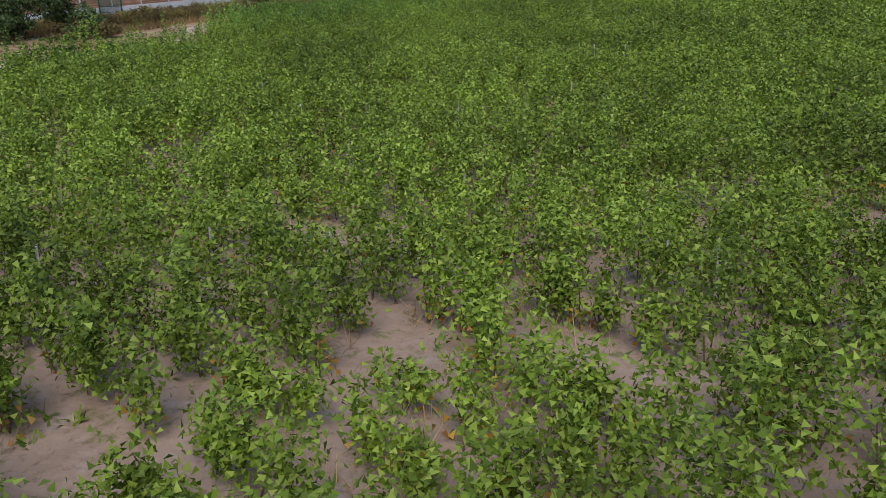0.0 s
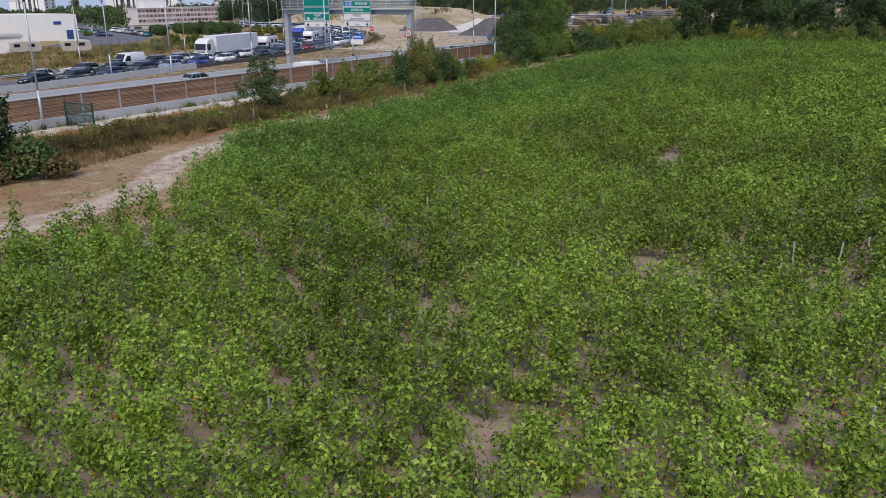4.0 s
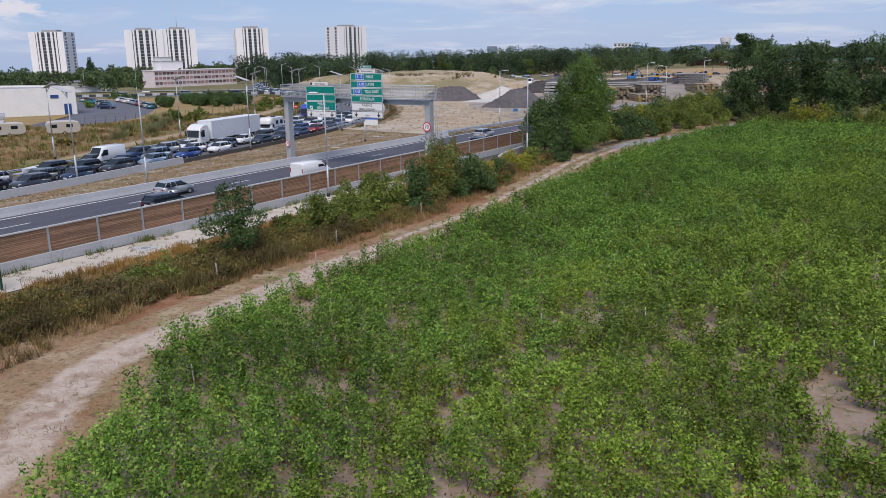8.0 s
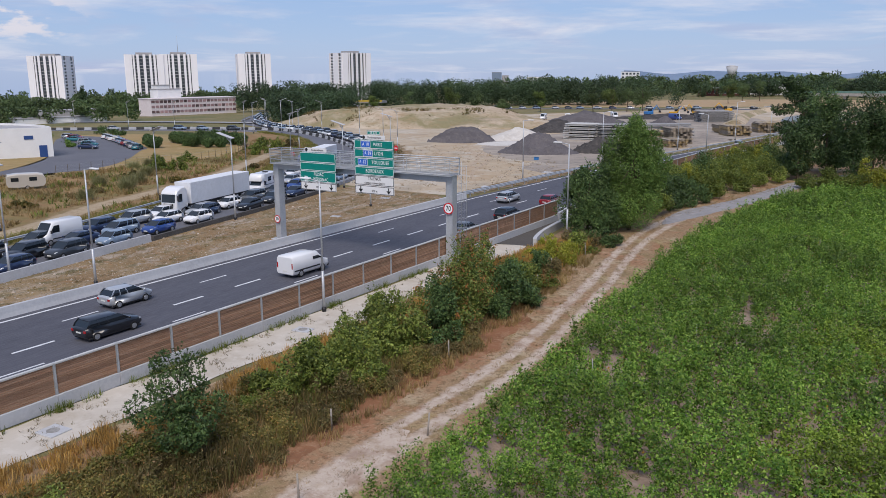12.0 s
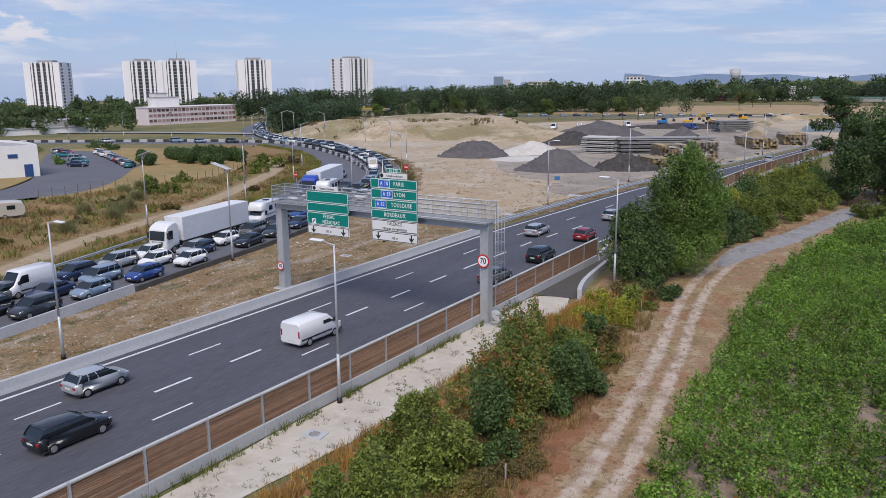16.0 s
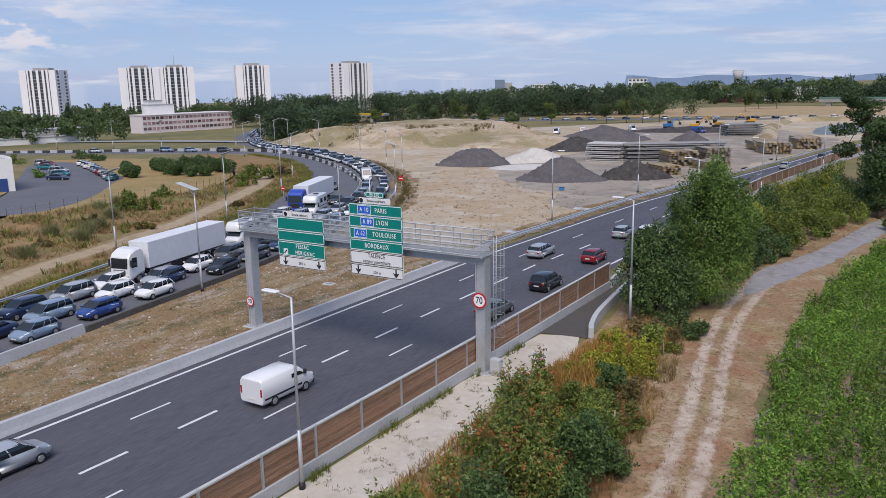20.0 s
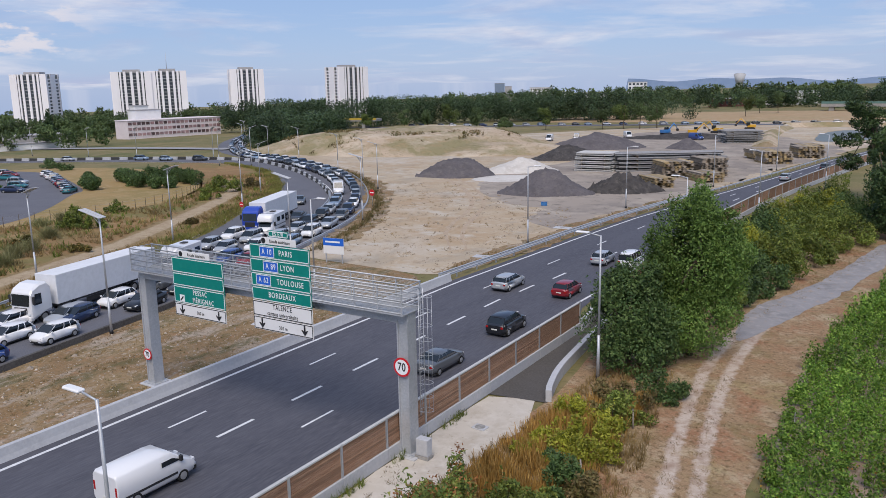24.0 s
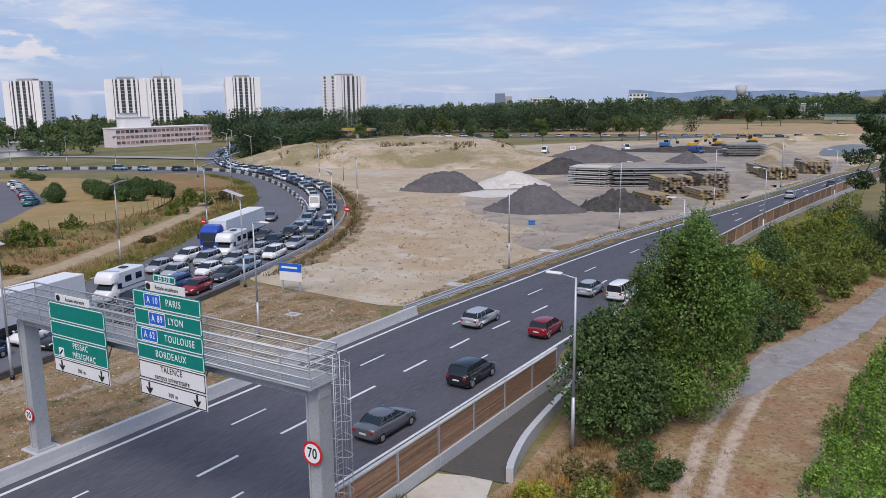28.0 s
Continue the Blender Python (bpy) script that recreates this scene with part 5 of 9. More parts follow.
for nm, lab, q, tri in (("vines", "dense rows of green leafy grape vines beside the bare strips", sets[:2], True), ("middle_vines", "dense rows of green leafy grape vines", sets[2:4], True), ("far_vines", "far dense rows of green grape vines", sets[4:], True)):
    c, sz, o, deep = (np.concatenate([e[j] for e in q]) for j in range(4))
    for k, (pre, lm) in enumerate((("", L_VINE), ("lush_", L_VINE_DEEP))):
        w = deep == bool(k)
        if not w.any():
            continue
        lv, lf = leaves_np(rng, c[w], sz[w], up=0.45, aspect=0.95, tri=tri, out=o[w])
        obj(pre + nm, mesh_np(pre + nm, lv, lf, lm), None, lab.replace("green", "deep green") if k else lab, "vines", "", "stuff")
# withered leaves low on the vines, where the ground is poor
m = (near < 60) & (bare + rng.normal(0, 0.45, len(px)) > 0.2)
k, n = int(m.sum()), 18
c = np.stack([px[m][:, None] + rng.uniform(-0.5, 0.5, (k, n)), py[m][:, None] + rng.uniform(-0.24, 0.24, (k, n)), rng.beta(1.3, 2.2, (k, n)) * 0.85 + 0.05], 2).reshape(-1, 3)
lv, lf = leaves_np(rng, c, 0.11, up=0.3, aspect=0.9)
obj("withered_leaves", mesh_np("withered_leaves", lv, lf, L_WITHERED), None, "orange and brown withered leaves low on the vines", "vines", "", "stuff")
# stems
m = near < 45
sx, sy = px[m].repeat(2) + rng.normal(0, 0.06, 2 * m.sum()), py[m].repeat(2) + rng.normal(0, 0.06, 2 * m.sum())
k = len(sx)
tx, ty = sx + rng.normal(0, 0.12, k), sy + rng.normal(0, 0.12, k)
hh = rng.uniform(0.45, 0.9, k)
sv = np.stack([np.column_stack([sx - 0.018, sy, 0 * sx]), np.column_stack([sx + 0.018, sy + 0.012, 0 * sx]), np.column_stack([tx + 0.01, ty, hh]), np.column_stack([tx - 0.01, ty, hh])], 1).reshape(-1, 3)
obj("vine_stems", mesh_np("vine_stems", sv, np.arange(4 * k).reshape(-1, 4), M_BARK), None, "thin brown crooked vine stems", "vines", "", "stuff")
# stakes
M_STAKE = mat("grey_stake", (0.45, 0.46, 0.45), (0.36, 0.37, 0.36), (0.52, 0.52, 0.50), 1, 8, 0.8, objrand=0.2)
bm = box(B(), (-0.03, -0.025, -0.2), (0.03, 0.025, 1.35), 0.008)
me_stake = bpy.data.meshes.new("vine_stake"); bm.to_mesh(me_stake); bm.free(); me_stake.materials.append(M_STAKE)
picks = [(63.8, -51.7), (46.6, -67.6), (52.5, -72.9), (57.4, -76.1), (53.5, -61.6), (64.5, -52.6), (65.4, -50.3), (62.9, -53.4), (61.5, -54.4), (66.2, -49.0)]
sel = rng.permutation(len(px))
picks += [(px[i], py[i]) for i in sel if near[i] < 38][:115] + [(px[i], py[i]) for i in sel if near[i] >= 38][:40]
for x, y in picks:
    obj("vine_stake", me_stake, None, "thin pale grey stake among the vines", "stake", "vine stakes", at=pose(x, y, rng.uniform(-0.15, 0.1), rng.uniform(-5, 5), rng.uniform(-5, 5), rng.uniform(0, 90)))


# ---- trees and bushes ----
def tree_trunk(bm, rng, base, h, r, lean=0.04, n=5):
    p = Vector(base)
    d = Vector((rng.normal(0, lean), rng.normal(0, lean), 1)).normalized()
    pts = [p.copy()]
    for k in range(n):
        p = p + d * (h / n)
        d = (d + Vector((rng.normal(0, lean * 1.5), rng.normal(0, lean * 1.5), 0))).normalized()
        pts.append(p.copy())
    for k in range(n):
        tube(bm, pts[k], pts[k + 1], r * (1 - 0.75 * k / n), r * (1 - 0.75 * (k + 1) / n), 7)
    return pts


def plant(name, x, y, lumps, n, size, leafmat, label, category, trunk=None, limbs=4, seed=0, group="", up=0.35, clipped=False):
    """A tree or bush: lumps are local ellipsoids (x, y, z, rx, ry, rz); trunk (height, radius)."""
    r = np.random.default_rng(seed * 7919 + 13)
    t = thing(name, pose(x, y, float(gz(x, y))), label, category, group)
    L = np.asarray(lumps, float)
    sub = []
    for l in L:
        for k in range(5):
            d = r.normal(size=3); d /= np.linalg.norm(d)
            f = r.uniform(0.30, 0.55)
            sub.append([*(l[:3] + d * l[3:] * r.uniform(0.55, 0.95)), *(l[3:] * f)])
    allL = np.concatenate([L, np.array(sub)])
    c, face = cloud_points(r, n, allL)
    # loose sprays that break the outline
    k = 6 if clipped else max(6, int(n / 160))
    top = allL[r.integers(0, len(allL), k)]
    d = r.normal(size=(k, 3)); d[:, 2] = np.abs(d[:, 2]) + 0.35; d /= np.linalg.norm(d, axis=1)[:, None]
    m = 16
    sp = np.linspace(0.75, 1.0, m)[None, :, None] * (d * top[:, 3:])[:, None] + d[:, None] * (np.linspace(0, 1, m) * 1.0)[None, :, None] * np.minimum(r.uniform(0.25, 0.95, (k, 1, 1)), top[:, 5].reshape(-1, 1, 1) * 0.9)
    c = np.concatenate([c, (top[:, None, :3] + sp + r.normal(0, size * 0.35, (k, m, 3))).reshape(-1, 3)])
    face = np.concatenate([face, np.repeat(d, m, 0)])
    # gaps between the boughs
    g = 0 if clipped else sum(np.sin(c @ r.normal(0, 2.2 / max(0.8, L[:, 3].mean()), 3) + r.uniform(0, 6)) for _ in range(5))
    q = (c[:, 2] > 0.02) & (g < r.uniform(1.3, 2.6, len(c)))
    v, f = leaves_np(r, c[q], size, up, out=face[q])
    obj("crown", mesh_np("crown", v, f, leafmat), t)
    if leafmat is L_RUST:
        k = max(10, int(n / 190))
        e = allL[r.integers(0, len(allL), k)]
        d = r.normal(size=(k, 3)); d[:, 2] = np.abs(d[:, 2]) + 0.5; d /= np.linalg.norm(d, axis=1)[:, None]
        p = e[:, :3] + d * e[:, 3:] * 1.08
        p = (p[:, None] + r.normal(0, 0.11, (k, 16, 3)) * (1, 1, 1.5)).reshape(-1, 3)
        v, f = leaves_np(r, p[p[:, 2] > 0.3], size * 0.8, 0.3)
        tagged(obj("seed_plume", mesh_np("seed_plume", v, f, L_SEED), t, "rust-brown seed heads"), kind="stuff")
    bm = B()
    if trunk:
        pts = tree_trunk(bm, r, (0, 0, -0.1), trunk[0], trunk[1])
        part("trunk", bm, M_BARK, t)
        for k in range(limbs):
            l = allL[r.integers(0, len(allL))]
            a = pts[r.integers(2, len(pts) - 1)]
            bm = B(); tube(bm, a, Vector(l[:3]), trunk[1] * 0.4, trunk[1] * 0.12, 5)
            part("limb", bm, M_BARK, t)
    else:
        for k in range(6):
            l = allL[r.integers(0, len(allL))]
            tube(bm, (r.normal(0, 0.25), r.normal(0, 0.25), -0.1), Vector(l[:3]), 0.035, 0.01, 5)
        part("stem", bm, M_BARK, t)
    return t


def lump_heap(r, w, d, h, n):
    """n overlapping lumps filling a heap of the given width, depth and height, sitting on the ground."""
    out = []
    for k in range(n):
        x, y = r.uniform(-0.5, 0.5) * w, r.uniform(-0.5, 0.5) * d
        e = max(0.35, 1 - ((2 * x / w) ** 2 + (2 * y / d) ** 2) * 0.6)
        z = h * e * r.uniform(0.35, 0.72)
        out.append((x, y, z, w * r.uniform(0.14, 0.26), d * r.uniform(0.14, 0.26), min(z, h * e * 0.42)))
    return out


seed = 0
def bush(x, y, w, h, leafmat, n=2600, size=0.2, label="green leafy bush", d=None, name="bush", lumps=7):
    global seed
    seed += 1
    r = np.random.default_rng(seed + 500)
    return plant(name, x, y, lump_heap(r, w, d or w, h, lumps), n, size, leafmat, label, "bush", None, 0, seed)


# hedge belt beside the track, from the gate towards the lay-by
r0 = np.random.default_rng(21)
tx = lambda y: float(np.interp(y, [p[1] for p in TRACK], [p[0] for p in TRACK]))
tb = lambda y: tx(y) if y > -36 else float(np.interp(y, (-55, -48, -44, -41, -36), (19.2, 20.2, 20.4, 20.9, 21.0)))
for y in np.arange(-55, -6, 1.55):
    bush(tb(y) - 5.0 + r0.uniform(-0.5, 0.5), y, r0.uniform(2.2, 3.2), r0.uniform(0.9, 1.6), (L_BROWN, L_OLIVE, L_BROWN, L_OLIVE)[r0.integers(4)], 3200, 0.085, "low brown bramble scrub along the track", name="scrub_bush")
    bush(tb(y) - 7.2 + r0.uniform(-0.7, 0.7), y + 0.7, r0.uniform(2.6, 3.6), r0.uniform(1.0, 1.9), (L_OLIVE, L_BUSH, L_OLIVE, L_BROWN)[r0.integers(4)], 3400, 0.10, "ragged green and brown hedge scrub", name="scrub_bush")
    if r0.random() < 0.75:
        bush(tb(y) - 9.3 + r0.uniform(-0.7, 0.7), y + 0.3, r0.uniform(2.0, 3.0), r0.uniform(0.8, 1.7), (L_OLIVE, L_BUSH, L_OLIVE)[r0.integers(3)], 1800, 0.11, "loose yellow-green weeds beside the hedge", name="scrub_bush")
bush(16.5, -61, 7.0, 7.2, L_DARK, 12000, 0.2, "dark green dense bush")
bush(14, -64, 7, 5.5, L_DARK, 7000, 0.2, "dark green dense bush")
bush(20.5, -58, 4.5, 1.9, L_BROWN, 3000, 0.18, "dry reddish brown brush heap")
plant("sapling", 13.0, -30.2, [(0, 0, 3.4, 1.2, 1.2, 1.3), (1.2, 0.5, 2.6, 1.2, 1.2, 0.9), (-1.2, -0.4, 2.4, 1.2, 1.2, 0.9), (0.2, 1.1, 4.3, 0.7, 0.7, 0.8), (-0.6, 0.2, 4.6, 0.6, 0.6, 0.7), (0.3, 0.2, 1.4, 1.4, 1.4, 1.1), (1.6, -0.4, 1.8, 0.8, 0.8, 0.7)], 6300, 0.14, L_DARK, "dark green young oak in the hedge", "tree", (4.6, 0.09), 9, 901)
for x, y, w, h, m in ((12.2, -21, 4.0, 3.2, L_BUSH), (13.6, -18, 4.2, 3.8, L_BUSH), (11.4, -16.5, 3.6, 3.4, L_BUSH), (13.2, -13.5, 4.4, 4.3, L_BUSH), (11.2, -11, 3.6, 3.6, L_BUSH), (14.0, -9.0, 4.0, 3.8, L_DARK)):
    bush(x, y, w, h, m, 6500, 0.15, "leafy green bush with upright shoots", lumps=9)
for x, y, w, h, m in ((13.2, -5.0, 5.2, 5.6, L_RUST), (12.2, -1.2, 5.4, 6.2, L_RUST), (14.6, -1.0, 4.4, 4.8, L_DARK), (11.0, 2.0, 4.2, 4.6, L_RUST), (14.0, 3.0, 3.6, 3.6, L_BUSH)):
    bush(x, y, w, h, m, 11000, 0.15, "tall bush with rust-tinged seed heads", lumps=11)
bush(9.4, 3.0, 3.0, 2.8, L_BUSH, 2600, 0.15, "light green bush beside the gravel")
bush(8.2, 6.2, 2.6, 2.2, L_BUSH, 2200, 0.15, "light green bush beside the gravel")
for x, y, w, h, m in ((11.8, 7.5, 3.0, 2.6, L_BUSH), (14.4, 7.0, 3.0, 2.2, L_RUST), (12.2, 10.6, 2.8, 2.2, L_DARK), (14.0, 10.5, 2.4, 1.7, L_BROWN), (12.0, 13.6, 3.0, 2.4, L_YELLOW), (10.2, 14.6, 2.6, 2.2, L_YELLOW), (11.6, 16.6, 3.2, 2.9, L_YELLOW), (9.8, 18.6, 2.6, 2.2, L_YELLOW), (12.2, 19.6, 3.0, 2.4, L_BUSH), (10.4, 21.6, 2.8, 2.0, L_BROWN), (12.4, 22.8, 3.0, 2.2, L_BROWN), (12.6, 25.6, 3.0, 2.4, L_DARK)):
    bush(x, y, w, h, m, 3200, 0.145, {L_YELLOW: "yellow-green bush beside the track", L_BROWN: "withered brown bush by the track"}.get(m, "low green bush between gravel and track"))
plant("tree", 9.2, 30.0, [(0, 0, 4.2, 2.7, 2.7, 2.8), (0.9, -1.6, 1.6, 2.0, 1.6, 1.6), (1.6, 1.4, 1.5, 1.8, 1.8, 1.5), (-1.2, -1.2, 3.0, 2.2, 2.2, 2.2), (1.4, 0.4, 3.3, 2.2, 2.2, 2.2), (0.2, 1.0, 6.4, 1.8, 1.8, 1.7), (-1.6, 0.8, 5.2, 1.6, 1.6, 1.5)], 26000, 0.18, L_DARK, "dense dark green broadleaf tree at the lay-by", "tree", (6.0, 0.2), 6, 902)
plant("poplar_tree", 12.3, 34.8, [(a * 1.22, b * 1.22, c * 1.07, d * 1.2, e * 1.2, g * 1.08) for a, b, c, d, e, g in [(0, 0, 3.2, 2.8, 2.8, 3.2), (0.3, 0, 6.4, 2.7, 2.7, 3.0), (-1.4, -0.6, 8.3, 1.3, 1.3, 2.6), (0.3, 0.2, 9.6, 1.2, 1.2, 2.7), (1.7, -0.3, 8.2, 1.4, 1.4, 2.5), (-0.4, 1.2, 9.0, 1.3, 1.3, 2.4), (1.1, 1.0, 5.8, 2.1, 2.1, 2.5), (-1.5, 0.8, 5.8, 1.9, 1.9, 2.5), (0.9, -1.2, 8.8, 1.0, 1.0, 2.2)]], 62000, 0.15, L_POPLAR, "tall green poplar with a lobed pointed crown", "tree", (10, 0.25), 8, 903, up=0.1)
for k, (x, y, w, h, m) in enumerate(((13.6, 38, 4.5, 5.0, L_DARK), (11.0, 41, 5.5, 7.2, L_DARK), (8.0, 43, 4.5, 5.0, L_BUSH), (13.4, 46, 5.0, 6.6, L_BUSH), (9.4, 49, 5.0, 5.5, L_YELLOW), (14.2, 52, 5.0, 7.0, L_DARK), (10.5, 55, 5.2, 5.6, L_BUSH), (15.4, 58.5, 5.2, 6.8, L_DARK), (11.8, 62, 5.5, 6.2, L_BUSH), (16.6, 65, 5.4, 6.8, L_BUSH), (12.6, 69, 5.6, 6.0, L_YELLOW), (17.4, 72, 5.6, 6.4, L_BUSH), (13.0, 76, 6, 6.4, L_DARK), (18.2, 79, 6, 6.6, L_BUSH), (14, 84, 6.5, 6.2, L_YELLOW), (19.6, 87, 6.5, 6.8, L_BUSH), (15.5, 92, 6.5, 6.5, L_BUSH), (20.6, 96, 7, 7, L_DARK), (17, 102, 7, 6.5, L_YELLOW), (22.5, 106, 7, 7, L_BUSH), (17, 112, 7, 6.5, L_BUSH))):
    bush(max(x - 3.0, 6.2), y, w, h * 0.86, m, 7500, 0.20, "tall leafy hedge bush along the lane", lumps=9, name="hedge_bush")
for k, (x, y, w, h, m) in enumerate(((7.6, 53, 4.6, 5.0, L_BUSH), (7.8, 60, 5, 5.6, L_DARK), (7.4, 66, 5, 5.4, L_BUSH), (8.0, 73, 5.2, 6.2, L_BUSH), (8.2, 80, 5.4, 6.0, L_DARK), (9.0, 87, 5.6, 6.4, L_BUSH), (10.2, 94, 5.8, 6.4, L_YELLOW), (11.4, 101, 6, 6.4, L_BUSH), (12.4, 108, 6, 6.2, L_DARK))):
    bush(x, y, w, h * 0.8, m, 6000, 0.21, "tall leafy hedge bush behind the far fence", lumps=9, name="hedge_bush")
# woods at the head of the field
for k in range(24):
    x = 27 + k * 3.2 + r0.uniform(-1, 1)
    bush(x, 79 + 0.16 * (x - 28) + r0.uniform(-1, 1.5), r0.uniform(4.5, 6.5), r0.uniform(3.6, 5.8), (L_BUSH, L_YELLOW, L_BUSH, L_RUST, L_YELLOW, L_DARK)[r0.integers(6)], 6500, 0.2, "leafy bush at the head of the vineyard", lumps=10)
for k in range(33):
    x, y = 24 + (k % 11) * 7.0 + r0.uniform(-2, 2), 88 + (k // 11) * 8 + 0.16 * (k % 11) * 7.0 + r0.uniform(-2, 2)
    h = r0.uniform(11, 16) if k > 10 else r0.uniform(8, 13)
    lm = [(r0.uniform(-1.8, 1.8), r0.uniform(-1.8, 1.8), h * r0.uniform(0.2, 0.88), r0.uniform(1.8, 2.9), r0.uniform(1.8, 2.9), r0.uniform(1.4, 2.4)) for _ in range(9)]
    plant("woodland_tree", x, y, lm, 8000, 0.28, (L_WOOD, L_WOOD, L_DARK)[k % 3], "tall dark green woodland tree", "tree", (h * 0.85, 0.24), 4, 1000 + k, "woods behind the vineyard")
lm = [(r0.normal(0, 2.6), r0.normal(0, 2.6), z, 2.3, 2.3, 1.15) for z in (6.5, 8, 9, 10, 11, 12, 13, 14, 14.8, 15.6)]
plant("pine_tree", 17.2, 128, lm, 11000, 0.30, L_WOOD, "tall dark pine beside the main road", "tree", (16, 0.35), 9, 950, up=0.5)
lm = [(r0.normal(0, 2), r0.normal(0, 2), z, 2.4, 2.4, 1.5) for z in (3, 4.5, 6, 8, 9.5, 11)]
plant("tree", 21, 122, lm, 6000, 0.4, L_WOOD, "dark leafy tree beside the main road", "tree", (11, 0.3), 6, 951)

# ---- grass and weeds ----
def tufts(name, x, y, h, n, material, label, spread=0.16, w=0.03, seed=1):
    r = np.random.default_rng(seed)
    k = len(x)
    bx, by = x.repeat(n) + r.normal(0, spread * 0.5, k * n), y.repeat(n) + r.normal(0, spread * 0.5, k * n)
    bz = gz(bx, by)
    hh = np.repeat(np.broadcast_to(h, (k,)), n) * r.uniform(0.5, 1.2, k * n)
    a = r.uniform(0, math.tau, k * n)
    lx, ly = r.normal(0, spread, k * n), r.normal(0, spread, k * n)
    ww = w * (0.5 + hh)
    dx, dy = np.cos(a) * ww, np.sin(a) * ww
    v = np.stack([np.column_stack([bx - dx, by - dy, bz - 0.02]), np.column_stack([bx + dx, by + dy, bz - 0.02]), np.column_stack([bx + lx + dx * 0.3, by + ly + dy * 0.3, bz + hh]), np.column_stack([bx + lx - dx * 0.3, by + ly - dy * 0.3, bz + hh])], 1).reshape(-1, 3)
    return obj(name, mesh_np(name, v, np.arange(4 * k * n).reshape(-1, 4), material), None, label, "grass", "", "stuff")


def scatter(n, poly, seed, noise_scale=None, cut=0.0):
    r = np.random.default_rng(seed)
    p = np.asarray(poly, float)
    x, y = r.uniform(p[:, 0].min(), p[:, 0].max(), n), r.uniform(p[:, 1].min(), p[:, 1].max(), n)
    m = in_poly(x, y, poly)
    if noise_scale:
        m &= smooth_noise(x, y, noise_scale, seed) > cut
    return x[m], y[m]


VERGE_W = [(7.2, -60), (7.4, -10), (6.6, 10), (7.5, 20), (8, 30), (12.5, 30), (15.2, 14), (18, -8), (18.2, -30), (17.4, -40), (20, -55), (14, -66)]
x, y = scatter(11000, VERGE_W, 31, 4, -0.7)
tufts("dry_grass", x, y, 0.5, 7, L_DRY, "dry straw-coloured grass under the hedge", 0.16, 0.022, 3)
x, y = scatter(6500, [(7.2, -56), (7.4, -10), (6.8, 8), (7.4, 19), (11.5, 19), (12, 10), (10.5, -6), (10.4, -30), (11, -48), (12, -58)], 61, 3, -0.1)
tufts("orange_grass", x, y, 0.55, 8, L_ORANGE, "orange dry grass between gravel and hedge", 0.16, 0.022, 13)
x, y = scatter(2600, [(11.5, -58), (12.5, -44), (13, -30), (13.4, -14), (16.4, -12), (17.2, -30), (17.0, -38), (16.2, -46), (15.0, -58)], 67, 3, -0.6)
tufts("brown_grass", x, y, 0.9, 8, L_BROWN, "tall dull brown grass growing through the hedge scrub", 0.22, 0.02, 17)
x, y = scatter(1500, [(7.6, 9), (8.2, 21), (12.6, 24), (13.4, 12), (10.5, 8)], 68, 3, -0.4)
tufts("golden_grass", x, y, 0.95, 10, L_ORANGE, "tall golden dry grass round the yellow bush", 0.22, 0.022, 20)
VERGE_E = [(13.5, 28), (12, 42), (16, 70), (24, 104), (27, 102), (22, 80), (18, 58), (14, 44), (16, 34), (20.5, 4), (23, -20), (24.2, -44), (31, -62), (27, -64), (20, -40), (18.4, -10), (16, 14)]
x, y = scatter(26000, VERGE_E, 32, 2.5, -0.2)
tufts("verge_grass", x, y, 0.13, 5, L_DRY, "short dry grass beside the track", 0.12, 0.02, 4)
x, y = scatter(5000, VERGE_E, 62, 3.5, 0.35)
tufts("verge_weeds", x, y, 0.14, 6, L_BROWN, "low olive weeds beside the track", 0.12, 0.025, 14)
x, y = scatter(2600, [(20.5, 45), (22.5, 58), (27.5, 73), (34, 76), (33, 70), (26, 56)], 38)
tufts("green_grass", x, y, 0.4, 7, L_POPLAR, "fresh green grass at the field corner", 0.14, 0.03, 9)
MEADOW = [(-39.5, -20), (-48.5, 17), (-58.5, 46), (-72, 70), (-82, 89), (-94, 103), (-110, 116), (-118, 104), (-105, 91), (-96.6, 80), (-91.6, 66), (-92.4, 56), (-93.8, 48), (-94, 32), (-116, 14), (-110, -40)]
ETRACK = [(-46, -8), (-50.5, 3), (-56.6, 14.7), (-60.2, 26), (-66.4, 42.5), (-73.5, 56), (-80.8, 69), (-88.7, 82), (-98.4, 93), (-112, 101.5)]
off_track = lambda x, y: np.min([seg_dist(x, y, a, b) for a, b in zip(ETRACK, ETRACK[1:])], 0) > 2.3
x, y = scatter(18000, MEADOW, 33, 12, -0.5)
q = off_track(x, y); x, y = x[q], y[q]
tufts("meadow_grass", x, y, 0.55, 6, L_DRY, "tall dry grass of the waste meadow", 0.3, 0.05, 5)
for k, (x, y) in enumerate(((-72.5, 33.5), (-70.8, 30.2), (-66.8, 26.6), (-88.5, 44.5), (-79.4, 40.2), (-74.2, 27.0), (-90.4, 49.5), (-62.8, 16.8))):
    q = np.random.default_rng(300 + k)
    tussock = tufts("grass_tussock", x + q.normal(0, 0.12, 70), y + q.normal(0, 0.12, 70), 1.5, 9, L_TUSSOCK, "pale green arching tussock of tall grass", 0.75, 0.016, 310 + k)
    tagged(tussock, "pale green arching tussock of tall grass in the meadow", "grass tussock", "tussocks", "stuff")
rp = np.array(resample(RAMP_L[2:13], 0.5))
r = np.random.default_rng(91)
q = r.integers(0, len(rp), 5200)
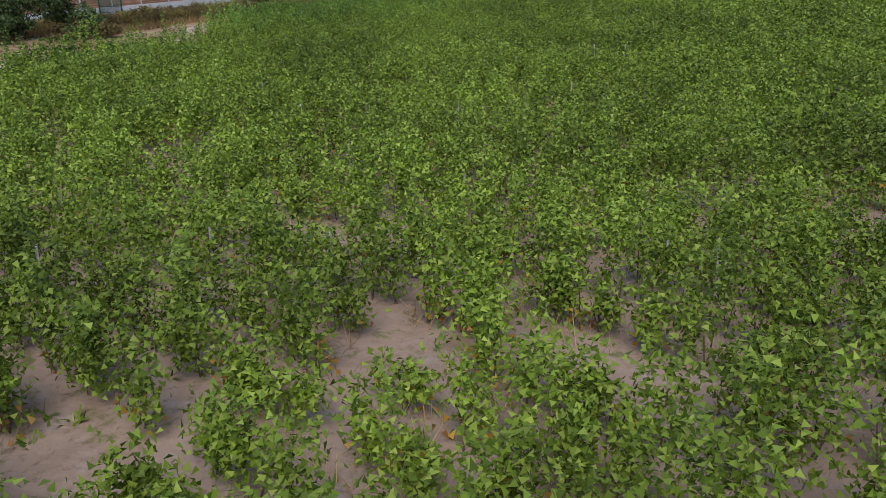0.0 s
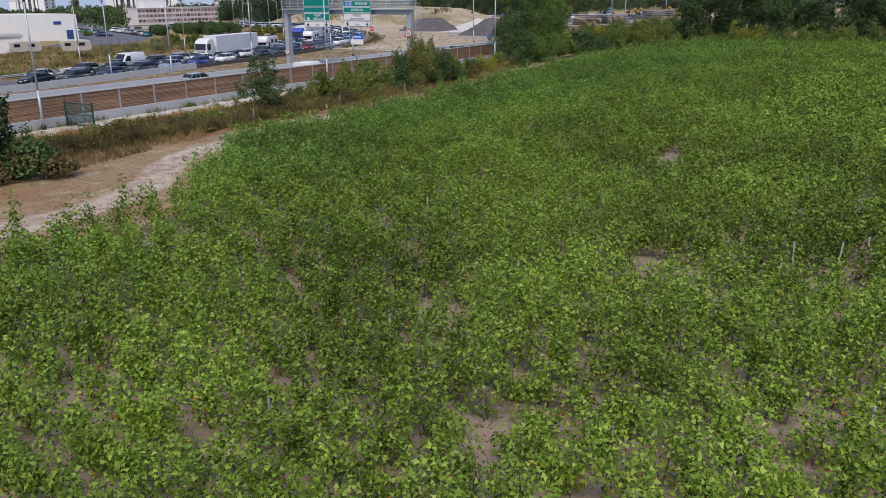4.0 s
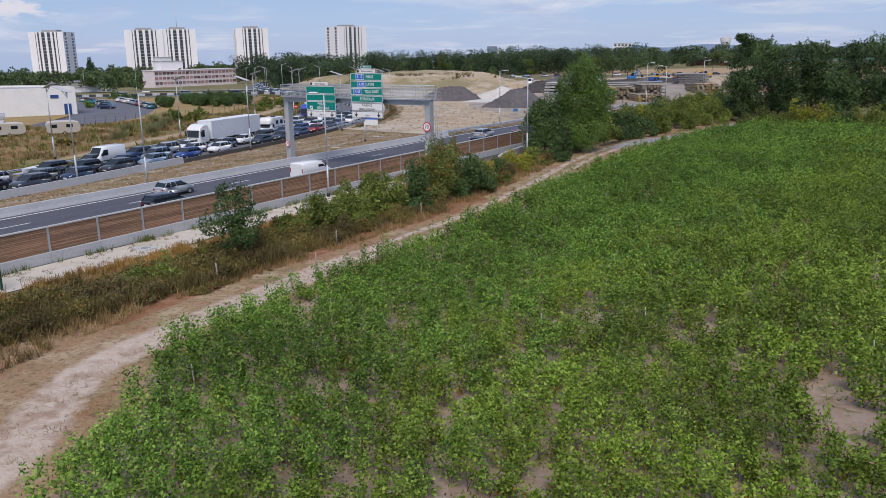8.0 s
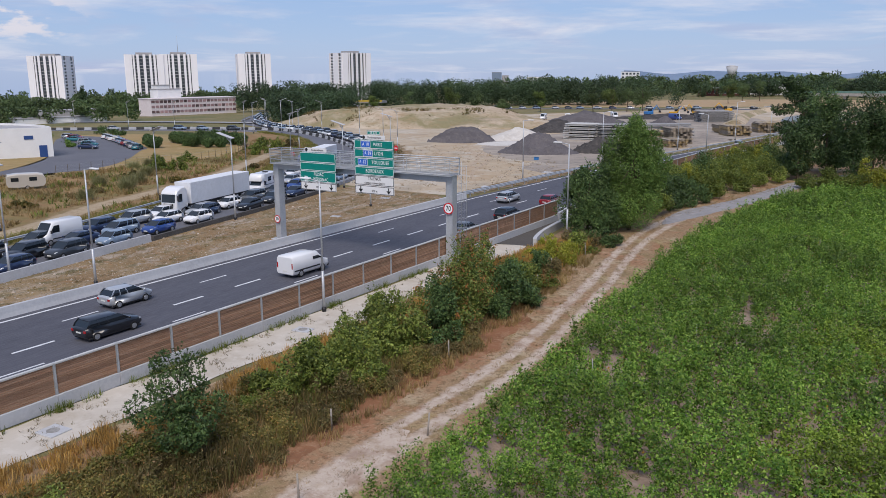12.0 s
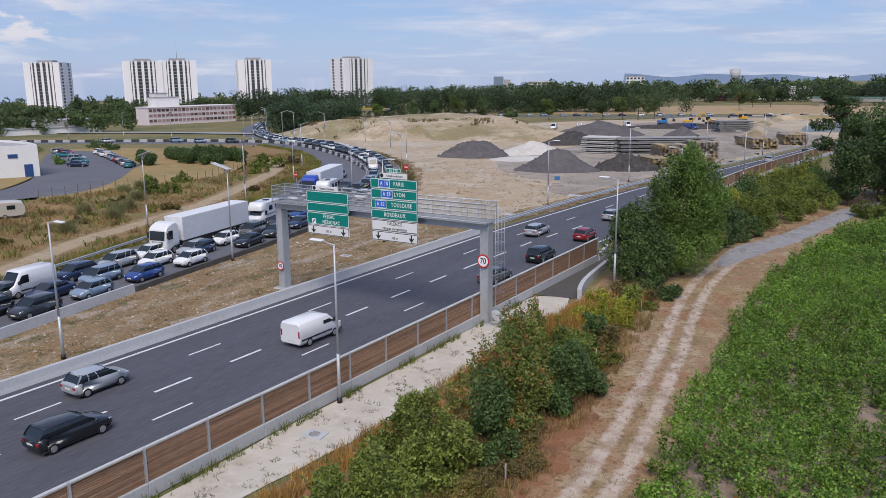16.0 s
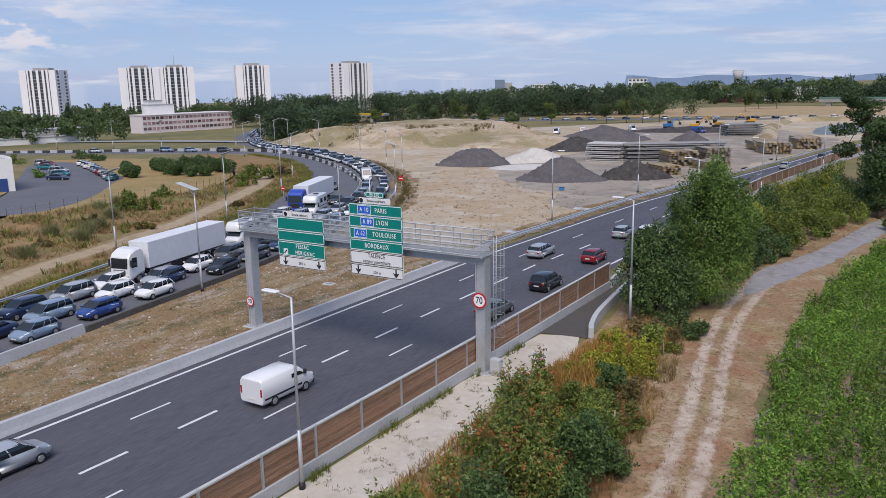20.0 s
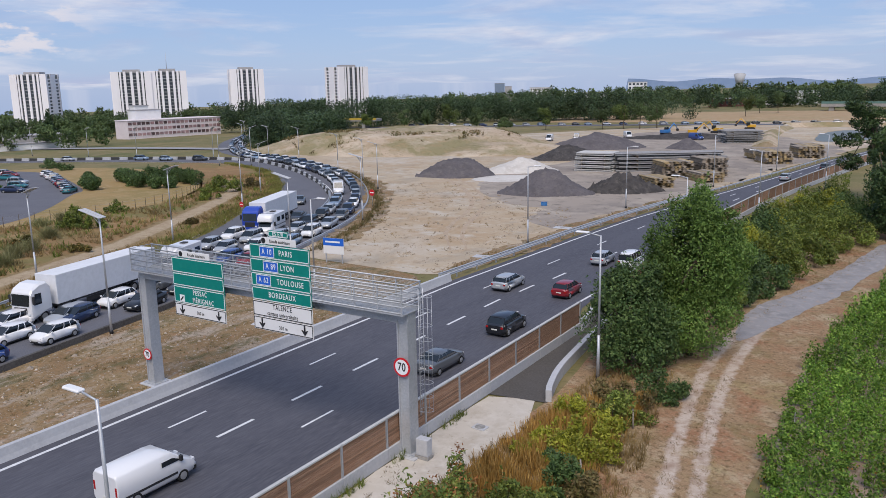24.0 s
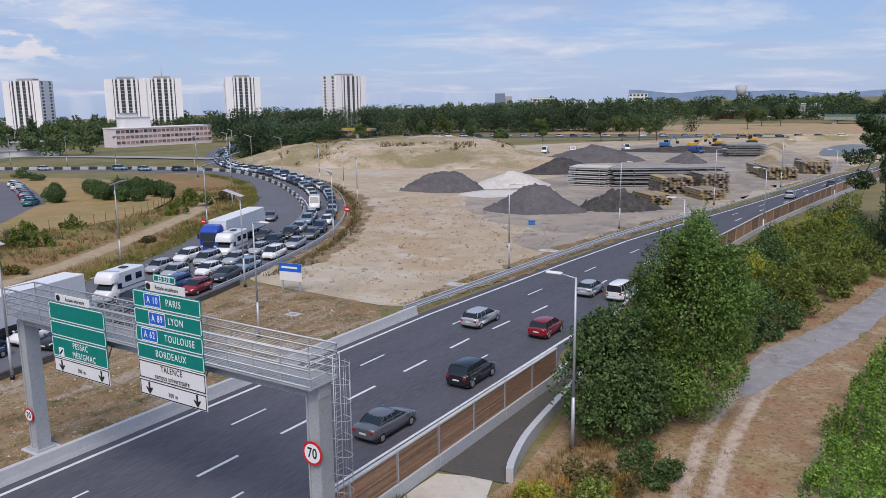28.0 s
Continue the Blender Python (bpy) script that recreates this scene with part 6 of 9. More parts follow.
tufts("ramp_grass", rp[q, 0] - np.abs(r.normal(1.6, 1.1, 5200)) - 0.7, rp[q, 1] + np.abs(r.normal(0, 0.8, 5200)), 0.5, 6, L_GOLDGREEN, "yellow-green long grass beside the slip road", 0.22, 0.035, 92)
x, y = scatter(7000, MEADOW, 34, 9, 0.35)
q = off_track(x, y); x, y = x[q], y[q]
tufts("meadow_herbs", x, y, 0.7, 6, L_BUSH, "green herbs in the waste meadow", 0.3, 0.07, 6)
MED = [(-17.4, -100), (-17.4, 46), (-38, 46), (-33.5, 20), (-30, 2), (-26, -22), (-12, -95)]
x, y = scatter(9000, MED, 35, 4, -0.1)
tufts("median_weeds", x, y, 0.16, 6, L_DRY, "dry weeds on the median", 0.14, 0.03, 7)
x, y = scatter(5000, MED, 63, 3, 0.4)
tufts("median_herbs", x, y, 0.16, 6, L_BROWN, "olive and brown low herbs on the median", 0.14, 0.035, 15)
ex, ey = np.array(even(SITE_EDGE, 700)).T
q = np.random.default_rng(64)
tufts("site_weeds", ex + 1.2 + np.abs(q.normal(0, 1.0, 700)), ey - 0.5 + q.normal(0, 0.5, 700), 0.5, 8, L_BROWN, "brown and green weeds along the queue barrier", 0.25, 0.04, 16)
x, y = scatter(900, [(-19.6, 48), (-17.4, 48), (-13.6, 96), (-6, 140), (-8.5, 140), (-16.2, 96)], 65, 5, 0.0)
tufts("rail_weeds", x, y, 0.45, 8, L_DRY, "dry weeds along the guard rail", 0.25, 0.04, 17)
x, y = scatter(1500, [(3.1, -50), (3.1, 12), (6.4, 9), (7.2, -10), (7, -50)], 36, 3, 0.2)
tufts("gravel_weeds", x, y, 0.13, 8, L_BROWN, "sparse brown weeds in the gravel", 0.12, 0.025, 8)
x, y = scatter(700, [(2.95, -60), (2.95, 20), (3.4, 20), (3.4, -60)], 39, 4, 0.1)
tufts("wall_weeds", x, y, 0.45, 6, L_BUSH, "weeds along the foot of the fence", 0.12, 0.02, 10)
for k, (x, y, w, h, m) in enumerate(((-66, 36, 2.6, 1.7, L_OLIVE), (-84, 46, 3.0, 2.0, L_BUSH), (-92, 60, 3.2, 2.4, L_BUSH), (-70, 58, 2.2, 1.2, L_BROWN), (-89, 78, 3.2, 2.4, L_BUSH), (-92.5, 88, 4, 3.0, L_BUSH), (-94, 94, 3, 2.4, L_BROWN), (-68, 22, 2.4, 1.2, L_BROWN), (-64, 8, 2.4, 1.2, L_OLIVE), (-85, 47.7, 3.0, 2.6, L_BUSH), (-80.6, 48.4, 2.6, 2.8, L_BUSH), (-76, 34.5, 2.8, 1.6, L_OLIVE), (-92.6, 53.4, 3.0, 2.4, L_BUSH), (-186, 88, 6, 3.4, L_BUSH), (-171, 101, 5, 2.6, L_DARK), (-182, 104, 5, 2.8, L_DARK), (-145, 68, 2.4, 2.6, L_POPLAR), (-100, 91, 4, 2.8, L_BUSH), (-97, 86, 3.2, 2.4, L_BUSH))):
    bush(x, y, w, h, m, 1500, 0.26, "rough shrub in the dry meadow")
for k, (x, y, h) in enumerate(((-135.5, 84.6, 2.8), (-131, 82, 2.9), (-126, 78, 3.4), (-123, 77, 3.2), (-131.5, 90.2, 3.4), (-128, 89, 3.6), (-122, 86, 3.8), (-118, 84.6, 3.8), (-121.6, 90, 3.6), (-113.2, 85, 3.4), (-110.5, 86.5, 3.0), (-121.4, 95, 3.6), (-117.4, 94.6, 3.6), (-113.6, 94, 3.6), (-110.4, 93.4, 3.4), (-118.4, 91, 3.8))):
    plant("round_shrub", x, y, [(0, 0, h * 0.46, h * 0.5, h * 0.5, h * 0.46)], 3200, 0.22, L_DARK, "round clipped dark green shrub on the lawn", "bush", None, 0, 1400 + k, "round shrubs on the lawn", clipped=True)
# rubble on the median
r = np.random.default_rng(77)
x, y = scatter(5200, [(-17.3, -60), (-17, 44), (-36, 44), (-33.5, 20), (-30, 2), (-22, -55)], 37)
k = len(x)
s = r.gamma(1.6, 0.028, k) + 0.02
oc = np.array([(1, 0, 0), (0, 1, 0), (-1, 0, 0), (0, -1, 0), (0, 0, 0.8), (0, 0, -0.5)])
of = np.array([(0, 1, 4), (1, 2, 4), (2, 3, 4), (3, 0, 4), (1, 0, 5), (2, 1, 5), (3, 2, 5), (0, 3, 5)])
v = (oc[None] * s[:, None, None] * r.uniform(0.6, 1.3, (k, 6, 1)) + np.column_stack([x, y, 0.02 + 0 * x])[:, None]).reshape(-1, 3)
f = (of[None] + 6 * np.arange(k)[:, None, None]).reshape(-1, 3)
obj("rubble", mesh_np("rubble", v, f, mat("pale_stone", (0.36, 0.30, 0.235), (0.27, 0.21, 0.15), (0.42, 0.37, 0.31), 0.8, 6, 0.9, island=0.25)), None, "scattered pale stones on the median", "stones", "", "stuff")


def stones(name, x, y, s, material, label, seed):
    r = np.random.default_rng(seed)
    k = len(x)
    v = (oc[None] * s[:, None, None] * r.uniform(0.6, 1.3, (k, 6, 1)) + np.column_stack([x, y, 0.02 + 0 * x])[:, None]).reshape(-1, 3)
    return obj(name, mesh_np(name, v, (of[None] + 6 * np.arange(k)[:, None, None]).reshape(-1, 3), material), None, label, "stones", "", "stuff")


NEAR_SITE = [(-17.5, 48), (-39.5, 50), (-51, 79), (-78, 110), (-60, 118), (-40, 104), (-24, 96), (-16, 80)]
x, y = scatter(9000, NEAR_SITE, 71, 7, 0.1)
stones("site_stones", x, y, np.random.default_rng(72).gamma(1.6, 0.04, len(x)) + 0.03, mat("site_stone", (0.27, 0.215, 0.15), (0.18, 0.14, 0.095), (0.40, 0.35, 0.28), 0.8, 6, 0.9, island=0.35), "scattered stones and clods on the sand", 73)
x, y = scatter(2200, NEAR_SITE, 74, 6, 0.5)
tufts("site_tufts", x, y, 0.22, 6, L_DRY, "dry low tufts on the sandy ground", 0.2, 0.05, 75)
x, y = scatter(26000, [(82, -108), (90, -92), (60, -40), (40, 10), (30, 40), (21, 36), (22, 0), (24, -30), (27, -50), (34, -66), (58, -104)], 67, 3.5, 0.25)
tufts("field_weeds", x, y, 0.16, 4, L_VINE, "low green weeds between the vines", 0.16, 0.06, 19)


q = (near < 50) & (bare > 0.42)
sx, sy = px[q].repeat(4), py[q].repeat(4)
r = np.random.default_rng(81)
tufts("field_straw", sx + r.normal(0, 0.6, len(sx)), sy + r.normal(0, 0.5, len(sx)), 0.42, 7, L_STRAW, "pale straw between the thin vines", 0.22, 0.012, 82)


# ---- distant trees ----
def far_wood(name, line, depth, h0, h1, n, leaves, size, material, label, seed):
    r = np.random.default_rng(seed)
    p = resample(line, 2.0)
    i = r.integers(0, len(p), n)
    x, y = p[i, 0] + r.normal(0, depth, n), p[i, 1] + r.normal(0, depth, n)
    h = r.uniform(h0, h1, n)
    g = gz(x, y)
    k = 7
    lx, ly = x[:, None] + r.normal(0, 1, (n, k)) * 0.16 * h[:, None], y[:, None] + r.normal(0, 1, (n, k)) * 0.16 * h[:, None]
    lz = g[:, None] + h[:, None] * r.uniform(0.13, 0.85, (n, k))
    rr = h[:, None] * r.uniform(0.15, 0.25, (n, k))
    L = np.stack([lx, ly, lz, rr, rr, rr * 0.85], 2).reshape(-1, 6)
    c, face = cloud_points(r, leaves, L)
    v, f = leaves_np(r, c, size, 0.25, out=face)
    return obj(name, mesh_np(name, v, f, material), None, label, "woods", "", "stuff")


# pine greens lightened and blued: distance haze is mixed into the leaf colour
L_PINE = leaf_mat("haze_tinted_pine_crowns", (0.032, 0.056, 0.025), (0.042, 0.070, 0.030), (0.054, 0.084, 0.036), None, 0.9, 0.08, 0.03)
L_FARM = leaf_mat("far_broadleaf_crowns", (0.056, 0.088, 0.031), (0.072, 0.108, 0.037), (0.090, 0.125, 0.045), None, 0.9, 0.1, 0.03)
L_YOUNG = leaf_mat("young_tree_leaves", (0.072, 0.105, 0.028), (0.10, 0.14, 0.034), (0.135, 0.17, 0.045), None, 0.9, 0.2, 0.05)
far_wood("pine_wood", [(-318, 300), (-285, 325), (-262, 372), (-225, 415), (-180, 430), (-120, 440)], 9, 14, 19, 230, 95000, 0.75, L_PINE, "long dark belt of pine wood", 41)
far_wood("wood_west", [(-520, 190), (-470, 260), (-440, 330), (-400, 390), (-360, 420)], 14, 9, 14, 170, 95000, 0.85, L_FARM, "green wood round the tower blocks", 42)
far_wood("wood_towers", [(-430, 200), (-400, 250), (-372, 300)], 10, 8, 13, 60, 42000, 0.8, L_FARM, "trees behind the low pink building", 43)
far_wood("wood_north", [(-150, 640), (-60, 660), (20, 620), (80, 540), (120, 450)], 16, 11, 17, 150, 50000, 1.0, L_PINE, "dark wood beyond the site", 44)
far_wood("wood_north_green", [(-170, 660), (-60, 690), (40, 640), (110, 540)], 18, 10, 16, 110, 36000, 1.0, L_FARM, "lighter green trees in the wood beyond the site", 50)
far_wood("wood_far", [(-420, 700), (-300, 760), (-150, 900), (0, 900)], 22, 14, 22, 170, 30000, 2.0, L_FARM, "far hazy belt of trees", 45)
far_wood("wood_dark_corner", [(-192, 208), (-205, 236), (-222, 262), (-245, 292)], 6, 10, 14, 40, 16000, 0.7, L_PINE, "dark pines beside the queueing road", 46)
far_wood("wood_left", [(-330, 120), (-300, 160), (-286, 190)], 7, 6, 11, 34, 9000, 0.8, L_FARM, "trees by the far road", 47)
r0 = np.random.default_rng(51)
for k, (x, y, h) in enumerate(((-227, 305, 10), (-215, 322, 11), (-198, 318, 12), (-187, 322, 13), (-162, 306, 12), (-143, 296, 9), (-133, 320, 11), (-240, 300, 9), (-108, 328, 13), (-99, 330, 15), (-92, 332, 15), (-86, 338, 14), (-75, 470, 13), (-77, 520, 14), (-66, 520, 14))):
    lm = [(r0.normal(0, h * 0.11), r0.normal(0, h * 0.11), h * r0.uniform(0.35, 0.85), h * 0.17, h * 0.17, h * 0.15) for _ in range(7)]
    plant("young_tree", x, y, lm, 3000, 0.42, L_FARM if k % 3 else L_YOUNG, "slim green roadside tree beyond the site", "tree", (h * 0.8, h * 0.016), 3, 1200 + k, "trees beyond the site")
plant("conifer_tree", -300, 178, [(0, 0, z, 4.2 - z * 0.22, 4.2 - z * 0.22, 1.6) for z in (3, 5, 7, 9, 11, 13, 15)], 2600, 0.7, L_PINE, "dark pointed conifer by the far road", "tree", (15, 0.3), 2, 1300)
far_wood("wood_behind_towers", [(-820, 260), (-700, 430), (-600, 560), (-520, 680), (-400, 820)], 20, 13, 19, 200, 26000, 1.9, L_FARM, "far green wood behind the tower blocks", 48)
far_wood("pines_at_bend", [(-183, 186), (-198, 203), (-213, 221), (-232, 246)], 3.5, 11, 15, 26, 26000, 0.6, L_PINE, "dark pines right beside the queue at its bend", 49)

# ---- vehicles ----
def paint(name, c, metal=0.0):
    m = flat(name, c, 0.28, metal, 0.5)
    b = m.node_tree.nodes["Principled BSDF"]
    b.inputs["Coat Weight"].default_value, b.inputs["Coat Roughness"].default_value = 0.6, 0.08
    return m


PAINTS = {"white": paint("white_car_paint", (0.72, 0.72, 0.72)), "silver": paint("silver_car_paint", (0.42, 0.44, 0.46), 0.3), "grey": paint("grey_car_paint", (0.13, 0.14, 0.15), 0.3),
          "dark grey": paint("dark_grey_car_paint", (0.045, 0.05, 0.058), 0.2), "black": paint("black_car_paint", (0.012, 0.013, 0.016)), "navy": paint("navy_car_paint", (0.015, 0.028, 0.075)),
          "blue": paint("blue_car_paint", (0.02, 0.055, 0.22)), "pale blue": paint("pale_blue_car_paint", (0.22, 0.29, 0.38), 0.2), "red": paint("red_car_paint", (0.22, 0.012, 0.018)), "teal": paint("teal_car_paint", (0.02, 0.15, 0.18)), "truck blue": paint("truck_blue_paint", (0.012, 0.05, 0.36)), "beige": paint("beige_paint", (0.46, 0.42, 0.36))}
M_GLASS = flat("dark_car_glass", (0.015, 0.02, 0.024), 0.08, 0.0, 0.6)
M_TYRE = mat("tyre_rubber", (0.016, 0.016, 0.017), (0.012, 0.012, 0.012), (0.022, 0.022, 0.022), 3, 20, 0.9)
M_RIM = flat("alloy_rim", (0.42, 0.43, 0.44), 0.35, 0.6)
M_TRIM = flat("black_trim", (0.02, 0.02, 0.022), 0.6)
M_HEAD = flat("headlight_glass", (0.62, 0.64, 0.66), 0.12, 0.0, 0.7)
M_TAIL = flat("tail_light_red", (0.35, 0.012, 0.012), 0.25)
M_PLATE = flat("number_plate", (0.65, 0.65, 0.6), 0.5)
M_TARP = mat("trailer_skin", (0.70, 0.71, 0.73), (0.64, 0.65, 0.67), (0.60, 0.61, 0.62), 0.3, 2.5, 0.6, local=True)

SHAPES = {  # length, width, height, belt, bonnet height, windscreen foot, roof front, roof rear, rear glass foot, boot height
    "hatchback": (4.05, 1.74, 1.50, 0.96, 0.92, 1.26, 0.38, -1.42, -1.86, 0.98),
    "saloon": (4.6, 1.8, 1.46, 0.95, 0.88, 1.22, 0.28, -1.05, -1.75, 1.02),
    "estate": (4.55, 1.8, 1.50, 0.96, 0.90, 1.28, 0.40, -1.75, -2.12, 0.98),
    "people_carrier": (4.4, 1.84, 1.66, 1.02, 0.98, 1.55, 0.62, -1.70, -2.02, 1.04),
    "suv": (4.45, 1.86, 1.66, 1.04, 1.02, 1.22, 0.42, -1.65, -2.04, 1.06),
    "small_van": (4.3, 1.82, 1.84, 1.06, 1.02, 1.42, 0.72, -2.05, -2.12, 1.08),
}
WHEEL_ME = {}


def wheel(parent, x, y, r, w, rim=True):
    k = (round(r, 2), round(w, 2))
    if k not in WHEEL_ME:
        bm = tube(B(), (0, -w / 2, 0), (0, w / 2, 0), r, n=18)
        es = [e for e in bm.edges if len(e.link_faces) == 2 and abs(e.link_faces[0].normal.dot(e.link_faces[1].normal)) < 0.3]
        bmesh.ops.bevel(bm, geom=es, offset=r * 0.1, segments=1, affect="EDGES")
        a = bpy.data.meshes.new("tyre"); bm.to_mesh(a); bm.free(); a.materials.append(M_TYRE)
        bm = tube(B(), (0, -w / 2 - 0.012, 0), (0, w / 2 + 0.012, 0), r * 0.62, n=14)
        tube(bm, (0, -w / 2 - 0.03, 0), (0, w / 2 + 0.03, 0), r * 0.2, n=8)
        b = bpy.data.meshes.new("rim"); bm.to_mesh(b); bm.free(); b.materials.append(M_RIM)
        WHEEL_ME[k] = (a, b)
    t = obj("wheel", WHEEL_ME[k][0], parent, at=pose(x, y, r))
    if rim:
        obj("rim", WHEEL_ME[k][1], t)


def loft(bm, rings, mi=0, smooth=True):
    vs = [[bm.verts.new(p) for p in r] for r in rings]
    for a, b in zip(vs, vs[1:]):
        for i in range(len(a) - 1):
            f = bm.faces.new((a[i], a[i + 1], b[i + 1], b[i])); f.smooth = smooth; f.material_index = mi
    for r in (vs[0], vs[-1]):
        f = bm.faces.new(r); f.material_index = mi
    bmesh.ops.recalc_face_normals(bm, faces=bm.faces)
    return bm


def build_car(shape, colour, far=False, extra=""):
    L, W, Hh, belt, bon, wf, rf, rr, rg, boot = SHAPES[shape]
    P = PAINTS[colour]
    t = thing({"small_van": "small_van", "suv": "suv"}.get(shape, "car"), Matrix.Identity(4), f"{colour} {shape.replace('_', ' ')} car {extra or 'queueing on the road'}", "car", "traffic")
    hl, hw = L / 2, W / 2
    st = [(-hl, 0.42, boot - 0.10, 0.86), (-hl + 0.10, 0.30, boot, 0.94), (-hl + 0.55, 0.24, boot, 1.0), (rg + 0.3, 0.22, max(boot, belt), 1.0), (0, 0.2, belt, 1.0), (wf, 0.2, belt - 0.02, 1.0), (hl - 0.75, 0.22, bon, 0.98), (hl - 0.22, 0.26, bon - 0.1, 0.9), (hl - 0.04, 0.32, bon - 0.24, 0.8), (hl, 0.40, bon - 0.34, 0.74)]
    rings = []
    for x, zl, zt, w in st:
        w *= hw
        half = [(w * 0.80, zl), (w * 0.97, zl + 0.12), (w, (zl + zt) / 2), (w * 0.97, zt - 0.08), (w * 0.88, zt), (w * 0.4, zt + 0.035)]
        rings.append([(x, y, z) for y, z in half] + [(x, -y, z) for y, z in reversed(half)])
    for r in rings:
        r.append(r[0])
    bm = B()
    vs = [[bm.verts.new(p) for p in r[:-1]] for r in rings]
    for a, b in zip(vs, vs[1:]):
        n = len(a)
        for i in range(n):
            f = bm.faces.new((a[i], a[(i + 1) % n], b[(i + 1) % n], b[i])); f.smooth = True
    bm.faces.new(vs[0]); bm.faces.new(vs[-1])
    bmesh.ops.recalc_face_normals(bm, faces=bm.faces)
    part("body", bm, P, t)
    bw, tw = hw * 0.90, hw * 0.70
    zb = belt - 0.03
    lo = [(wf, bw * 0.94), (rg, bw * 0.94)]
    bm = B()
    a = [bm.verts.new(p) for p in ((wf, bw * 0.9, zb), (rg, bw * 0.9, zb), (rg, -bw * 0.9, zb), (wf, -bw * 0.9, zb))]
    m = [bm.verts.new(p) for p in ((rf + (wf - rf) * 0.45, bw * 0.93, zb + (Hh - zb) * 0.5), (rr + (rg - rr) * 0.45, bw * 0.93, zb + (Hh - zb) * 0.5), (rr + (rg - rr) * 0.45, -bw * 0.93, zb + (Hh - zb) * 0.5), (rf + (wf - rf) * 0.45, -bw * 0.93, zb + (Hh - zb) * 0.5))]
    c = [bm.verts.new(p) for p in ((rf, tw, Hh - 0.05), (rr, tw, Hh - 0.06), (rr, -tw, Hh - 0.06), (rf, -tw, Hh - 0.05))]
    for u, v in ((a, m), (m, c)):
        for i in range(4):
            bm.faces.new((u[i], u[(i + 1) % 4], v[(i + 1) % 4], v[i]))
    bm.faces.new(c)
    bmesh.ops.recalc_face_normals(bm, faces=bm.faces)
    part("glazing", bm, M_GLASS, t, "dark tinted windows")
    bm = B()
    r1 = []
    for x, w, z in ((rr - 0.05, tw * 0.94, Hh - 0.09), (rr + 0.15, tw * 1.05, Hh - 0.02), ((rr + rf) / 2, tw * 1.08, Hh), (rf - 0.2, tw * 1.05, Hh - 0.02), (rf + 0.06, tw * 0.96, Hh - 0.08)):
        r1.append([(x, w, z - 0.06), (x, w * 0.8, z + 0.0), (x, 0, z + 0.015), (x, -w * 0.8, z), (x, -w, z - 0.06)])
    loft(bm, r1)
    part("roof", bm, P, t)
    for s in (1, -1) if not far else ():
        for (x0, x1, w) in ((wf, rf, 0.06), (rg, rr, 0.09), ((wf + rg) / 2 + 0.05, (rf + rr) / 2 + 0.05, 0.05), (rg * 0.72 + wf * 0.28, rr * 0.76 + rf * 0.24, 0.05)):
            bm = B()
            q = [(x0 - w, s * bw * 0.915, zb), (x0 + w, s * bw * 0.915, zb), (x1 + w * 0.7, s * tw * 1.02, Hh - 0.05), (x1 - w * 0.7, s * tw * 1.02, Hh - 0.05)]
            xm = lambda i, j: tuple((np.array(q[i]) + np.array(q[j])) / 2 + np.array((0, s * (bw * 0.94 - (bw * 0.915 + tw * 1.02) / 2), 0)))
            vv = [bm.verts.new(p) for p in (q[0], q[1], xm(1, 2), q[2], q[3], xm(0, 3))]
            bm.faces.new((vv[0], vv[1], vv[2], vv[5])); bm.faces.new((vv[5], vv[2], vv[3], vv[4]))
            part("pillar", bm, P, t)
    R = 0.31 if shape not in ("suv", "small_van") else 0.35
    for x in (hl - 0.82, -hl + 0.78):
        for s in (1, -1):
            wheel(t, x, s * (hw - 0.09), R, 0.21, not far)
    part("sill", box(B(), (-hl + 0.2, -hw * 0.93, 0.16), (hl - 0.2, hw * 0.93, 0.3), 0.03), M_TRIM, t)
    if not far:
        for s in (1, -1):
            m = pose(hl - 0.2, s * hw * 0.66, bon - 0.24, 0, 20, s * -28)
            part("headlight", box(B(), (-0.2, -0.15, -0.07), (0.12, 0.15, 0.07), 0.03, m), M_HEAD, t)
            part("tail_light", box(B(), (-hl - 0.015, s * hw * 0.74 - 0.12, boot - 0.3), (-hl + 0.1, s * hw * 0.74 + 0.12, boot - 0.12), 0.02), M_TAIL, t)
            part("wing_mirror", box(B(), (wf - 0.28, s * (hw + 0.09) - 0.09, belt), (wf - 0.12, s * (hw + 0.09) + 0.09, belt + 0.14), 0.03), P, t)
        part("number_plate", box(B(), (hl - 0.02, -0.26, 0.46), (hl + 0.012, 0.26, 0.57)), M_PLATE, t)
        part("number_plate", box(B(), (-hl - 0.012, -0.26, 0.62), (-hl + 0.03, 0.26, 0.73)), M_PLATE, t)
        part("grille", box(B(), (hl - 0.06, -0.42, 0.3), (hl + 0.006, 0.42, 0.44), 0.01), M_TRIM, t)
    return t


CACHE = {}
def put(key, maker, m):
    if key not in CACHE:
        t = maker()
        t.matrix_basis = m
        CACHE[key] = t
        return t
    return copy_thing(CACHE[key], m)


def car(shape, colour, x, y, heading, far=False, extra=""):
    """heading: degrees, direction of travel counter-clockwise from +x."""
    return put((shape, colour, far, extra), lambda: build_car(shape, colour, far, extra), pose(x, y, float(gz(x, y)), 0, 0, heading))


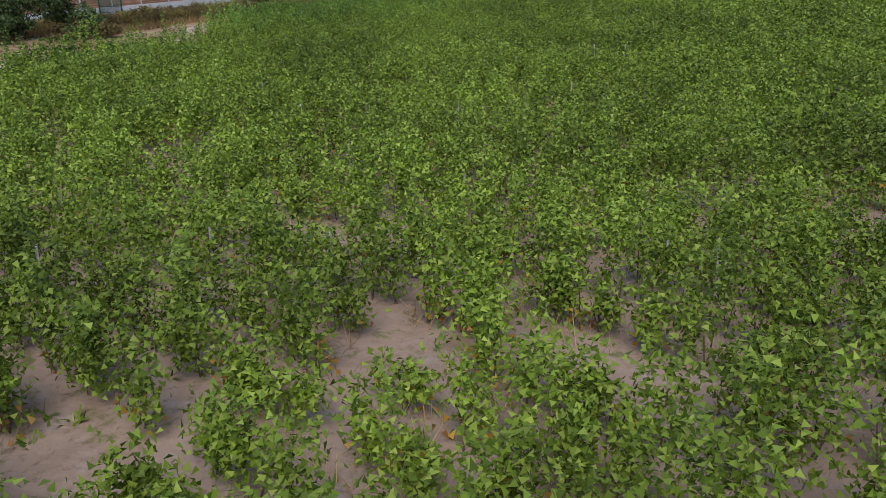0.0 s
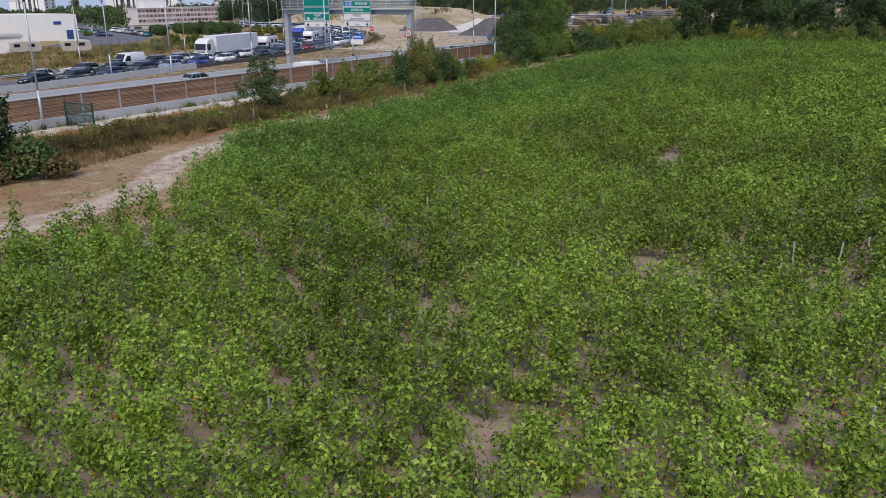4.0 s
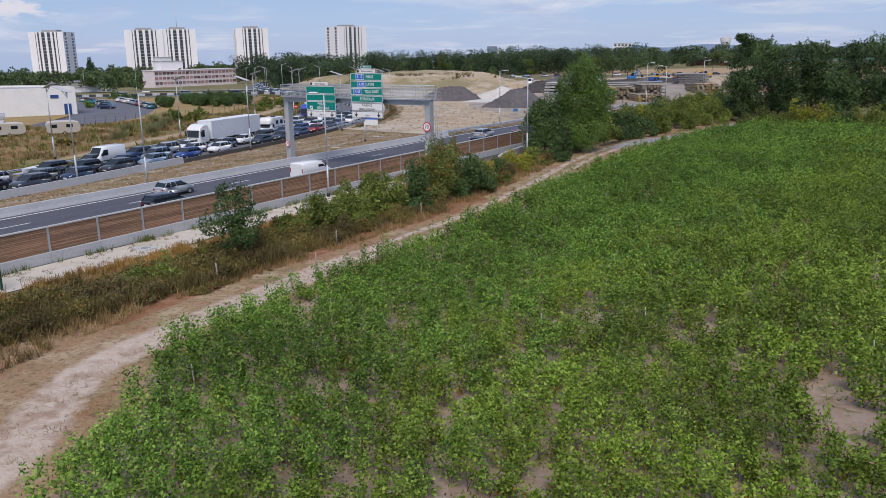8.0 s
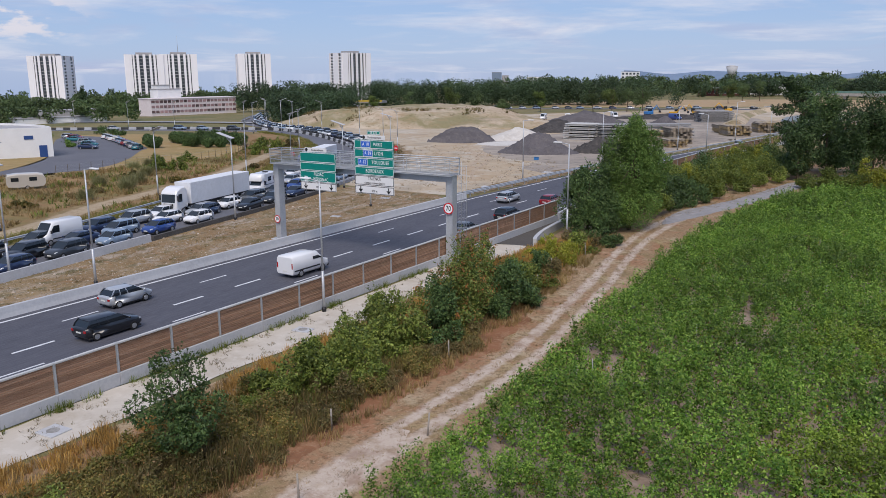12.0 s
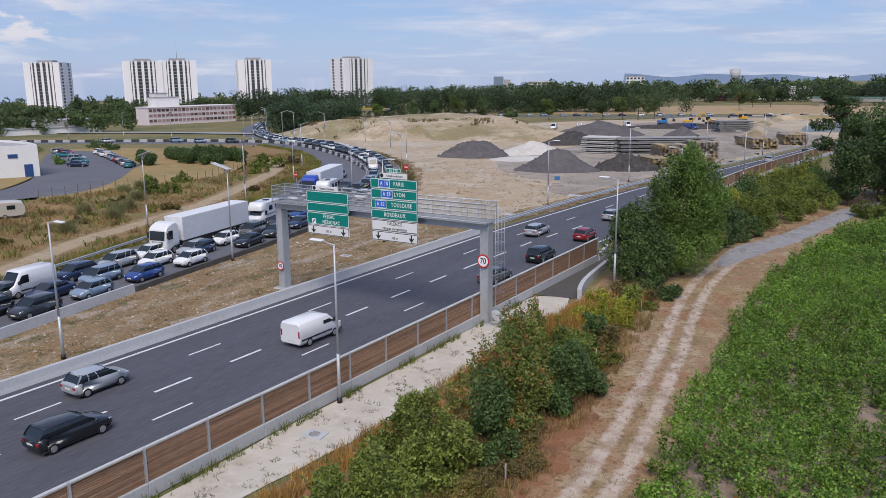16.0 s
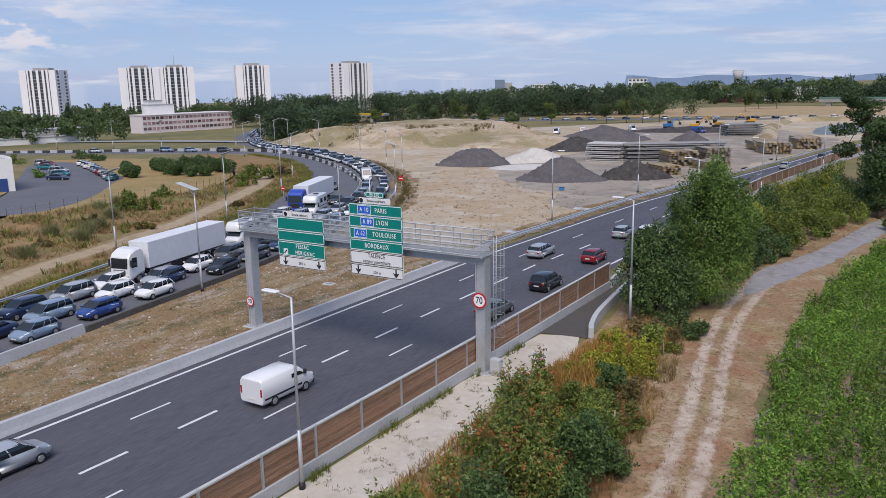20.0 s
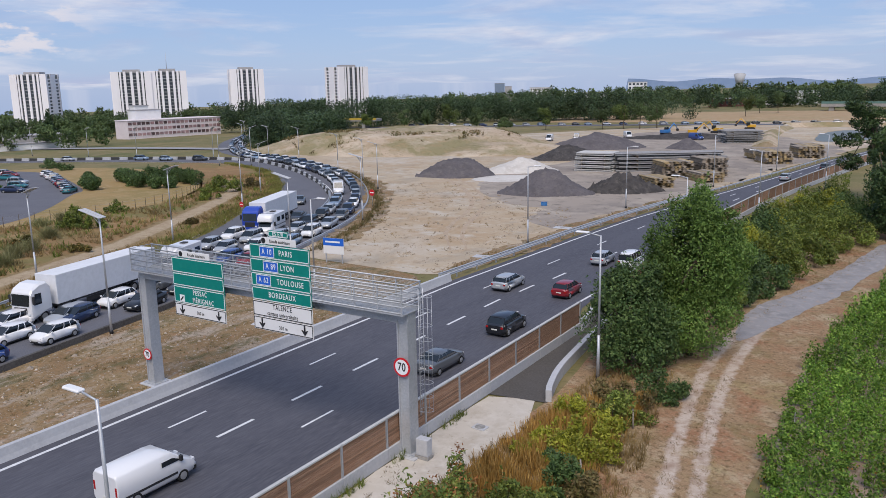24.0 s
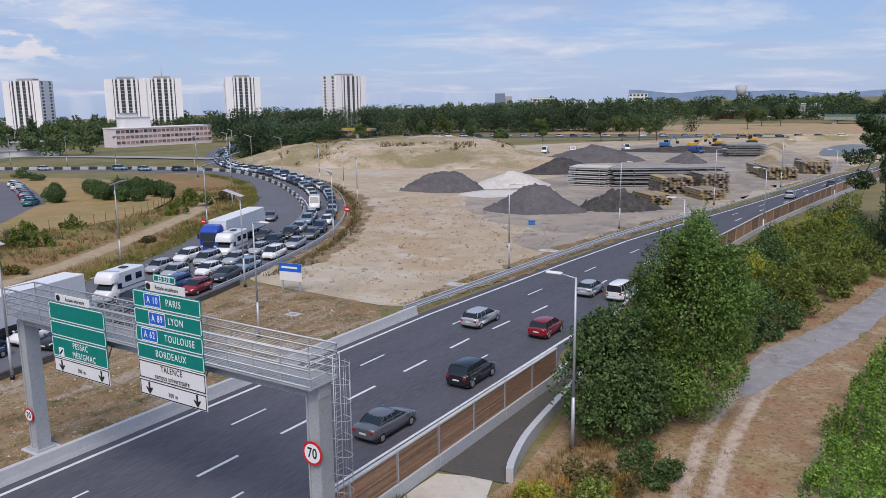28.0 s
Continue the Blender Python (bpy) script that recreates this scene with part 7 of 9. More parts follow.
def build_van(colour, label, L=5.4, W=2.0, Hh=2.45, glazed=True):
    t = thing("van", Matrix.Identity(4), label, "van", "traffic")
    P = PAINTS[colour]
    hl, hw = L / 2, W / 2
    prof = [(-hl, 0.4, Hh - 0.1), (-hl + 0.1, 0.3, Hh), (0.4, 0.28, Hh), (hl - 1.55, 0.28, Hh - 0.05), (hl - 0.75, 0.28, 1.28), (hl - 0.15, 0.3, 1.02), (hl, 0.4, 0.8)]
    bm = B(); rings = []
    for x, zl, zt in prof:
        k = 0.9 if x > hl - 0.3 else 1.0
        half = [(hw * 0.88 * k, zl), (hw * k, zl + 0.15), (hw * k, zl + (zt - zl) * 0.5), (hw * (0.94 if zt > 1.6 else 0.97) * k, zt - 0.12), (hw * 0.82 * k, zt)]
        rings.append([(x, y, z) for y, z in half] + [(x, -y, z) for y, z in reversed(half)])
    vs = [[bm.verts.new(p) for p in r] for r in rings]
    for a, b in zip(vs, vs[1:]):
        n = len(a)
        for i in range(n):
            f = bm.faces.new((a[i], a[(i + 1) % n], b[(i + 1) % n], b[i])); f.smooth = True
    bm.faces.new(vs[0]); bm.faces.new(vs[-1]); bmesh.ops.recalc_face_normals(bm, faces=bm.faces)
    part("body", bm, P, t)
    bm = B()
    q = [(hl - 1.50, hw * 0.74, Hh - 0.16), (hl - 1.50, -hw * 0.74, Hh - 0.16), (hl - 0.80, -hw * 0.82, 1.34), (hl - 0.80, hw * 0.82, 1.34)]
    bm.faces.new([bm.verts.new((x + 0.03, y, z + 0.03)) for x, y, z in q]); part("windscreen", bm, M_GLASS, t)
    for s in (1, -1):
        bm = B()
        bm.faces.new([bm.verts.new((x, s * (hw + 0.006), z)) for x, z in ((hl - 1.0, 1.32), (hl - 1.55, Hh - 0.38), (hl - 2.25, Hh - 0.38), (hl - 2.25, 1.32))])
        part("side_window", bm, M_GLASS, t)
        part("wing_mirror", box(B(), (hl - 1.2, s * (hw + 0.12) - 0.1, 1.3), (hl - 1.02, s * (hw + 0.12) + 0.1, 1.62), 0.03), M_TRIM, t)
        part("headlight", box(B(), (hl - 0.25, s * hw * 0.7 - 0.15, 0.8), (hl - 0.02, s * hw * 0.7 + 0.15, 1.0), 0.03), M_HEAD, t)
        part("tail_light", box(B(), (-hl - 0.015, s * hw * 0.9 - 0.07, 0.9), (-hl + 0.05, s * hw * 0.9 + 0.07, 1.4), 0.01), M_TAIL, t)
        part("side_trim", box(B(), (-hl + 0.2, s * (hw + 0.006) - 0.012, 0.62), (hl - 1.3, s * (hw + 0.006) + 0.012, 0.74)), M_TRIM, t)
        for x in (hl - 0.95, -hl + 1.05):
            wheel(t, x, s * (hw - 0.1), 0.35, 0.22)
    bm = B()
    for s in (0.03, -0.03 - hw * 0.72) if glazed else ():
        bm.faces.new([bm.verts.new((-hl - 0.008, y, z)) for y, z in ((s, Hh - 0.45), (s + hw * 0.72, Hh - 0.45), (s + hw * 0.72, 1.45), (s, 1.45))])
    if glazed:
        part("rear_window", bm, M_GLASS, t)
    part("bumper", box(B(), (hl - 0.2, -hw * 0.9, 0.3), (hl + 0.05, hw * 0.9, 0.62), 0.05), M_TRIM, t)
    part("number_plate", box(B(), (-hl - 0.015, -0.26, 0.6), (-hl + 0.02, 0.26, 0.71)), M_PLATE, t)
    return t


def build_truck(cabcol, label, trailer="white"):
    t = thing("articulated_truck", Matrix.Identity(4), label, "truck", "traffic")
    P = PAINTS[cabcol]
    bm = B(); rings = []
    for x, zl, zt, w in ((-2.3, 0.9, 3.25, 1.20), (-1.9, 0.9, 3.62, 1.23), (-1.1, 0.7, 3.55, 1.25), (-0.35, 0.5, 3.2, 1.25), (-0.12, 0.42, 2.85, 1.22), (0.0, 0.42, 1.6, 1.12)):
        half = [(w * 0.94, zl), (w, zl + 0.2), (w, (zl + zt) / 2), (w * 0.97, zt - 0.15), (w * 0.85, zt)]
        rings.append([(x, y, z) for y, z in half] + [(x, -y, z) for y, z in reversed(half)])
    vs = [[bm.verts.new(p) for p in r] for r in rings]
    for a, b in zip(vs, vs[1:]):
        for i in range(10):
            bm.faces.new((a[i], a[(i + 1) % 10], b[(i + 1) % 10], b[i]))
    bm.faces.new(vs[0]); bm.faces.new(vs[-1]); bmesh.ops.recalc_face_normals(bm, faces=bm.faces)
    cab = part("cab", bm, P, t)
    bm = B(); bm.faces.new([bm.verts.new(p) for p in ((-0.13, 1.06, 2.72), (-0.13, -1.06, 2.72), (-0.01, -1.03, 1.68), (-0.01, 1.03, 1.68))])
    bmesh.ops.translate(bm, vec=(0.05, 0, 0.02), verts=bm.verts); part("windscreen", bm, M_GLASS, cab)
    part("grille", box(B(), (-0.05, -0.75, 0.85), (0.06, 0.75, 1.55), 0.02), M_TRIM, cab)
    part("bumper", box(B(), (-0.35, -1.18, 0.35), (0.1, 1.18, 0.78), 0.06), P, cab)
    for s in (1, -1):
        part("headlight", box(B(), (-0.1, s * 0.92 - 0.17, 0.82), (0.07, s * 0.92 + 0.17, 1.05), 0.03), M_HEAD, cab)
        bm = B(); bm.faces.new([bm.verts.new((x, s * 1.262, z)) for x, z in ((-0.35, 1.75), (-0.5, 2.75), (-1.2, 2.75), (-1.2, 1.75))]); part("side_window", bm, M_GLASS, cab)
        part("wing_mirror", box(B(), (-0.3, s * 1.42 - 0.12, 1.9), (-0.12, s * 1.42 + 0.12, 2.6), 0.03), M_TRIM, cab)
        for x, r in ((-1.4, 0.5), (-5.0, 0.5), (-11.5, 0.48), (-12.8, 0.48), (-14.1, 0.48)):
            wheel(t, x, s * 1.05, r, 0.34)
        part("side_guard", box(B(), (-10.6, s * 1.2 - 0.03, 0.55), (-6.4, s * 1.2 + 0.03, 1.0)), M_TRIM, t)
    part("chassis", box(B(), (-15.6, -0.5, 0.8), (-1.8, 0.5, 1.15)), M_TRIM, t)
    part("trailer", box(B(), (-16.2, -1.27, 1.15), (-2.95, 1.27, 3.95), 0.03), M_TARP, t, "white trailer body")
    part("trailer_frame", box(B(), (-16.22, -1.29, 1.1), (-2.93, 1.29, 1.22), 0.01), M_TRIM, t)
    return t


def build_camper(label="white motor caravan with an overcab queueing"):
    t = thing("motor_caravan", Matrix.Identity(4), label, "motor caravan", "traffic")
    bm = B()
    box(bm, (-5.9, -1.12, 0.75), (-1.7, 1.12, 2.95), 0.08)
    body = part("body", bm, PAINTS["white"], t)
    bm = B(); rings = []
    for x, zt, w in ((-2.2, 3.0, 1.1), (-1.2, 3.02, 1.08), (-0.7, 2.6, 1.02), (-0.75, 2.05, 1.0)):
        rings.append([(x, w, 2.0), (x, w, zt - 0.15), (x, w * 0.85, zt), (x, -w * 0.85, zt), (x, -w, zt - 0.15), (x, -w, 2.0)])
    loft(bm, rings); part("overcab", bm, PAINTS["white"], t)
    bm = B(); rings = []
    for x, zl, zt, w in ((-2.3, 0.35, 2.1, 1.0), (-1.3, 0.35, 2.0, 1.0), (-0.75, 0.35, 1.25, 1.0), (-0.1, 0.4, 1.05, 0.95), (0.0, 0.45, 0.8, 0.88)):
        rings.append([(x, w, zl), (x, w, zt - 0.1), (x, w * 0.85, zt), (x, -w * 0.85, zt), (x, -w, zt - 0.1), (x, -w, zl)])
    loft(bm, rings); part("cab", bm, PAINTS["white"], t)
    bm = B(); bm.faces.new([bm.verts.new(p) for p in ((-1.26, 0.85, 1.98), (-1.26, -0.85, 1.98), (-0.72, -0.9, 1.3), (-0.72, 0.9, 1.3))]); bmesh.ops.translate(bm, vec=(0.03, 0, 0.03), verts=bm.verts)
    part("windscreen", bm, M_GLASS, t)
    for s in (1, -1):
        for x0, x1, z0, z1 in ((-5.4, -4.4, 1.75, 2.4), (-3.7, -2.7, 1.75, 2.4), (-2.1, -1.45, 1.3, 1.85)):
            part("side_window", box(B(), (x0, s * 1.125 - 0.012, z0), (x1, s * 1.125 + 0.012, z1), 0.005), M_GLASS, t)
        part("stripe", box(B(), (-5.85, s * 1.122 - 0.006, 1.2), (-1.8, s * 1.122 + 0.006, 1.32)), PAINTS["grey"], t)
        part("headlight", box(B(), (-0.2, s * 0.65 - 0.15, 0.7), (0.0, s * 0.65 + 0.15, 0.9), 0.03), M_HEAD, t)
        for x in (-0.95, -4.6):
            wheel(t, x, s * 0.95, 0.35, 0.24)
    part("roof_light", box(B(), (-4.4, -0.35, 2.95), (-3.6, 0.35, 3.07), 0.03), M_TRIM, t)
    part("skirt", box(B(), (-5.8, -1.05, 0.4), (-1.7, 1.05, 0.76), 0.02), PAINTS["grey"], t)
    return t


def build_caravan(label):
    t = thing("caravan", Matrix.Identity(4), label, "caravan")
    rings = []
    for x, zl, zt in ((-2.9, 0.9, 1.9), (-2.7, 0.5, 2.4), (-1.5, 0.4, 2.55), (1.5, 0.4, 2.5), (2.4, 0.5, 2.3), (2.7, 0.9, 1.7)):
        rings.append([(x, 1.05, zl), (x, 1.08, zt - 0.2), (x, 0.9, zt), (x, -0.9, zt), (x, -1.08, zt - 0.2), (x, -1.05, zl)])
    bm = loft(B(), rings, smooth=False); part("body", bm, PAINTS["beige"], t)
    for s in (1, -1):
        for x in (-1.7, 0.9):
            part("window", box(B(), (x - 0.55, s * 1.085 - 0.01, 1.35), (x + 0.55, s * 1.085 + 0.01, 1.95), 0.005), M_GLASS, t)
        wheel(t, 0, s * 0.98, 0.33, 0.2)
    return t


def lane_points(line, off):
    """Resampled line shifted to its left (seen against the travel of the queue) with heading of travel."""
    p = resample(line, 0.25)
    d = np.gradient(p, axis=0); d /= np.linalg.norm(d, axis=1)[:, None]
    n = np.stack([-d[:, 1], d[:, 0]], 1)
    return p + n * off, np.degrees(np.arctan2(-d[:, 1], -d[:, 0]))


rv = random.Random(8)
COLS = ["white", "silver", "grey", "dark grey", "black", "navy", "pale blue", "white", "silver", "white", "silver", "pale blue", "red"]
SHP = ["hatchback", "hatchback", "saloon", "estate", "people_carrier", "suv", "hatchback"]
N_LANES = {1: 2.3, 2: 5.5, 3: 8.8, 4: 12.1}
LANE = {k: lane_points(JAM_R, o) for k, o in N_LANES.items()}


def in_lane(k, y_front, shape, colour, length=4.4, far=False):
    """A queueing car whose front stands at y_front in lane k."""
    p, h = LANE[k]
    i = int(np.argmin(abs(p[:, 1] - y_front)))
    j = min(len(p) - 1, i + int(length / 2 / 0.25))
    return car(shape, colour, float(p[j, 0]), float(p[j, 1]), float(h[j]) + rv.uniform(-1.5, 1.5), far)


near_cars = [
    (1, -21.5, "suv", "dark grey"), (1, -15, "hatchback", "navy"), (1, -8.8, "suv", "dark grey"), (1, -2.6, "hatchback", "pale blue"), (1, 4.0, "hatchback", "blue"), (1, 11.0, "hatchback", "white"), (1, 21.5, "saloon", "black"), (1, 27.6, "estate", "dark grey"), (1, 33.5, "saloon", "navy"), (1, 39.5, "hatchback", "red"), (1, 45.5, "saloon", "dark grey"),
    (2, -25, "saloon", "black"), (2, -18, "estate", "grey"), (2, -11.5, "suv", "black"), (2, -5, "saloon", "navy"), (2, 1.0, "people_carrier", "pale blue"), (2, 8.6, "hatchback", "white"), (2, 14.8, "estate", "silver"), (2, 20.6, "hatchback", "white"), (2, 26.5, "people_carrier", "grey"), (2, 33, "hatchback", "dark grey"), (2, 39.3, "estate", "blue"), (2, 46, "hatchback", "white"), (2, 52, "estate", "silver"),
    (3, -22, "hatchback", "silver"), (3, -14, "suv", "dark grey"), (3, -7.5, "people_carrier", "grey"), (3, 0.6, "suv", "navy"), (3, 6.2, "people_carrier", "silver"), (3, 10.9, "estate", "white"), (3, 43.5, "hatchback", "silver"), (3, 50, "people_carrier", "silver"), (3, 66, "saloon", "dark grey"), (4, 37.5, "suv", "black"), (4, 44.2, "hatchback", "silver"), (4, 50, "suv", "white"), (4, 80, "saloon", "grey")]
for k, y, s, c in near_cars:
    in_lane(k, y, s, c)
car("hatchback", "navy", -37.9, 17.3, float(LANE[2][1][500]) + 4)


def on_lane(k, y_front, maker, key):
    p, h = LANE[k]
    i = int(np.argmin(abs(p[:, 1] - y_front)))
    j = min(len(p) - 1, i + 30)
    return put(key, maker, pose(float(p[i, 0]), float(p[i, 1]), 0, 0, 0, float(h[j])))


on_lane(3, 14.2, lambda: build_truck("white", "long white articulated truck standing in the queue"), "semi")
on_lane(3, 33.0, build_camper, "camper")
on_lane(3, 55.0, build_camper, "camper")
on_lane(4, 56.6, lambda: build_truck("truck blue", "articulated truck with a bright blue cab and pale trailer"), "bluetruck")
put("whitevan", lambda: build_van("white", "plain white panel van on the road"), pose(*[float(v) for v in LANE[3][0][int(np.argmin(abs(LANE[3][0][:, 1] + 3.2)))]], 0, 0, 0, float(LANE[3][1][400])))
p, h = LANE[2]
i = int(np.argmin(abs(p[:, 1] - 95)))
put("whitevan", None, pose(float(p[i, 0]), float(p[i, 1]), 0, 0, 0, float(h[i])))
for k in (1, 2):
    p, h = LANE[k]
    i = int(np.argmin(abs(p[:, 1] - (52 if k == 1 else 60))))
    while i < len(p) - 20:
        x, y = p[i]
        if not (k == 2 and abs(y - 95) < 4.5):
            car(rv.choice(SHP), rv.choice(COLS[:-1]), float(x), float(y), float(h[i]) + rv.uniform(-2, 2), y > 100)
        i += int(rv.uniform(5.6, 7.6) / 0.25)
# the free-flowing main road
def drive(f, y, shape, colour):
    return car(shape, colour, float(lane_x(y, f)), y, 90, False, "driving on the main road")


drive(0.87, 23.2, "saloon", "grey"); drive(0.87, 33.6, "suv", "black"); drive(0.85, 46.6, "hatchback", "red")
drive(0.40, 46.5, "estate", "silver"); drive(0.66, 61.5, "hatchback", "silver"); drive(0.9, 61.5, "small_van", "white")
put("roadvan", lambda: build_van("white", "small white panel van driving on the main road", 4.9, 1.92, 1.98, False), pose(-6.3, 0.3, 0, 0, 0, 90))
drive(0.24, -14.5, "hatchback", "silver"); drive(0.62, -20.0, "estate", "black")
drive(0.5, 150, "hatchback", "silver"); drive(0.8, 172, "suv", "dark grey")
# vehicles parked by the white building
pk = [(-124.0, 72.5), (-127.4, 74.2), (-130.8, 75.9), (-134.2, 77.6), (-137.6, 79.3), (-141, 81), (-144.6, 82.8), (-148.4, 84.6), (-152.4, 86.4), (-156.4, 88.2), (-160.6, 90)]
for k, (x, y) in enumerate(pk):
    car(rv.choice(SHP), "teal" if k == 0 else rv.choice(COLS), x, y, 130 + rv.uniform(-4, 4), False, "parked on the car park")
for x, y, c in ((-135.9, 67.4, "navy"), (-142, 72, "teal"), (-148.5, 75.7, "silver"), (-160, 80, "teal"), (-166, 84, "red"), (-172, 86, "silver")):
    car(rv.choice(SHP), c, x, y, 30, False, "parked on the car park")
put("caravan", lambda: build_caravan("old beige touring caravan on the dry meadow"), pose(-81.5, 19.2, 0, 0, 0, 62))
put("caravan", None, pose(-87.6, 12.4, 0, 0, 0, 66))
# trailer with a boat in the queue
t = thing("boat_trailer", pose(-38.5, -12.5, 0, 0, 0, 105 + 180), "white boat on a low trailer in the queue", "boat trailer", "traffic")
rings = [[(x, w, 0.95), (x, w * 0.5, 0.55), (x, -w * 0.5, 0.55), (x, -w, 0.95)] for x, w in ((-2.4, 0.8), (-1, 0.95), (0.8, 0.85), (2.0, 0.45), (2.6, 0.06))]
part("hull", loft(B(), rings), PAINTS["white"], t)
part("frame", box(B(), (-2.6, -0.5, 0.42), (3.6, 0.5, 0.54)), M_GALV, t)
for s in (1, -1):
    wheel(t, -0.6, s * 0.95, 0.3, 0.18)
# distant traffic on the far roads
for k in range(26):
    x = -232 + k * 8.6 + rv.uniform(-2, 2)
    car(rv.choice(SHP), rv.choice(COLS), x, 352 + 0.16 * (x + 232) + rv.uniform(-2, 2), 8, True)
for x, y in ((-170, 132), (-180, 131), (-158, 134.5), (-205, 123)):
    car(rv.choice(SHP), rv.choice(COLS[:-1]), x, y + 1.5, 17, True)

# ---- building site ----
def pile(name, x, y, rx, ry, h, material, label, seed, rot=0, n=40, flat_top=0.0, category="heap", rough=0.022):
    """A heap with slumped sides and an uneven crest."""
    r = np.random.default_rng(seed)
    a = np.linspace(-1.3, 1.3, n)
    gx_, gy_ = np.meshgrid(a, a)
    d = np.hypot(gx_, gy_)
    ph = r.uniform(0, 6, 4)
    ang = np.arctan2(gy_, gx_)
    d = d * (1 + 0.07 * np.sin(3 * ang + ph[0]) + 0.05 * np.sin(5 * ang + ph[1]))
    z = np.clip(1.02 - d, -0.02, 1 - flat_top) / (1 - flat_top)
    z = z * (1 + 0.16 * np.sin(gx_ * 4 + ph[2]) * np.cos(gy_ * 3 + ph[3])) + r.normal(0, rough, z.shape) * (z > 0)
    z = np.where(d > 1.06, -3 / h, z)
    c, s = math.cos(radians(rot)), math.sin(radians(rot))
    X, Y = gx_ * rx, gy_ * ry
    g0 = float(gz(x, y))
    wx, wy = (X * c - Y * s).ravel(), (X * s + Y * c).ravel()
    v = np.column_stack([wx, wy, (z * h).ravel() + gz(x + wx, y + wy) - g0])
    i = (np.arange(n - 1)[:, None] * n + np.arange(n - 1)[None]).ravel()
    me = mesh_np(name, v, np.stack([i, i + 1, i + n + 1, i + n], 1), material)
    me.polygons.foreach_set("use_smooth", np.ones(len(me.polygons), bool))
    return obj(name, me, None, label, category, at=pose(x, y, g0))


M_GREYHEAP = layered("grey_gravel_heap", (0.115, 0.105, 0.11), [((0.085, 0.078, 0.082), 0.3, 0.45, 0.62, 0.8, S1), ((0.15, 0.135, 0.13), 0.8, 0.5, 0.66, 0.8, S1), ((0.06, 0.055, 0.055), 2.5, 0.54, 0.68, 0.7, S1)], bump=0.9, bscale=3)
M_WHITEHEAP = layered("white_sand_heap", (0.52, 0.49, 0.45), [((0.43, 0.40, 0.36), 0.3, 0.48, 0.62, 0.8, S1), ((0.58, 0.56, 0.52), 1.0, 0.5, 0.64, 0.7, S1)], bump=0.5, bscale=3)
M_DARKHEAP = layered("dark_earth_heap", (0.065, 0.06, 0.058), [((0.04, 0.037, 0.036), 0.5, 0.45, 0.6, 0.8, S1), ((0.11, 0.10, 0.09), 1.0, 0.52, 0.66, 0.8, S1)], bump=1.0, bscale=2)
M_MOUND = layered("sand_mound", (0.42, 0.33, 0.235), [((0.50, 0.42, 0.32), 0.05, 0.46, 0.6, 0.8, S1), ((0.19, 0.17, 0.075), 0.045, 0.45, 0.58, 0.8, S1), ((0.30, 0.22, 0.12), 0.25, 0.52, 0.64, 0.8, S1), ((0.16, 0.135, 0.06), 0.9, 0.56, 0.66, 0.8, S1)], bump=0.5, bscale=3)
pile("sand_mound", -135, 205, 52, 42, 5.6, M_MOUND, "broad grassy sand mound on the site", 1, 30, 56, 0.62, "mound", 0.03)
x, y = scatter(2600, [(-180, 190), (-140, 160), (-104, 186), (-96, 226), (-130, 250), (-170, 235)], 66, 22, 0.2)
mz = np.clip(1.02 - np.hypot(((x + 135) * 0.866 + (y - 205) * 0.5) / 52, (-(x + 135) * 0.5 + (y - 205) * 0.866) / 42), 0, 0.38) / 0.38 * 5.0
grass = tufts("mound_grass", x, y, 0.9, 6, L_BROWN, "dry green and brown grass on the sand mound", 0.5, 0.1, 18)
co = np.empty(len(grass.data.vertices) * 3, np.float32); grass.data.vertices.foreach_get("co", co)
co = co.reshape(-1, 3); co[:, 2] += np.repeat(mz, 24); grass.data.vertices.foreach_set("co", co.ravel())
pile("sand_bank", -90, 196, 26, 20, 2.4, M_MOUND, "low sandy bank on the site", 9, 30, 30, 0.4, "mound")
pile("gravel_mound", -66.5, 131.5, 8.7, 6.6, 3.8, M_GREYHEAP, "cone heap of dark grey gravel", 2, 40, 44, 0.28, "heap", 0.045)
pile("gravel_mound", -36.5, 114, 8.6, 7.4, 3.7, M_GREYHEAP, "large cone heap of grey gravel", 3, 30, 44, 0.24, "heap", 0.04)
pile("white_sand_mound", -57.5, 144, 9, 5.5, 3.5, M_WHITEHEAP, "low heap of white sand", 4, 40)
pile("sand_spread", -53, 131, 9, 6, 0.7, M_WHITEHEAP, "spread of white sand on the ground", 14, 50)
pile("earth_mound", -24.3, 121.5, 7.0, 5.4, 3.1, M_DARKHEAP, "heap of black earth and rubble", 5, 20, 36, 0.15, "heap", 0.09)
pile("earth_mound", -67, 216, 15, 9, 5.4, M_GREYHEAP, "long heap of dark grey gravel", 6, 20)
pile("earth_mound", -60, 178, 11, 6, 4.0, M_DARKHEAP, "heap of dark rubble behind the beams", 7, 60)
pile("earth_mound", -40, 222, 6, 5, 3.4, M_GREYHEAP, "cone heap of grey gravel", 8)
pile("earth_bank", -52, 268, 26, 6, 2.4, M_DARKHEAP, "low dark earth bank", 10, 10)
sheet("work_yard", [(-62, 128), (-46, 106), (-30, 96), (-20, 76), (-17, 90), (-13.5, 110), (-10, 140), (-4, 180), (6, 230), (-30, 300), (-80, 320), (-80, 250), (-52, 200)], 0.025, layered("grey_yard", (0.31, 0.265, 0.22), [((0.22, 0.19, 0.165), 0.04, 0.46, 0.6, 0.8, S1), ((0.38, 0.33, 0.27), 0.12, 0.5, 0.62, 0.8, S1), ((0.15, 0.13, 0.11), 0.4, 0.55, 0.66, 0.8, S1)], bump=0.6, bscale=2), "grey compacted work yard", ragged=1.5)


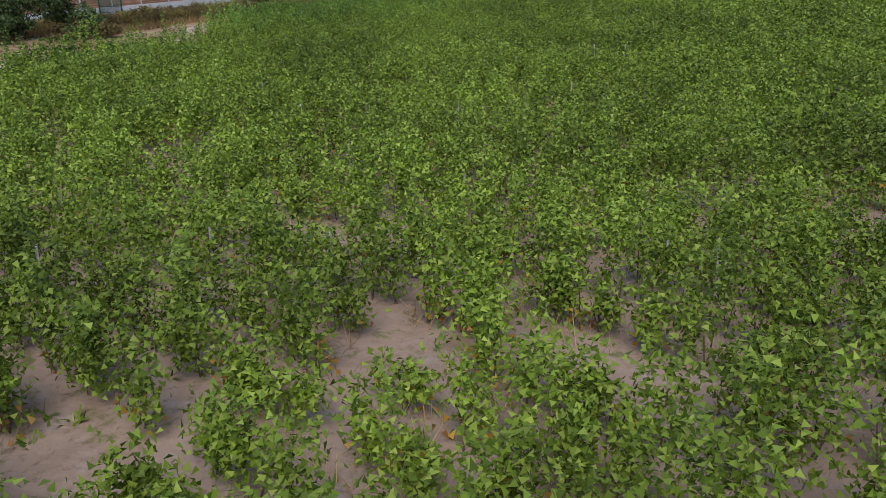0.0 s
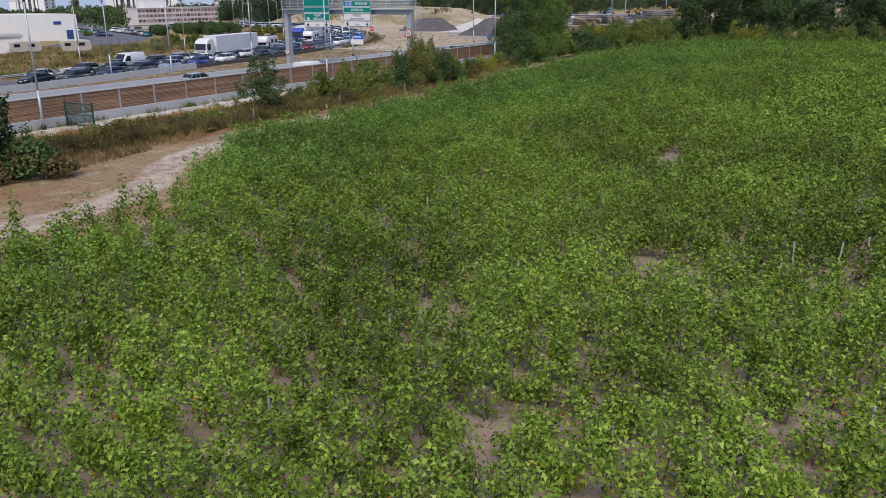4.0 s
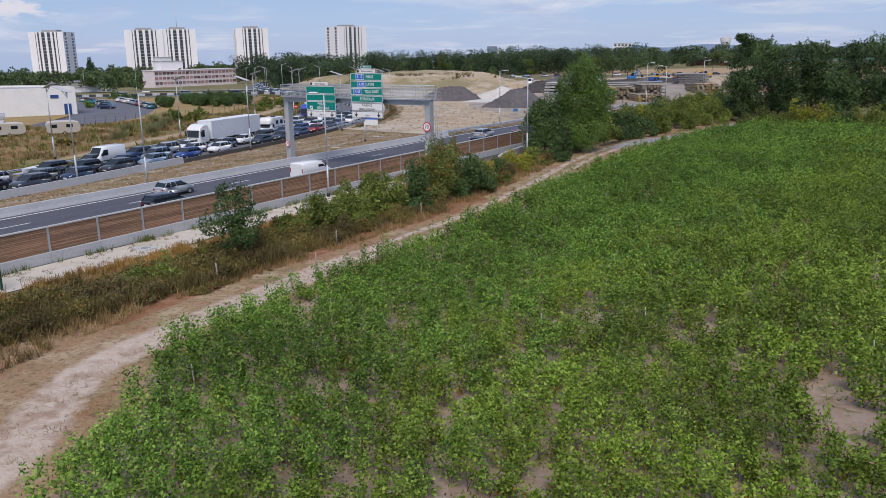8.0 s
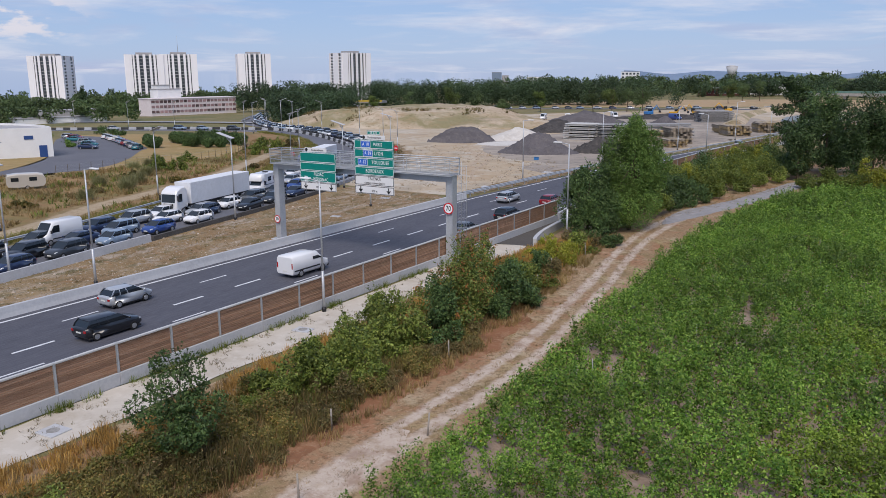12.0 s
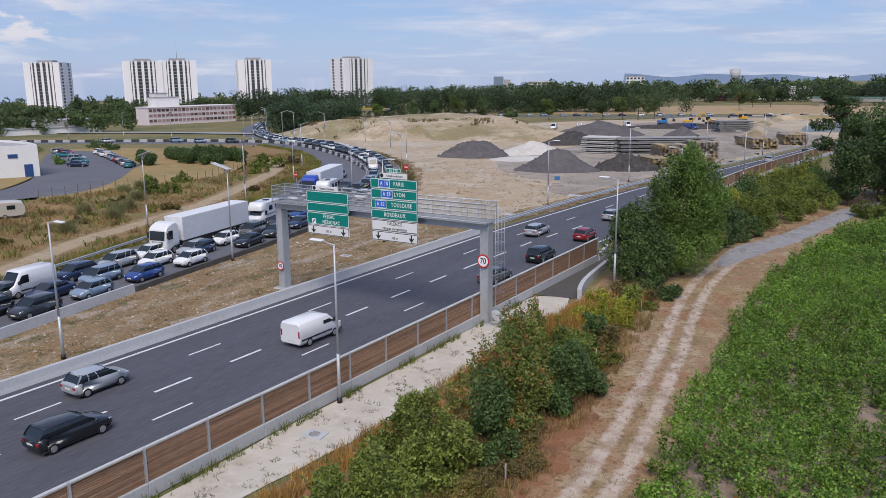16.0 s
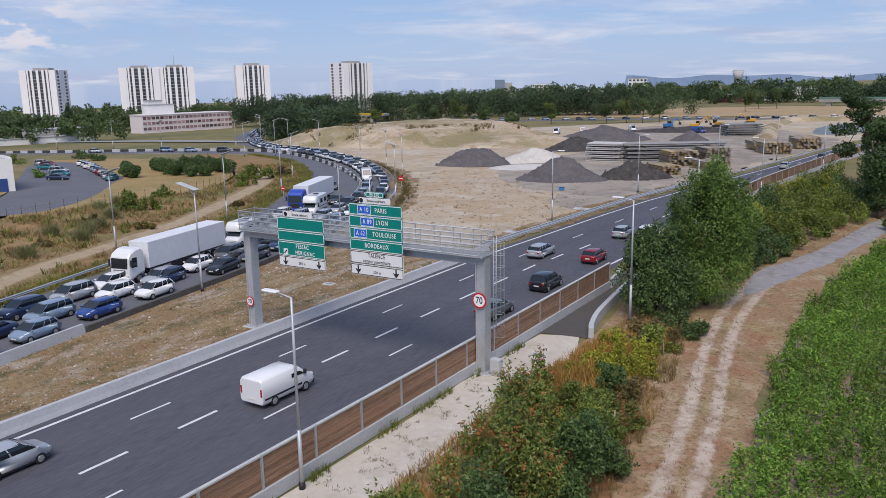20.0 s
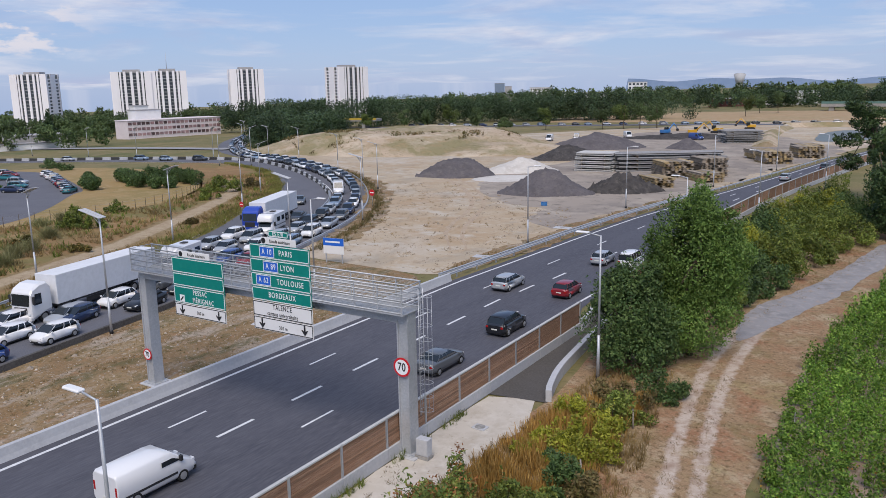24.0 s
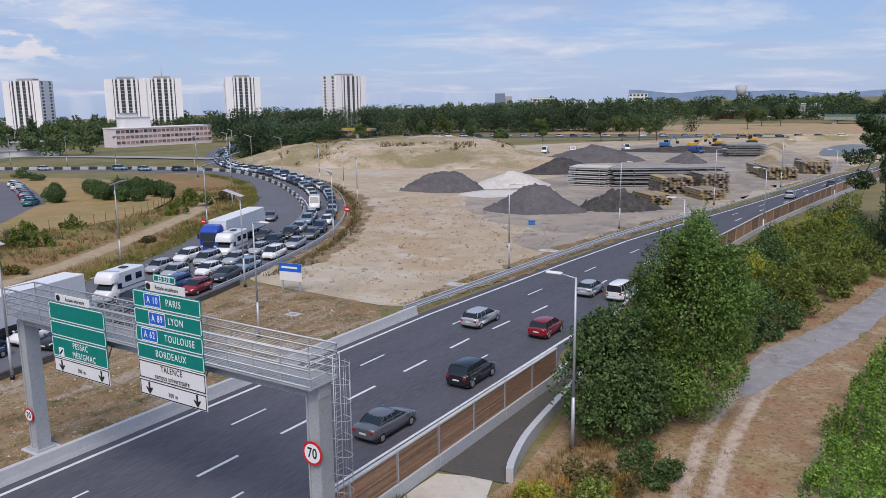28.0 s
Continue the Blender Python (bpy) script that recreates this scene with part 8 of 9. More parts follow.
def beam_mesh(L, w, h, material):
    bm = B()
    box(bm, (-L / 2, -w / 2, 0), (L / 2, w / 2, h * 0.28)); box(bm, (-L / 2, -w * 0.2, h * 0.28), (L / 2, w * 0.2, h * 0.72)); box(bm, (-L / 2, -w / 2, h * 0.72), (L / 2, w / 2, h))
    me = bpy.data.meshes.new("beam"); bm.to_mesh(me); bm.free(); me.materials.append(material)
    return me


M_BEAM = mat("beam_concrete", (0.29, 0.285, 0.28), (0.22, 0.215, 0.21), (0.35, 0.345, 0.34), 0.3, 2, 0.9, objrand=0.12)
M_SLAB = mat("pale_slab_concrete", (0.50, 0.49, 0.46), (0.42, 0.41, 0.39), (0.56, 0.55, 0.52), 0.3, 2, 0.9, objrand=0.1)
M_TIMBER = mat("yellow_formwork", (0.38, 0.275, 0.125), (0.31, 0.225, 0.11), (0.29, 0.245, 0.18), 0.6, 3, 0.85, objrand=0.3)
M_RUSTY = mat("brown_formwork", (0.27, 0.225, 0.17), (0.19, 0.15, 0.11), (0.34, 0.30, 0.25), 0.6, 3, 0.85, objrand=0.3)


def stack(name, x, y, rot, L, w, h, nx, nz, materials, label, seed, jitter=0.15, gap=0.16, pitch=0.6, spacer=None):
    r = random.Random(seed)
    t = thing(name, pose(x, y, float(gz(x, y)), 0, 0, rot), label, "stack")
    mes = [beam_mesh(L, w, h, m) for m in materials]
    for k in range(nz):
        for i in range(nx):
            if r.random() < 0.04:
                continue
            obj("beam", r.choice(mes), t, at=pose(r.uniform(-1, 1) * jitter, (i - (nx - 1) / 2) * (w + gap), k * pitch, 0, 0, r.uniform(-0.6, 0.6)))
        if k:
            for s in (-L * 0.32, L * 0.32):
                part("spacer", box(B(), (s - 0.1, -nx * (w + gap) / 2, k * pitch - (pitch - h)), (s + 0.1, nx * (w + gap) / 2, k * pitch)), spacer or M_BARK, t)
    return t


stack("slab_stack", -41.7, 152.8, 4, 8.6, 1.3, 0.54, 5, 5, [M_SLAB], "square stack of pale concrete floor slabs", 1, 0.3, 0.02, 0.94)
stack("beam_stack", -27.2, 160.4, 33, 25, 1.1, 0.44, 5, 5, [M_BEAM], "long broad stack of grey concrete beams", 2, 0.5, 0.16, 0.92)
stack("beam_stack", -31.5, 254, 30, 12, 1.1, 0.4, 8, 6, [M_BEAM], "stack of pale concrete beams", 3, 0.3, 0.16, 0.72)
for k, (x, y, rot, nx, nz, m) in enumerate(((-20.8, 130.9, 134, 5, 4, [M_TIMBER, M_TIMBER, M_RUSTY]), (-22.9, 148.6, 127, 8, 7, [M_RUSTY, M_RUSTY, M_TIMBER]), (-16.6, 153.6, 128, 7, 8, [M_RUSTY]), (-14.4, 143.0, 131, 6, 4, [M_RUSTY, M_TIMBER]), (-9, 186, 122, 8, 6, [M_RUSTY, M_TIMBER]), (-4, 204, 118, 8, 6, [M_RUSTY, M_RUSTY, M_TIMBER]), (-14, 196, 122, 7, 5, [M_TIMBER, M_RUSTY]), (-6, 218, 116, 8, 5, [M_RUSTY, M_TIMBER]))):
    stack("formwork_stack", x, y, rot, 7, 0.8, 0.42, nx, nz, m, "weathered stack of brown and yellow formwork", 10 + k, 0.6, 0.05, 0.5, M_RUSTY)
# machines
M_YELLOW = paint("machine_yellow", (0.55, 0.30, 0.02))
M_MBLUE = paint("machine_blue", (0.03, 0.16, 0.40))


def excavator(x, y, rot, m, label):
    t = thing("excavator", pose(x, y, float(gz(x, y)), 0, 0, rot), label, "excavator")
    for s in (-1, 1):
        part("crawler", box(B(), (-2, s * 1.1 - 0.3, 0), (2, s * 1.1 + 0.3, 0.9), 0.2), M_TRIM, t)
    part("body", box(B(), (-2.2, -1.3, 1.0), (1.2, 1.3, 2.2), 0.15), m, t)
    part("cab", box(B(), (0.1, 0.2, 1.6), (1.6, 1.3, 3.1), 0.12), M_GLASS, t)
    bm = B(); tube(bm, (1.0, -0.2, 1.9), (3.6, -0.2, 4.6), 0.28, 0.22, 6); tube(bm, (3.6, -0.2, 4.6), (5.6, -0.2, 2.4), 0.22, 0.14, 6)
    part("boom", bm, m, t)
    part("bucket", box(B(), (5.2, -0.7, 1.5), (6.1, 0.3, 2.4), 0.15), M_TRIM, t)


excavator(-56, 288, 20, M_YELLOW, "yellow tracked excavator on the work yard")
excavator(-51, 303, 160, M_YELLOW, "yellow tracked excavator beside grey heaps")
excavator(-44, 330, 200, M_YELLOW, "yellow tracked digger near the beams")
excavator(-66, 286, 60, M_MBLUE, "blue site machine on the work yard")
for x, y, c in ((-75, 268, "white"), (-88, 250, "white"), (-96, 244, "white"), (-48, 262, "blue")):
    put(("sitevan", c), lambda: build_van(c, f"{c} site van parked on the yard"), pose(x, y, float(gz(x, y)), 0, 0, 20 + x))
t = thing("blue_container", pose(-29.5, 98, 0, 0, 0, 20), "small blue waste box on the sand", "box")
part("body", box(B(), (-0.5, -0.35, 0.05), (0.5, 0.35, 0.6), 0.04), M_MBLUE, t)
part("lid", box(B(), (-0.55, -0.4, 0.6), (0.55, 0.4, 0.66), 0.02), M_MBLUE, t)
# drain covers and slabs
for x, y, w, d in ((5.0, -12.5, 1.3, 1.0), (5.2, -31.5, 1.3, 1.2), (-18.6, 58, 2.6, 1.4), (-18.2, 80, 2.4, 1.4), (-26, 40, 1.4, 1.1), (-22.5, 24.5, 1.2, 0.9), (5.0, 15.5, 0.9, 0.7)):
    t = thing("concrete_slab", pose(x, y, 0, 0, 0, rv.uniform(-12, 12)), "flat pale concrete manhole slab in the ground", "slab", "manhole slabs")
    part("slab", box(B(), (-w / 2, -d / 2, -0.05), (w / 2, d / 2, 0.09), 0.02), M_CONC, t)
    part("cover", tube(B(), (0, 0, 0.09), (0, 0, 0.1), 0.33, n=18), M_CONC_OLD, t)
# pond with its banks
M_WATER = flat("pond_water", (0.10, 0.105, 0.075), 0.3, 0.0, 0.12)
sheet("pond_water", [(-10, 262), (-2, 264), (6, 276), (9, 300), (2, 330), (-10, 330), (-14, 300)], 0.06, M_WATER, "still green-grey pond", ragged=0.4)
wall_along("pond_bank", [(-20, 236), (-24, 262), (-30, 300), (-32, 345)], 0, [(-4.5, 0), (3.5, 0), (0.6, 1.5), (-0.6, 1.5)], M_MOUND, "sandy bank beside the pond", category="bank")
wall_along("pond_bank", [(-34, 352), (-10, 360), (14, 352), (24, 320)], 0, [(-5, 0), (5, 0), (2, 1.8), (-2, 1.8)], M_MOUND, "sandy bank beyond the pond", category="bank")
# far roads and banks beyond the site
ribbon("far_road", [(-330, 320), (-250, 345), (-180, 356), (-100, 368), (-20, 376), (60, 372)], -6, 6, 0.1, M_ASPHALT_OLD, "far grey road with slow traffic", step=8)
sheet("orange_bank", [(-180, 395), (-100, 400), (0, 420), (60, 430), (40, 560), (-120, 560), (-190, 480)], 0.05, mat("orange_earth", (0.36, 0.235, 0.125), (0.30, 0.22, 0.11), (0.40, 0.30, 0.18), 0.03, 0.3, 0.95), "orange-brown bare bank beyond the site", ragged=2)
ribbon("upper_road", [(-190, 178), (-250, 176), (-330, 160), (-420, 130)], -4, 4, 0.3, mat("pale_road", (0.30, 0.30, 0.30), (0.25, 0.25, 0.25), (0.34, 0.34, 0.34), 0.2, 3, 0.9), "pale road behind the slip road", step=6)


# ---- car park and lawn ----
sheet("lawn", [(-92, 30), (-94, 48), (-92.4, 56), (-91.8, 66), (-96.8, 79), (-104, 89), (-118, 101), (-147, 111), (-176, 108), (-190, 96), (-176, 90), (-150, 78), (-123, 66), (-104, 40)], 0.02, layered("dry_lawn", (0.31, 0.215, 0.095), [((0.24, 0.185, 0.075), 0.08, 0.46, 0.6, 0.8, S1), ((0.36, 0.265, 0.14), 0.3, 0.5, 0.64, 0.7, S1), ((0.20, 0.155, 0.065), 2, 0.54, 0.68, 0.7, S1)], bump=0.5, bscale=5), "dry yellow mown lawn", ragged=0.3)
sheet("car_park", [(-97.7, 33.2), (-95.7, 39.1), (-99.5, 48.1), (-108, 58.5), (-121, 71), (-124, 76), (-145, 86), (-165.4, 94), (-184, 95), (-172, 82), (-159.4, 73.3), (-140, 60), (-122.5, 48.4), (-113, 38), (-106, 26), (-98, 26)], 0.03, M_ASPHALT_OLD, "grey asphalt car park", ragged=0.0)
worn("earth_track", ETRACK, -2.6, 2.6, 0.03, M_EARTH, "pale worn earth track in the meadow", 31, 0.55, 12, 0.7)
# wire fence along the lawn
t = thing("wire_fence", Matrix.Identity(4), "thin wire fence with slim dark posts round the lawn", "fence")
wp = resample([(-94.6, 32.5), (-94.8, 40.1), (-94.3, 48.2), (-92.8, 56), (-92.2, 65.8), (-97.2, 79.5), (-105.2, 89.8)], 2.4)
bm = tube(B(), (0, 0, 0), (0, 0, 1.7), 0.045, n=6)
me = bpy.data.meshes.new("post"); bm.to_mesh(me); bm.free(); me.materials.append(M_BARK)
for p in wp:
    obj("post", me, t, at=pose(p[0], p[1], 0))
for z in (0.5, 1.0, 1.55):
    part("wire", bent(B(), [(*a, z) for a in wp], 0.012, 3), M_GALV, t)

# ---- buildings ----
M_PINK = mat("pink_render", (0.68, 0.61, 0.61), (0.61, 0.53, 0.53), (0.72, 0.66, 0.65), 0.15, 1.5, 0.9)
M_WIN = flat("window_glass", (0.05, 0.06, 0.07), 0.12, 0.0, 0.6)
M_TOWER = mat("tower_white", (0.84, 0.82, 0.84), (0.79, 0.77, 0.79), (0.81, 0.79, 0.80), 0.03, 0.3, 0.8)
M_BLINDS = mat("windows_with_blinds", (0.20, 0.11, 0.11), (0.33, 0.22, 0.21), (0.10, 0.08, 0.085), 0.09, 0.4, 0.4, objrand=0.75)
M_TGREY = mat("tower_grey", (0.36, 0.35, 0.35), (0.30, 0.29, 0.29), (0.40, 0.39, 0.39), 0.1, 1, 0.8)


def tower(x, y, rot, w, d, top, bands, label, side_bands=(), mast=False):
    """A tall block: white walls with recessed dark window columns, one sill bar a storey."""
    g0 = float(gz(x, y))
    h = top - g0
    t = thing("tower_block", pose(x, y, g0, 0, 0, rot), label, "tower block", "tower blocks")
    part("wall", box(B(), (-w / 2 + 0.6, -d / 2 + 0.6, 0), (w / 2 - 0.6, d / 2 - 0.6, h - 0.5)), M_TGREY, t)
    def face(axis, sgn, length, bnds, off):
        cuts = sorted(bnds)
        pos = -length / 2
        edges = []
        for a, b in cuts:
            edges.append((pos, a * length)); pos = b * length
        edges.append((pos, length / 2))
        for a, b in edges:
            if b - a < 0.1:
                continue
            lo, hi = ((a, sgn * off - 0.6, 0), (b, sgn * off + 0.0, h)) if axis == 0 else ((sgn * off - 0.6, a, 0), (sgn * off, b, h))
            lo, hi = tuple(min(p, q) for p, q in zip(lo, hi)), tuple(max(p, q) for p, q in zip(lo, hi))
            part("wall_panel", box(B(), lo, hi), M_TOWER, t)
        n = int(h / 2.75)
        for a, b in cuts:
            bm = B()
            for k in range(n):
                z = k * 2.75
                lo, hi = ((a * length, sgn * (off - 0.35), z), (b * length, sgn * (off - 0.25), z + 0.45)) if axis == 0 else ((sgn * (off - 0.35), a * length, z), (sgn * (off - 0.05), b * length, z + 1.1))
                lo, hi = tuple(min(p, q) for p, q in zip(lo, hi)), tuple(max(p, q) for p, q in zip(lo, hi))
                box(bm, lo, hi)
            tagged(part("sill", bm, M_TGREY if axis == 0 else M_TOWER, t), kind="stuff")
            lo, hi = ((a * length, sgn * (off - 0.5), 0), (b * length, sgn * (off - 0.45), h - 1.2)) if axis == 0 else ((sgn * (off - 0.5), a * length, 0), (sgn * (off - 0.45), b * length, h - 1.2))
            lo, hi = tuple(min(p, q) for p, q in zip(lo, hi)), tuple(max(p, q) for p, q in zip(lo, hi))
            part("window", box(B(), lo, hi), M_WIN, t)
    face(0, -1, w, bands, d / 2)
    face(0, 1, w, bands, d / 2)
    face(1, 1, d, side_bands or [(-0.06, 0.06)], w / 2)
    face(1, -1, d, side_bands or [(-0.06, 0.06)], w / 2)
    part("roof", box(B(), (-w / 2 + 0.3, -d / 2 + 0.3, h - 0.6), (w / 2 - 0.3, d / 2 - 0.3, h - 0.2)), M_TGREY, t)
    part("plant_room", box(B(), (-w * 0.22, -d * 0.22, h), (w * 0.22, d * 0.22, h + 1.8)), M_TGREY, t)
    if mast:
        part("mast", tube(B(), (0, 0, h), (0, 0, h + 16), 0.3, 0.1, 6), M_GALV, t)
    return t


BANDS = [(-0.315, -0.295), (-0.25, -0.20), (-0.135, -0.035), (0.035, 0.125), (0.19, 0.24), (0.30, 0.325)]
SIDE = [(-0.40, -0.20), (0.20, 0.40)]
for x, y, rot, w, top, mast in ((-626, 371, 34, 29.5, 34.2, False), (-555.5, 413, 52, 31, 34.8, False), (-539, 436, 52, 30, 35.2, True), (-510, 498, 52, 28.5, 36.2, False), (-450, 566, 70, 31, 37.2, False)):
    tower(x, y, rot, w, 24, top, BANDS, "tall white tower block with dark window columns", SIDE, mast)


def block(name, x, y, rot, w, d, h, wallmat, label, rows, cols, win=(0.6, 0.5), roofmat=None, z0=1.0, category="building", faces=(-1,), winmat=None):
    """A low building: wall, roof slab, and a window with its own frame in every bay of the front."""
    g0 = float(gz(x, y))
    t = thing(name, pose(x, y, g0, 0, 0, rot), label, category)
    part("wall", box(B(), (-w / 2, -d / 2, -3), (w / 2, d / 2, h)), wallmat, t)
    part("roof", box(B(), (-w / 2 - 0.3, -d / 2 - 0.3, h), (w / 2 + 0.3, d / 2 + 0.3, h + 0.35)), roofmat or M_TGREY, t)
    if rows:
        bw, bh = w / cols, (h - z0) / rows
        bm = box(B(), (-bw * win[0] / 2, -0.05, 0), (bw * win[0] / 2, 0.06, bh * win[1]))
        me = bpy.data.meshes.new("window"); bm.to_mesh(me); bm.free(); me.materials.append(winmat or M_WIN)
        bm = box(B(), (-bw * win[0] / 2 - 0.1, -0.14, -0.12), (bw * win[0] / 2 + 0.1, 0.02, 0.0))
        ms = bpy.data.meshes.new("sill"); bm.to_mesh(ms); bm.free(); ms.materials.append(M_WHITE)
        for sgn in faces:
            for r_ in range(rows):
                for c_ in range(cols):
                    q = obj("window", me, t, at=pose(-w / 2 + bw * (c_ + 0.5), sgn * d / 2, z0 + bh * (r_ + 0.22), 0, 0, 0 if sgn < 0 else 180))
                    obj("sill", ms, q)
    return t


block("pink_building", -327, 262.8, 79, 53, 14, 9.2, M_PINK, "long pinkish three-storey building with many windows", 3, 22, (0.82, 0.55), roofmat=M_PINK, winmat=M_BLINDS)
block("roof_storey", -334.5, 253.2, 79, 14, 9, 14.4, M_WHITE, "white upper storey block of the pink building", 0, 1)
block("roof_storey", -335.2, 250.6, 79, 7.5, 6, 16.6, M_WHITE, "small white lift house on the pink building", 0, 1)
sheet("hall_lawn", [(-128, 53), (-113, 37), (-105, 25), (-108, 8), (-150, 6), (-175, 40), (-152, 62)], 0.014, bpy.data.materials["dry_lawn"], "dry mown grass round the white hall", ragged=0.2)
t = thing("white_hall", pose(-145.5, 45.5, 0, 0, 0, 62), "white flat-roofed commercial hall with one curved flank", "building")
HALL = [(-15.0, -14.0)] + [(-5.0 + 20 * math.cos(a), -14.0 + 28 * math.sin(a)) for a in np.linspace(0, math.pi / 2, 13)] + [(-15.0, 14.0)]


def prism(outline, grow, z0, z1):
    bm = B()
    f = bm.faces.new([bm.verts.new((x * (1 + grow), y * (1 + grow), z0)) for x, y in outline])
    r = bmesh.ops.extrude_face_region(bm, geom=[f])
    bmesh.ops.translate(bm, vec=(0, 0, z1 - z0), verts=[v for v in r["geom"] if isinstance(v, bmesh.types.BMVert)])
    bmesh.ops.recalc_face_normals(bm, faces=bm.faces)
    return bm


part("wall", prism(HALL, 0, -0.3, 6.0), M_WHITE, t)
part("roof", prism(HALL, -0.02, 6.0, 6.06), M_TGREY, t, "pale grey roof felt")
bm = B()
inner = [(x * 0.975, y * 0.975) for x, y in HALL]
for (a, b), (c, e) in zip(zip(HALL, HALL[1:] + HALL[:1]), zip(inner, inner[1:] + inner[:1])):
    q = [[bm.verts.new((*p, z)) for p in (a, b, e, c)] for z in (6.0, 6.5)]
    bm.faces.new(q[1]); bm.faces.new((q[0][0], q[0][1], q[1][1], q[1][0])); bm.faces.new((q[0][3], q[1][3], q[1][2], q[0][2]))
part("coping", bm, M_WHITE, t)
part("cladding", box(B(), (-15.02, -14.06, -0.2), (-3.0, -13.9, 5.3)), mat("grey_cladding", (0.42, 0.43, 0.47), (0.37, 0.38, 0.42), None, 0.3, 3, 0.6), t, "pale grey cladding of the hall")
for k in range(8):
    q = part("window", box(B(), (-14.6 + k * 1.45, -14.12, 1.0), (-13.4 + k * 1.45, -14.0, 2.2)), M_WIN, t)
    part("frame", box(B(), (-14.7 + k * 1.45, -14.16, 0.9), (-13.3 + k * 1.45, -14.08, 1.0)), M_WHITE, q)
M_HALLBLUE = flat("dark_blue_panel", (0.02, 0.06, 0.2), 0.5)
part("door", box(B(), (12.2, -14.1, 0.0), (13.8, -13.95, 2.6)), M_HALLBLUE, t, "dark blue entrance")
part("sign", box(B(), (9.4, -14.1, 4.0), (11.2, -13.95, 4.8)), M_HALLBLUE, t, "blue sign plate")
t = block("low_shed", -97, 8, 60, 16, 10, 3.2, M_WHITE, "low white shed with a grey roof", 1, 5, (0.5, 0.35))
block("grey_shed", -330, 190, 75, 26, 14, 5, M_TGREY, "low grey-roofed shed behind the road", 0, 1)
block("white_sheds", -300, 165, 75, 40, 8, 2.6, M_WHITE, "row of low white sheds", 0, 1)
block("white_hotel", -266, 838, 20, 20, 16, 24, M_WHITE, "distant white block of flats", 6, 5)
block("far_office", -690, 1310, 30, 18, 14, 34, mat("blue_glass_office", (0.20, 0.26, 0.34), (0.17, 0.22, 0.3), None, 0.1, 1, 0.4), "distant blue-grey office tower", 0, 1)
block("far_office", -676, 1318, 30, 12, 12, 28, M_TGREY, "distant grey office tower", 0, 1)
block("far_flats", -620, 1340, 30, 40, 14, 24, M_WHITE, "distant pale blocks of flats", 4, 10)
block("far_flats", -585, 1356, 30, 26, 14, 16, M_WHITE, "distant pale blocks of flats", 3, 6)
block("far_flats", -520, 1380, 30, 60, 14, 9, M_WHITE, "distant pale rows of houses", 0, 1)
block("red_building", -131, 700, 8, 44, 20, 6.5, mat("red_cladding", (0.13, 0.05, 0.045), (0.1, 0.04, 0.04), None, 0.1, 1, 0.8), "low red-brown commercial building", 1, 10, (0.4, 0.5))
block("white_store", -92, 730, 4, 46, 24, 11, M_WHITE, "low white commercial building with a pale roof", 0, 1, roofmat=M_WHITE)
t = thing("water_tower", pose(-314, 1550, float(gz(-314, 1550))), "distant grey concrete water tower with a flared head", "water tower")
g0 = float(gz(-314, 1550))
part("shaft", tube(B(), (0, 0, 0), (0, 0, 14 - g0), 6, 5.5, 16), M_CONC, t)
part("tank", tube(B(), (0, 0, 10 - g0), (0, 0, 28 - g0), 6, 11, 20), M_CONC, t)
part("cap", tube(B(), (0, 0, 28 - g0), (0, 0, 30.5 - g0), 11, 4, 20), M_CONC, t)
# low ridge at the horizon; its blue is distance haze painted as surface colour
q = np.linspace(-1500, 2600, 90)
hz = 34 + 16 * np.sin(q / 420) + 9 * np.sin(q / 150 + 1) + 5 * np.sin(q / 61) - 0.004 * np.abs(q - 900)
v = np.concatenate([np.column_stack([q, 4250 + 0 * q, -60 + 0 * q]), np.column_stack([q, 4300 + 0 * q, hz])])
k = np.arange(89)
obj("far_ridge", mesh_np("far_ridge", v, np.stack([k, k + 1, k + 91, k + 90], 1), mat("haze_tinted_ridge", (0.17, 0.235, 0.34), (0.14, 0.20, 0.30), (0.19, 0.25, 0.35), 0.004, 0.02, 0.95)), None, "low ridge on the horizon, blue haze put into its colour", "", "", "structure")
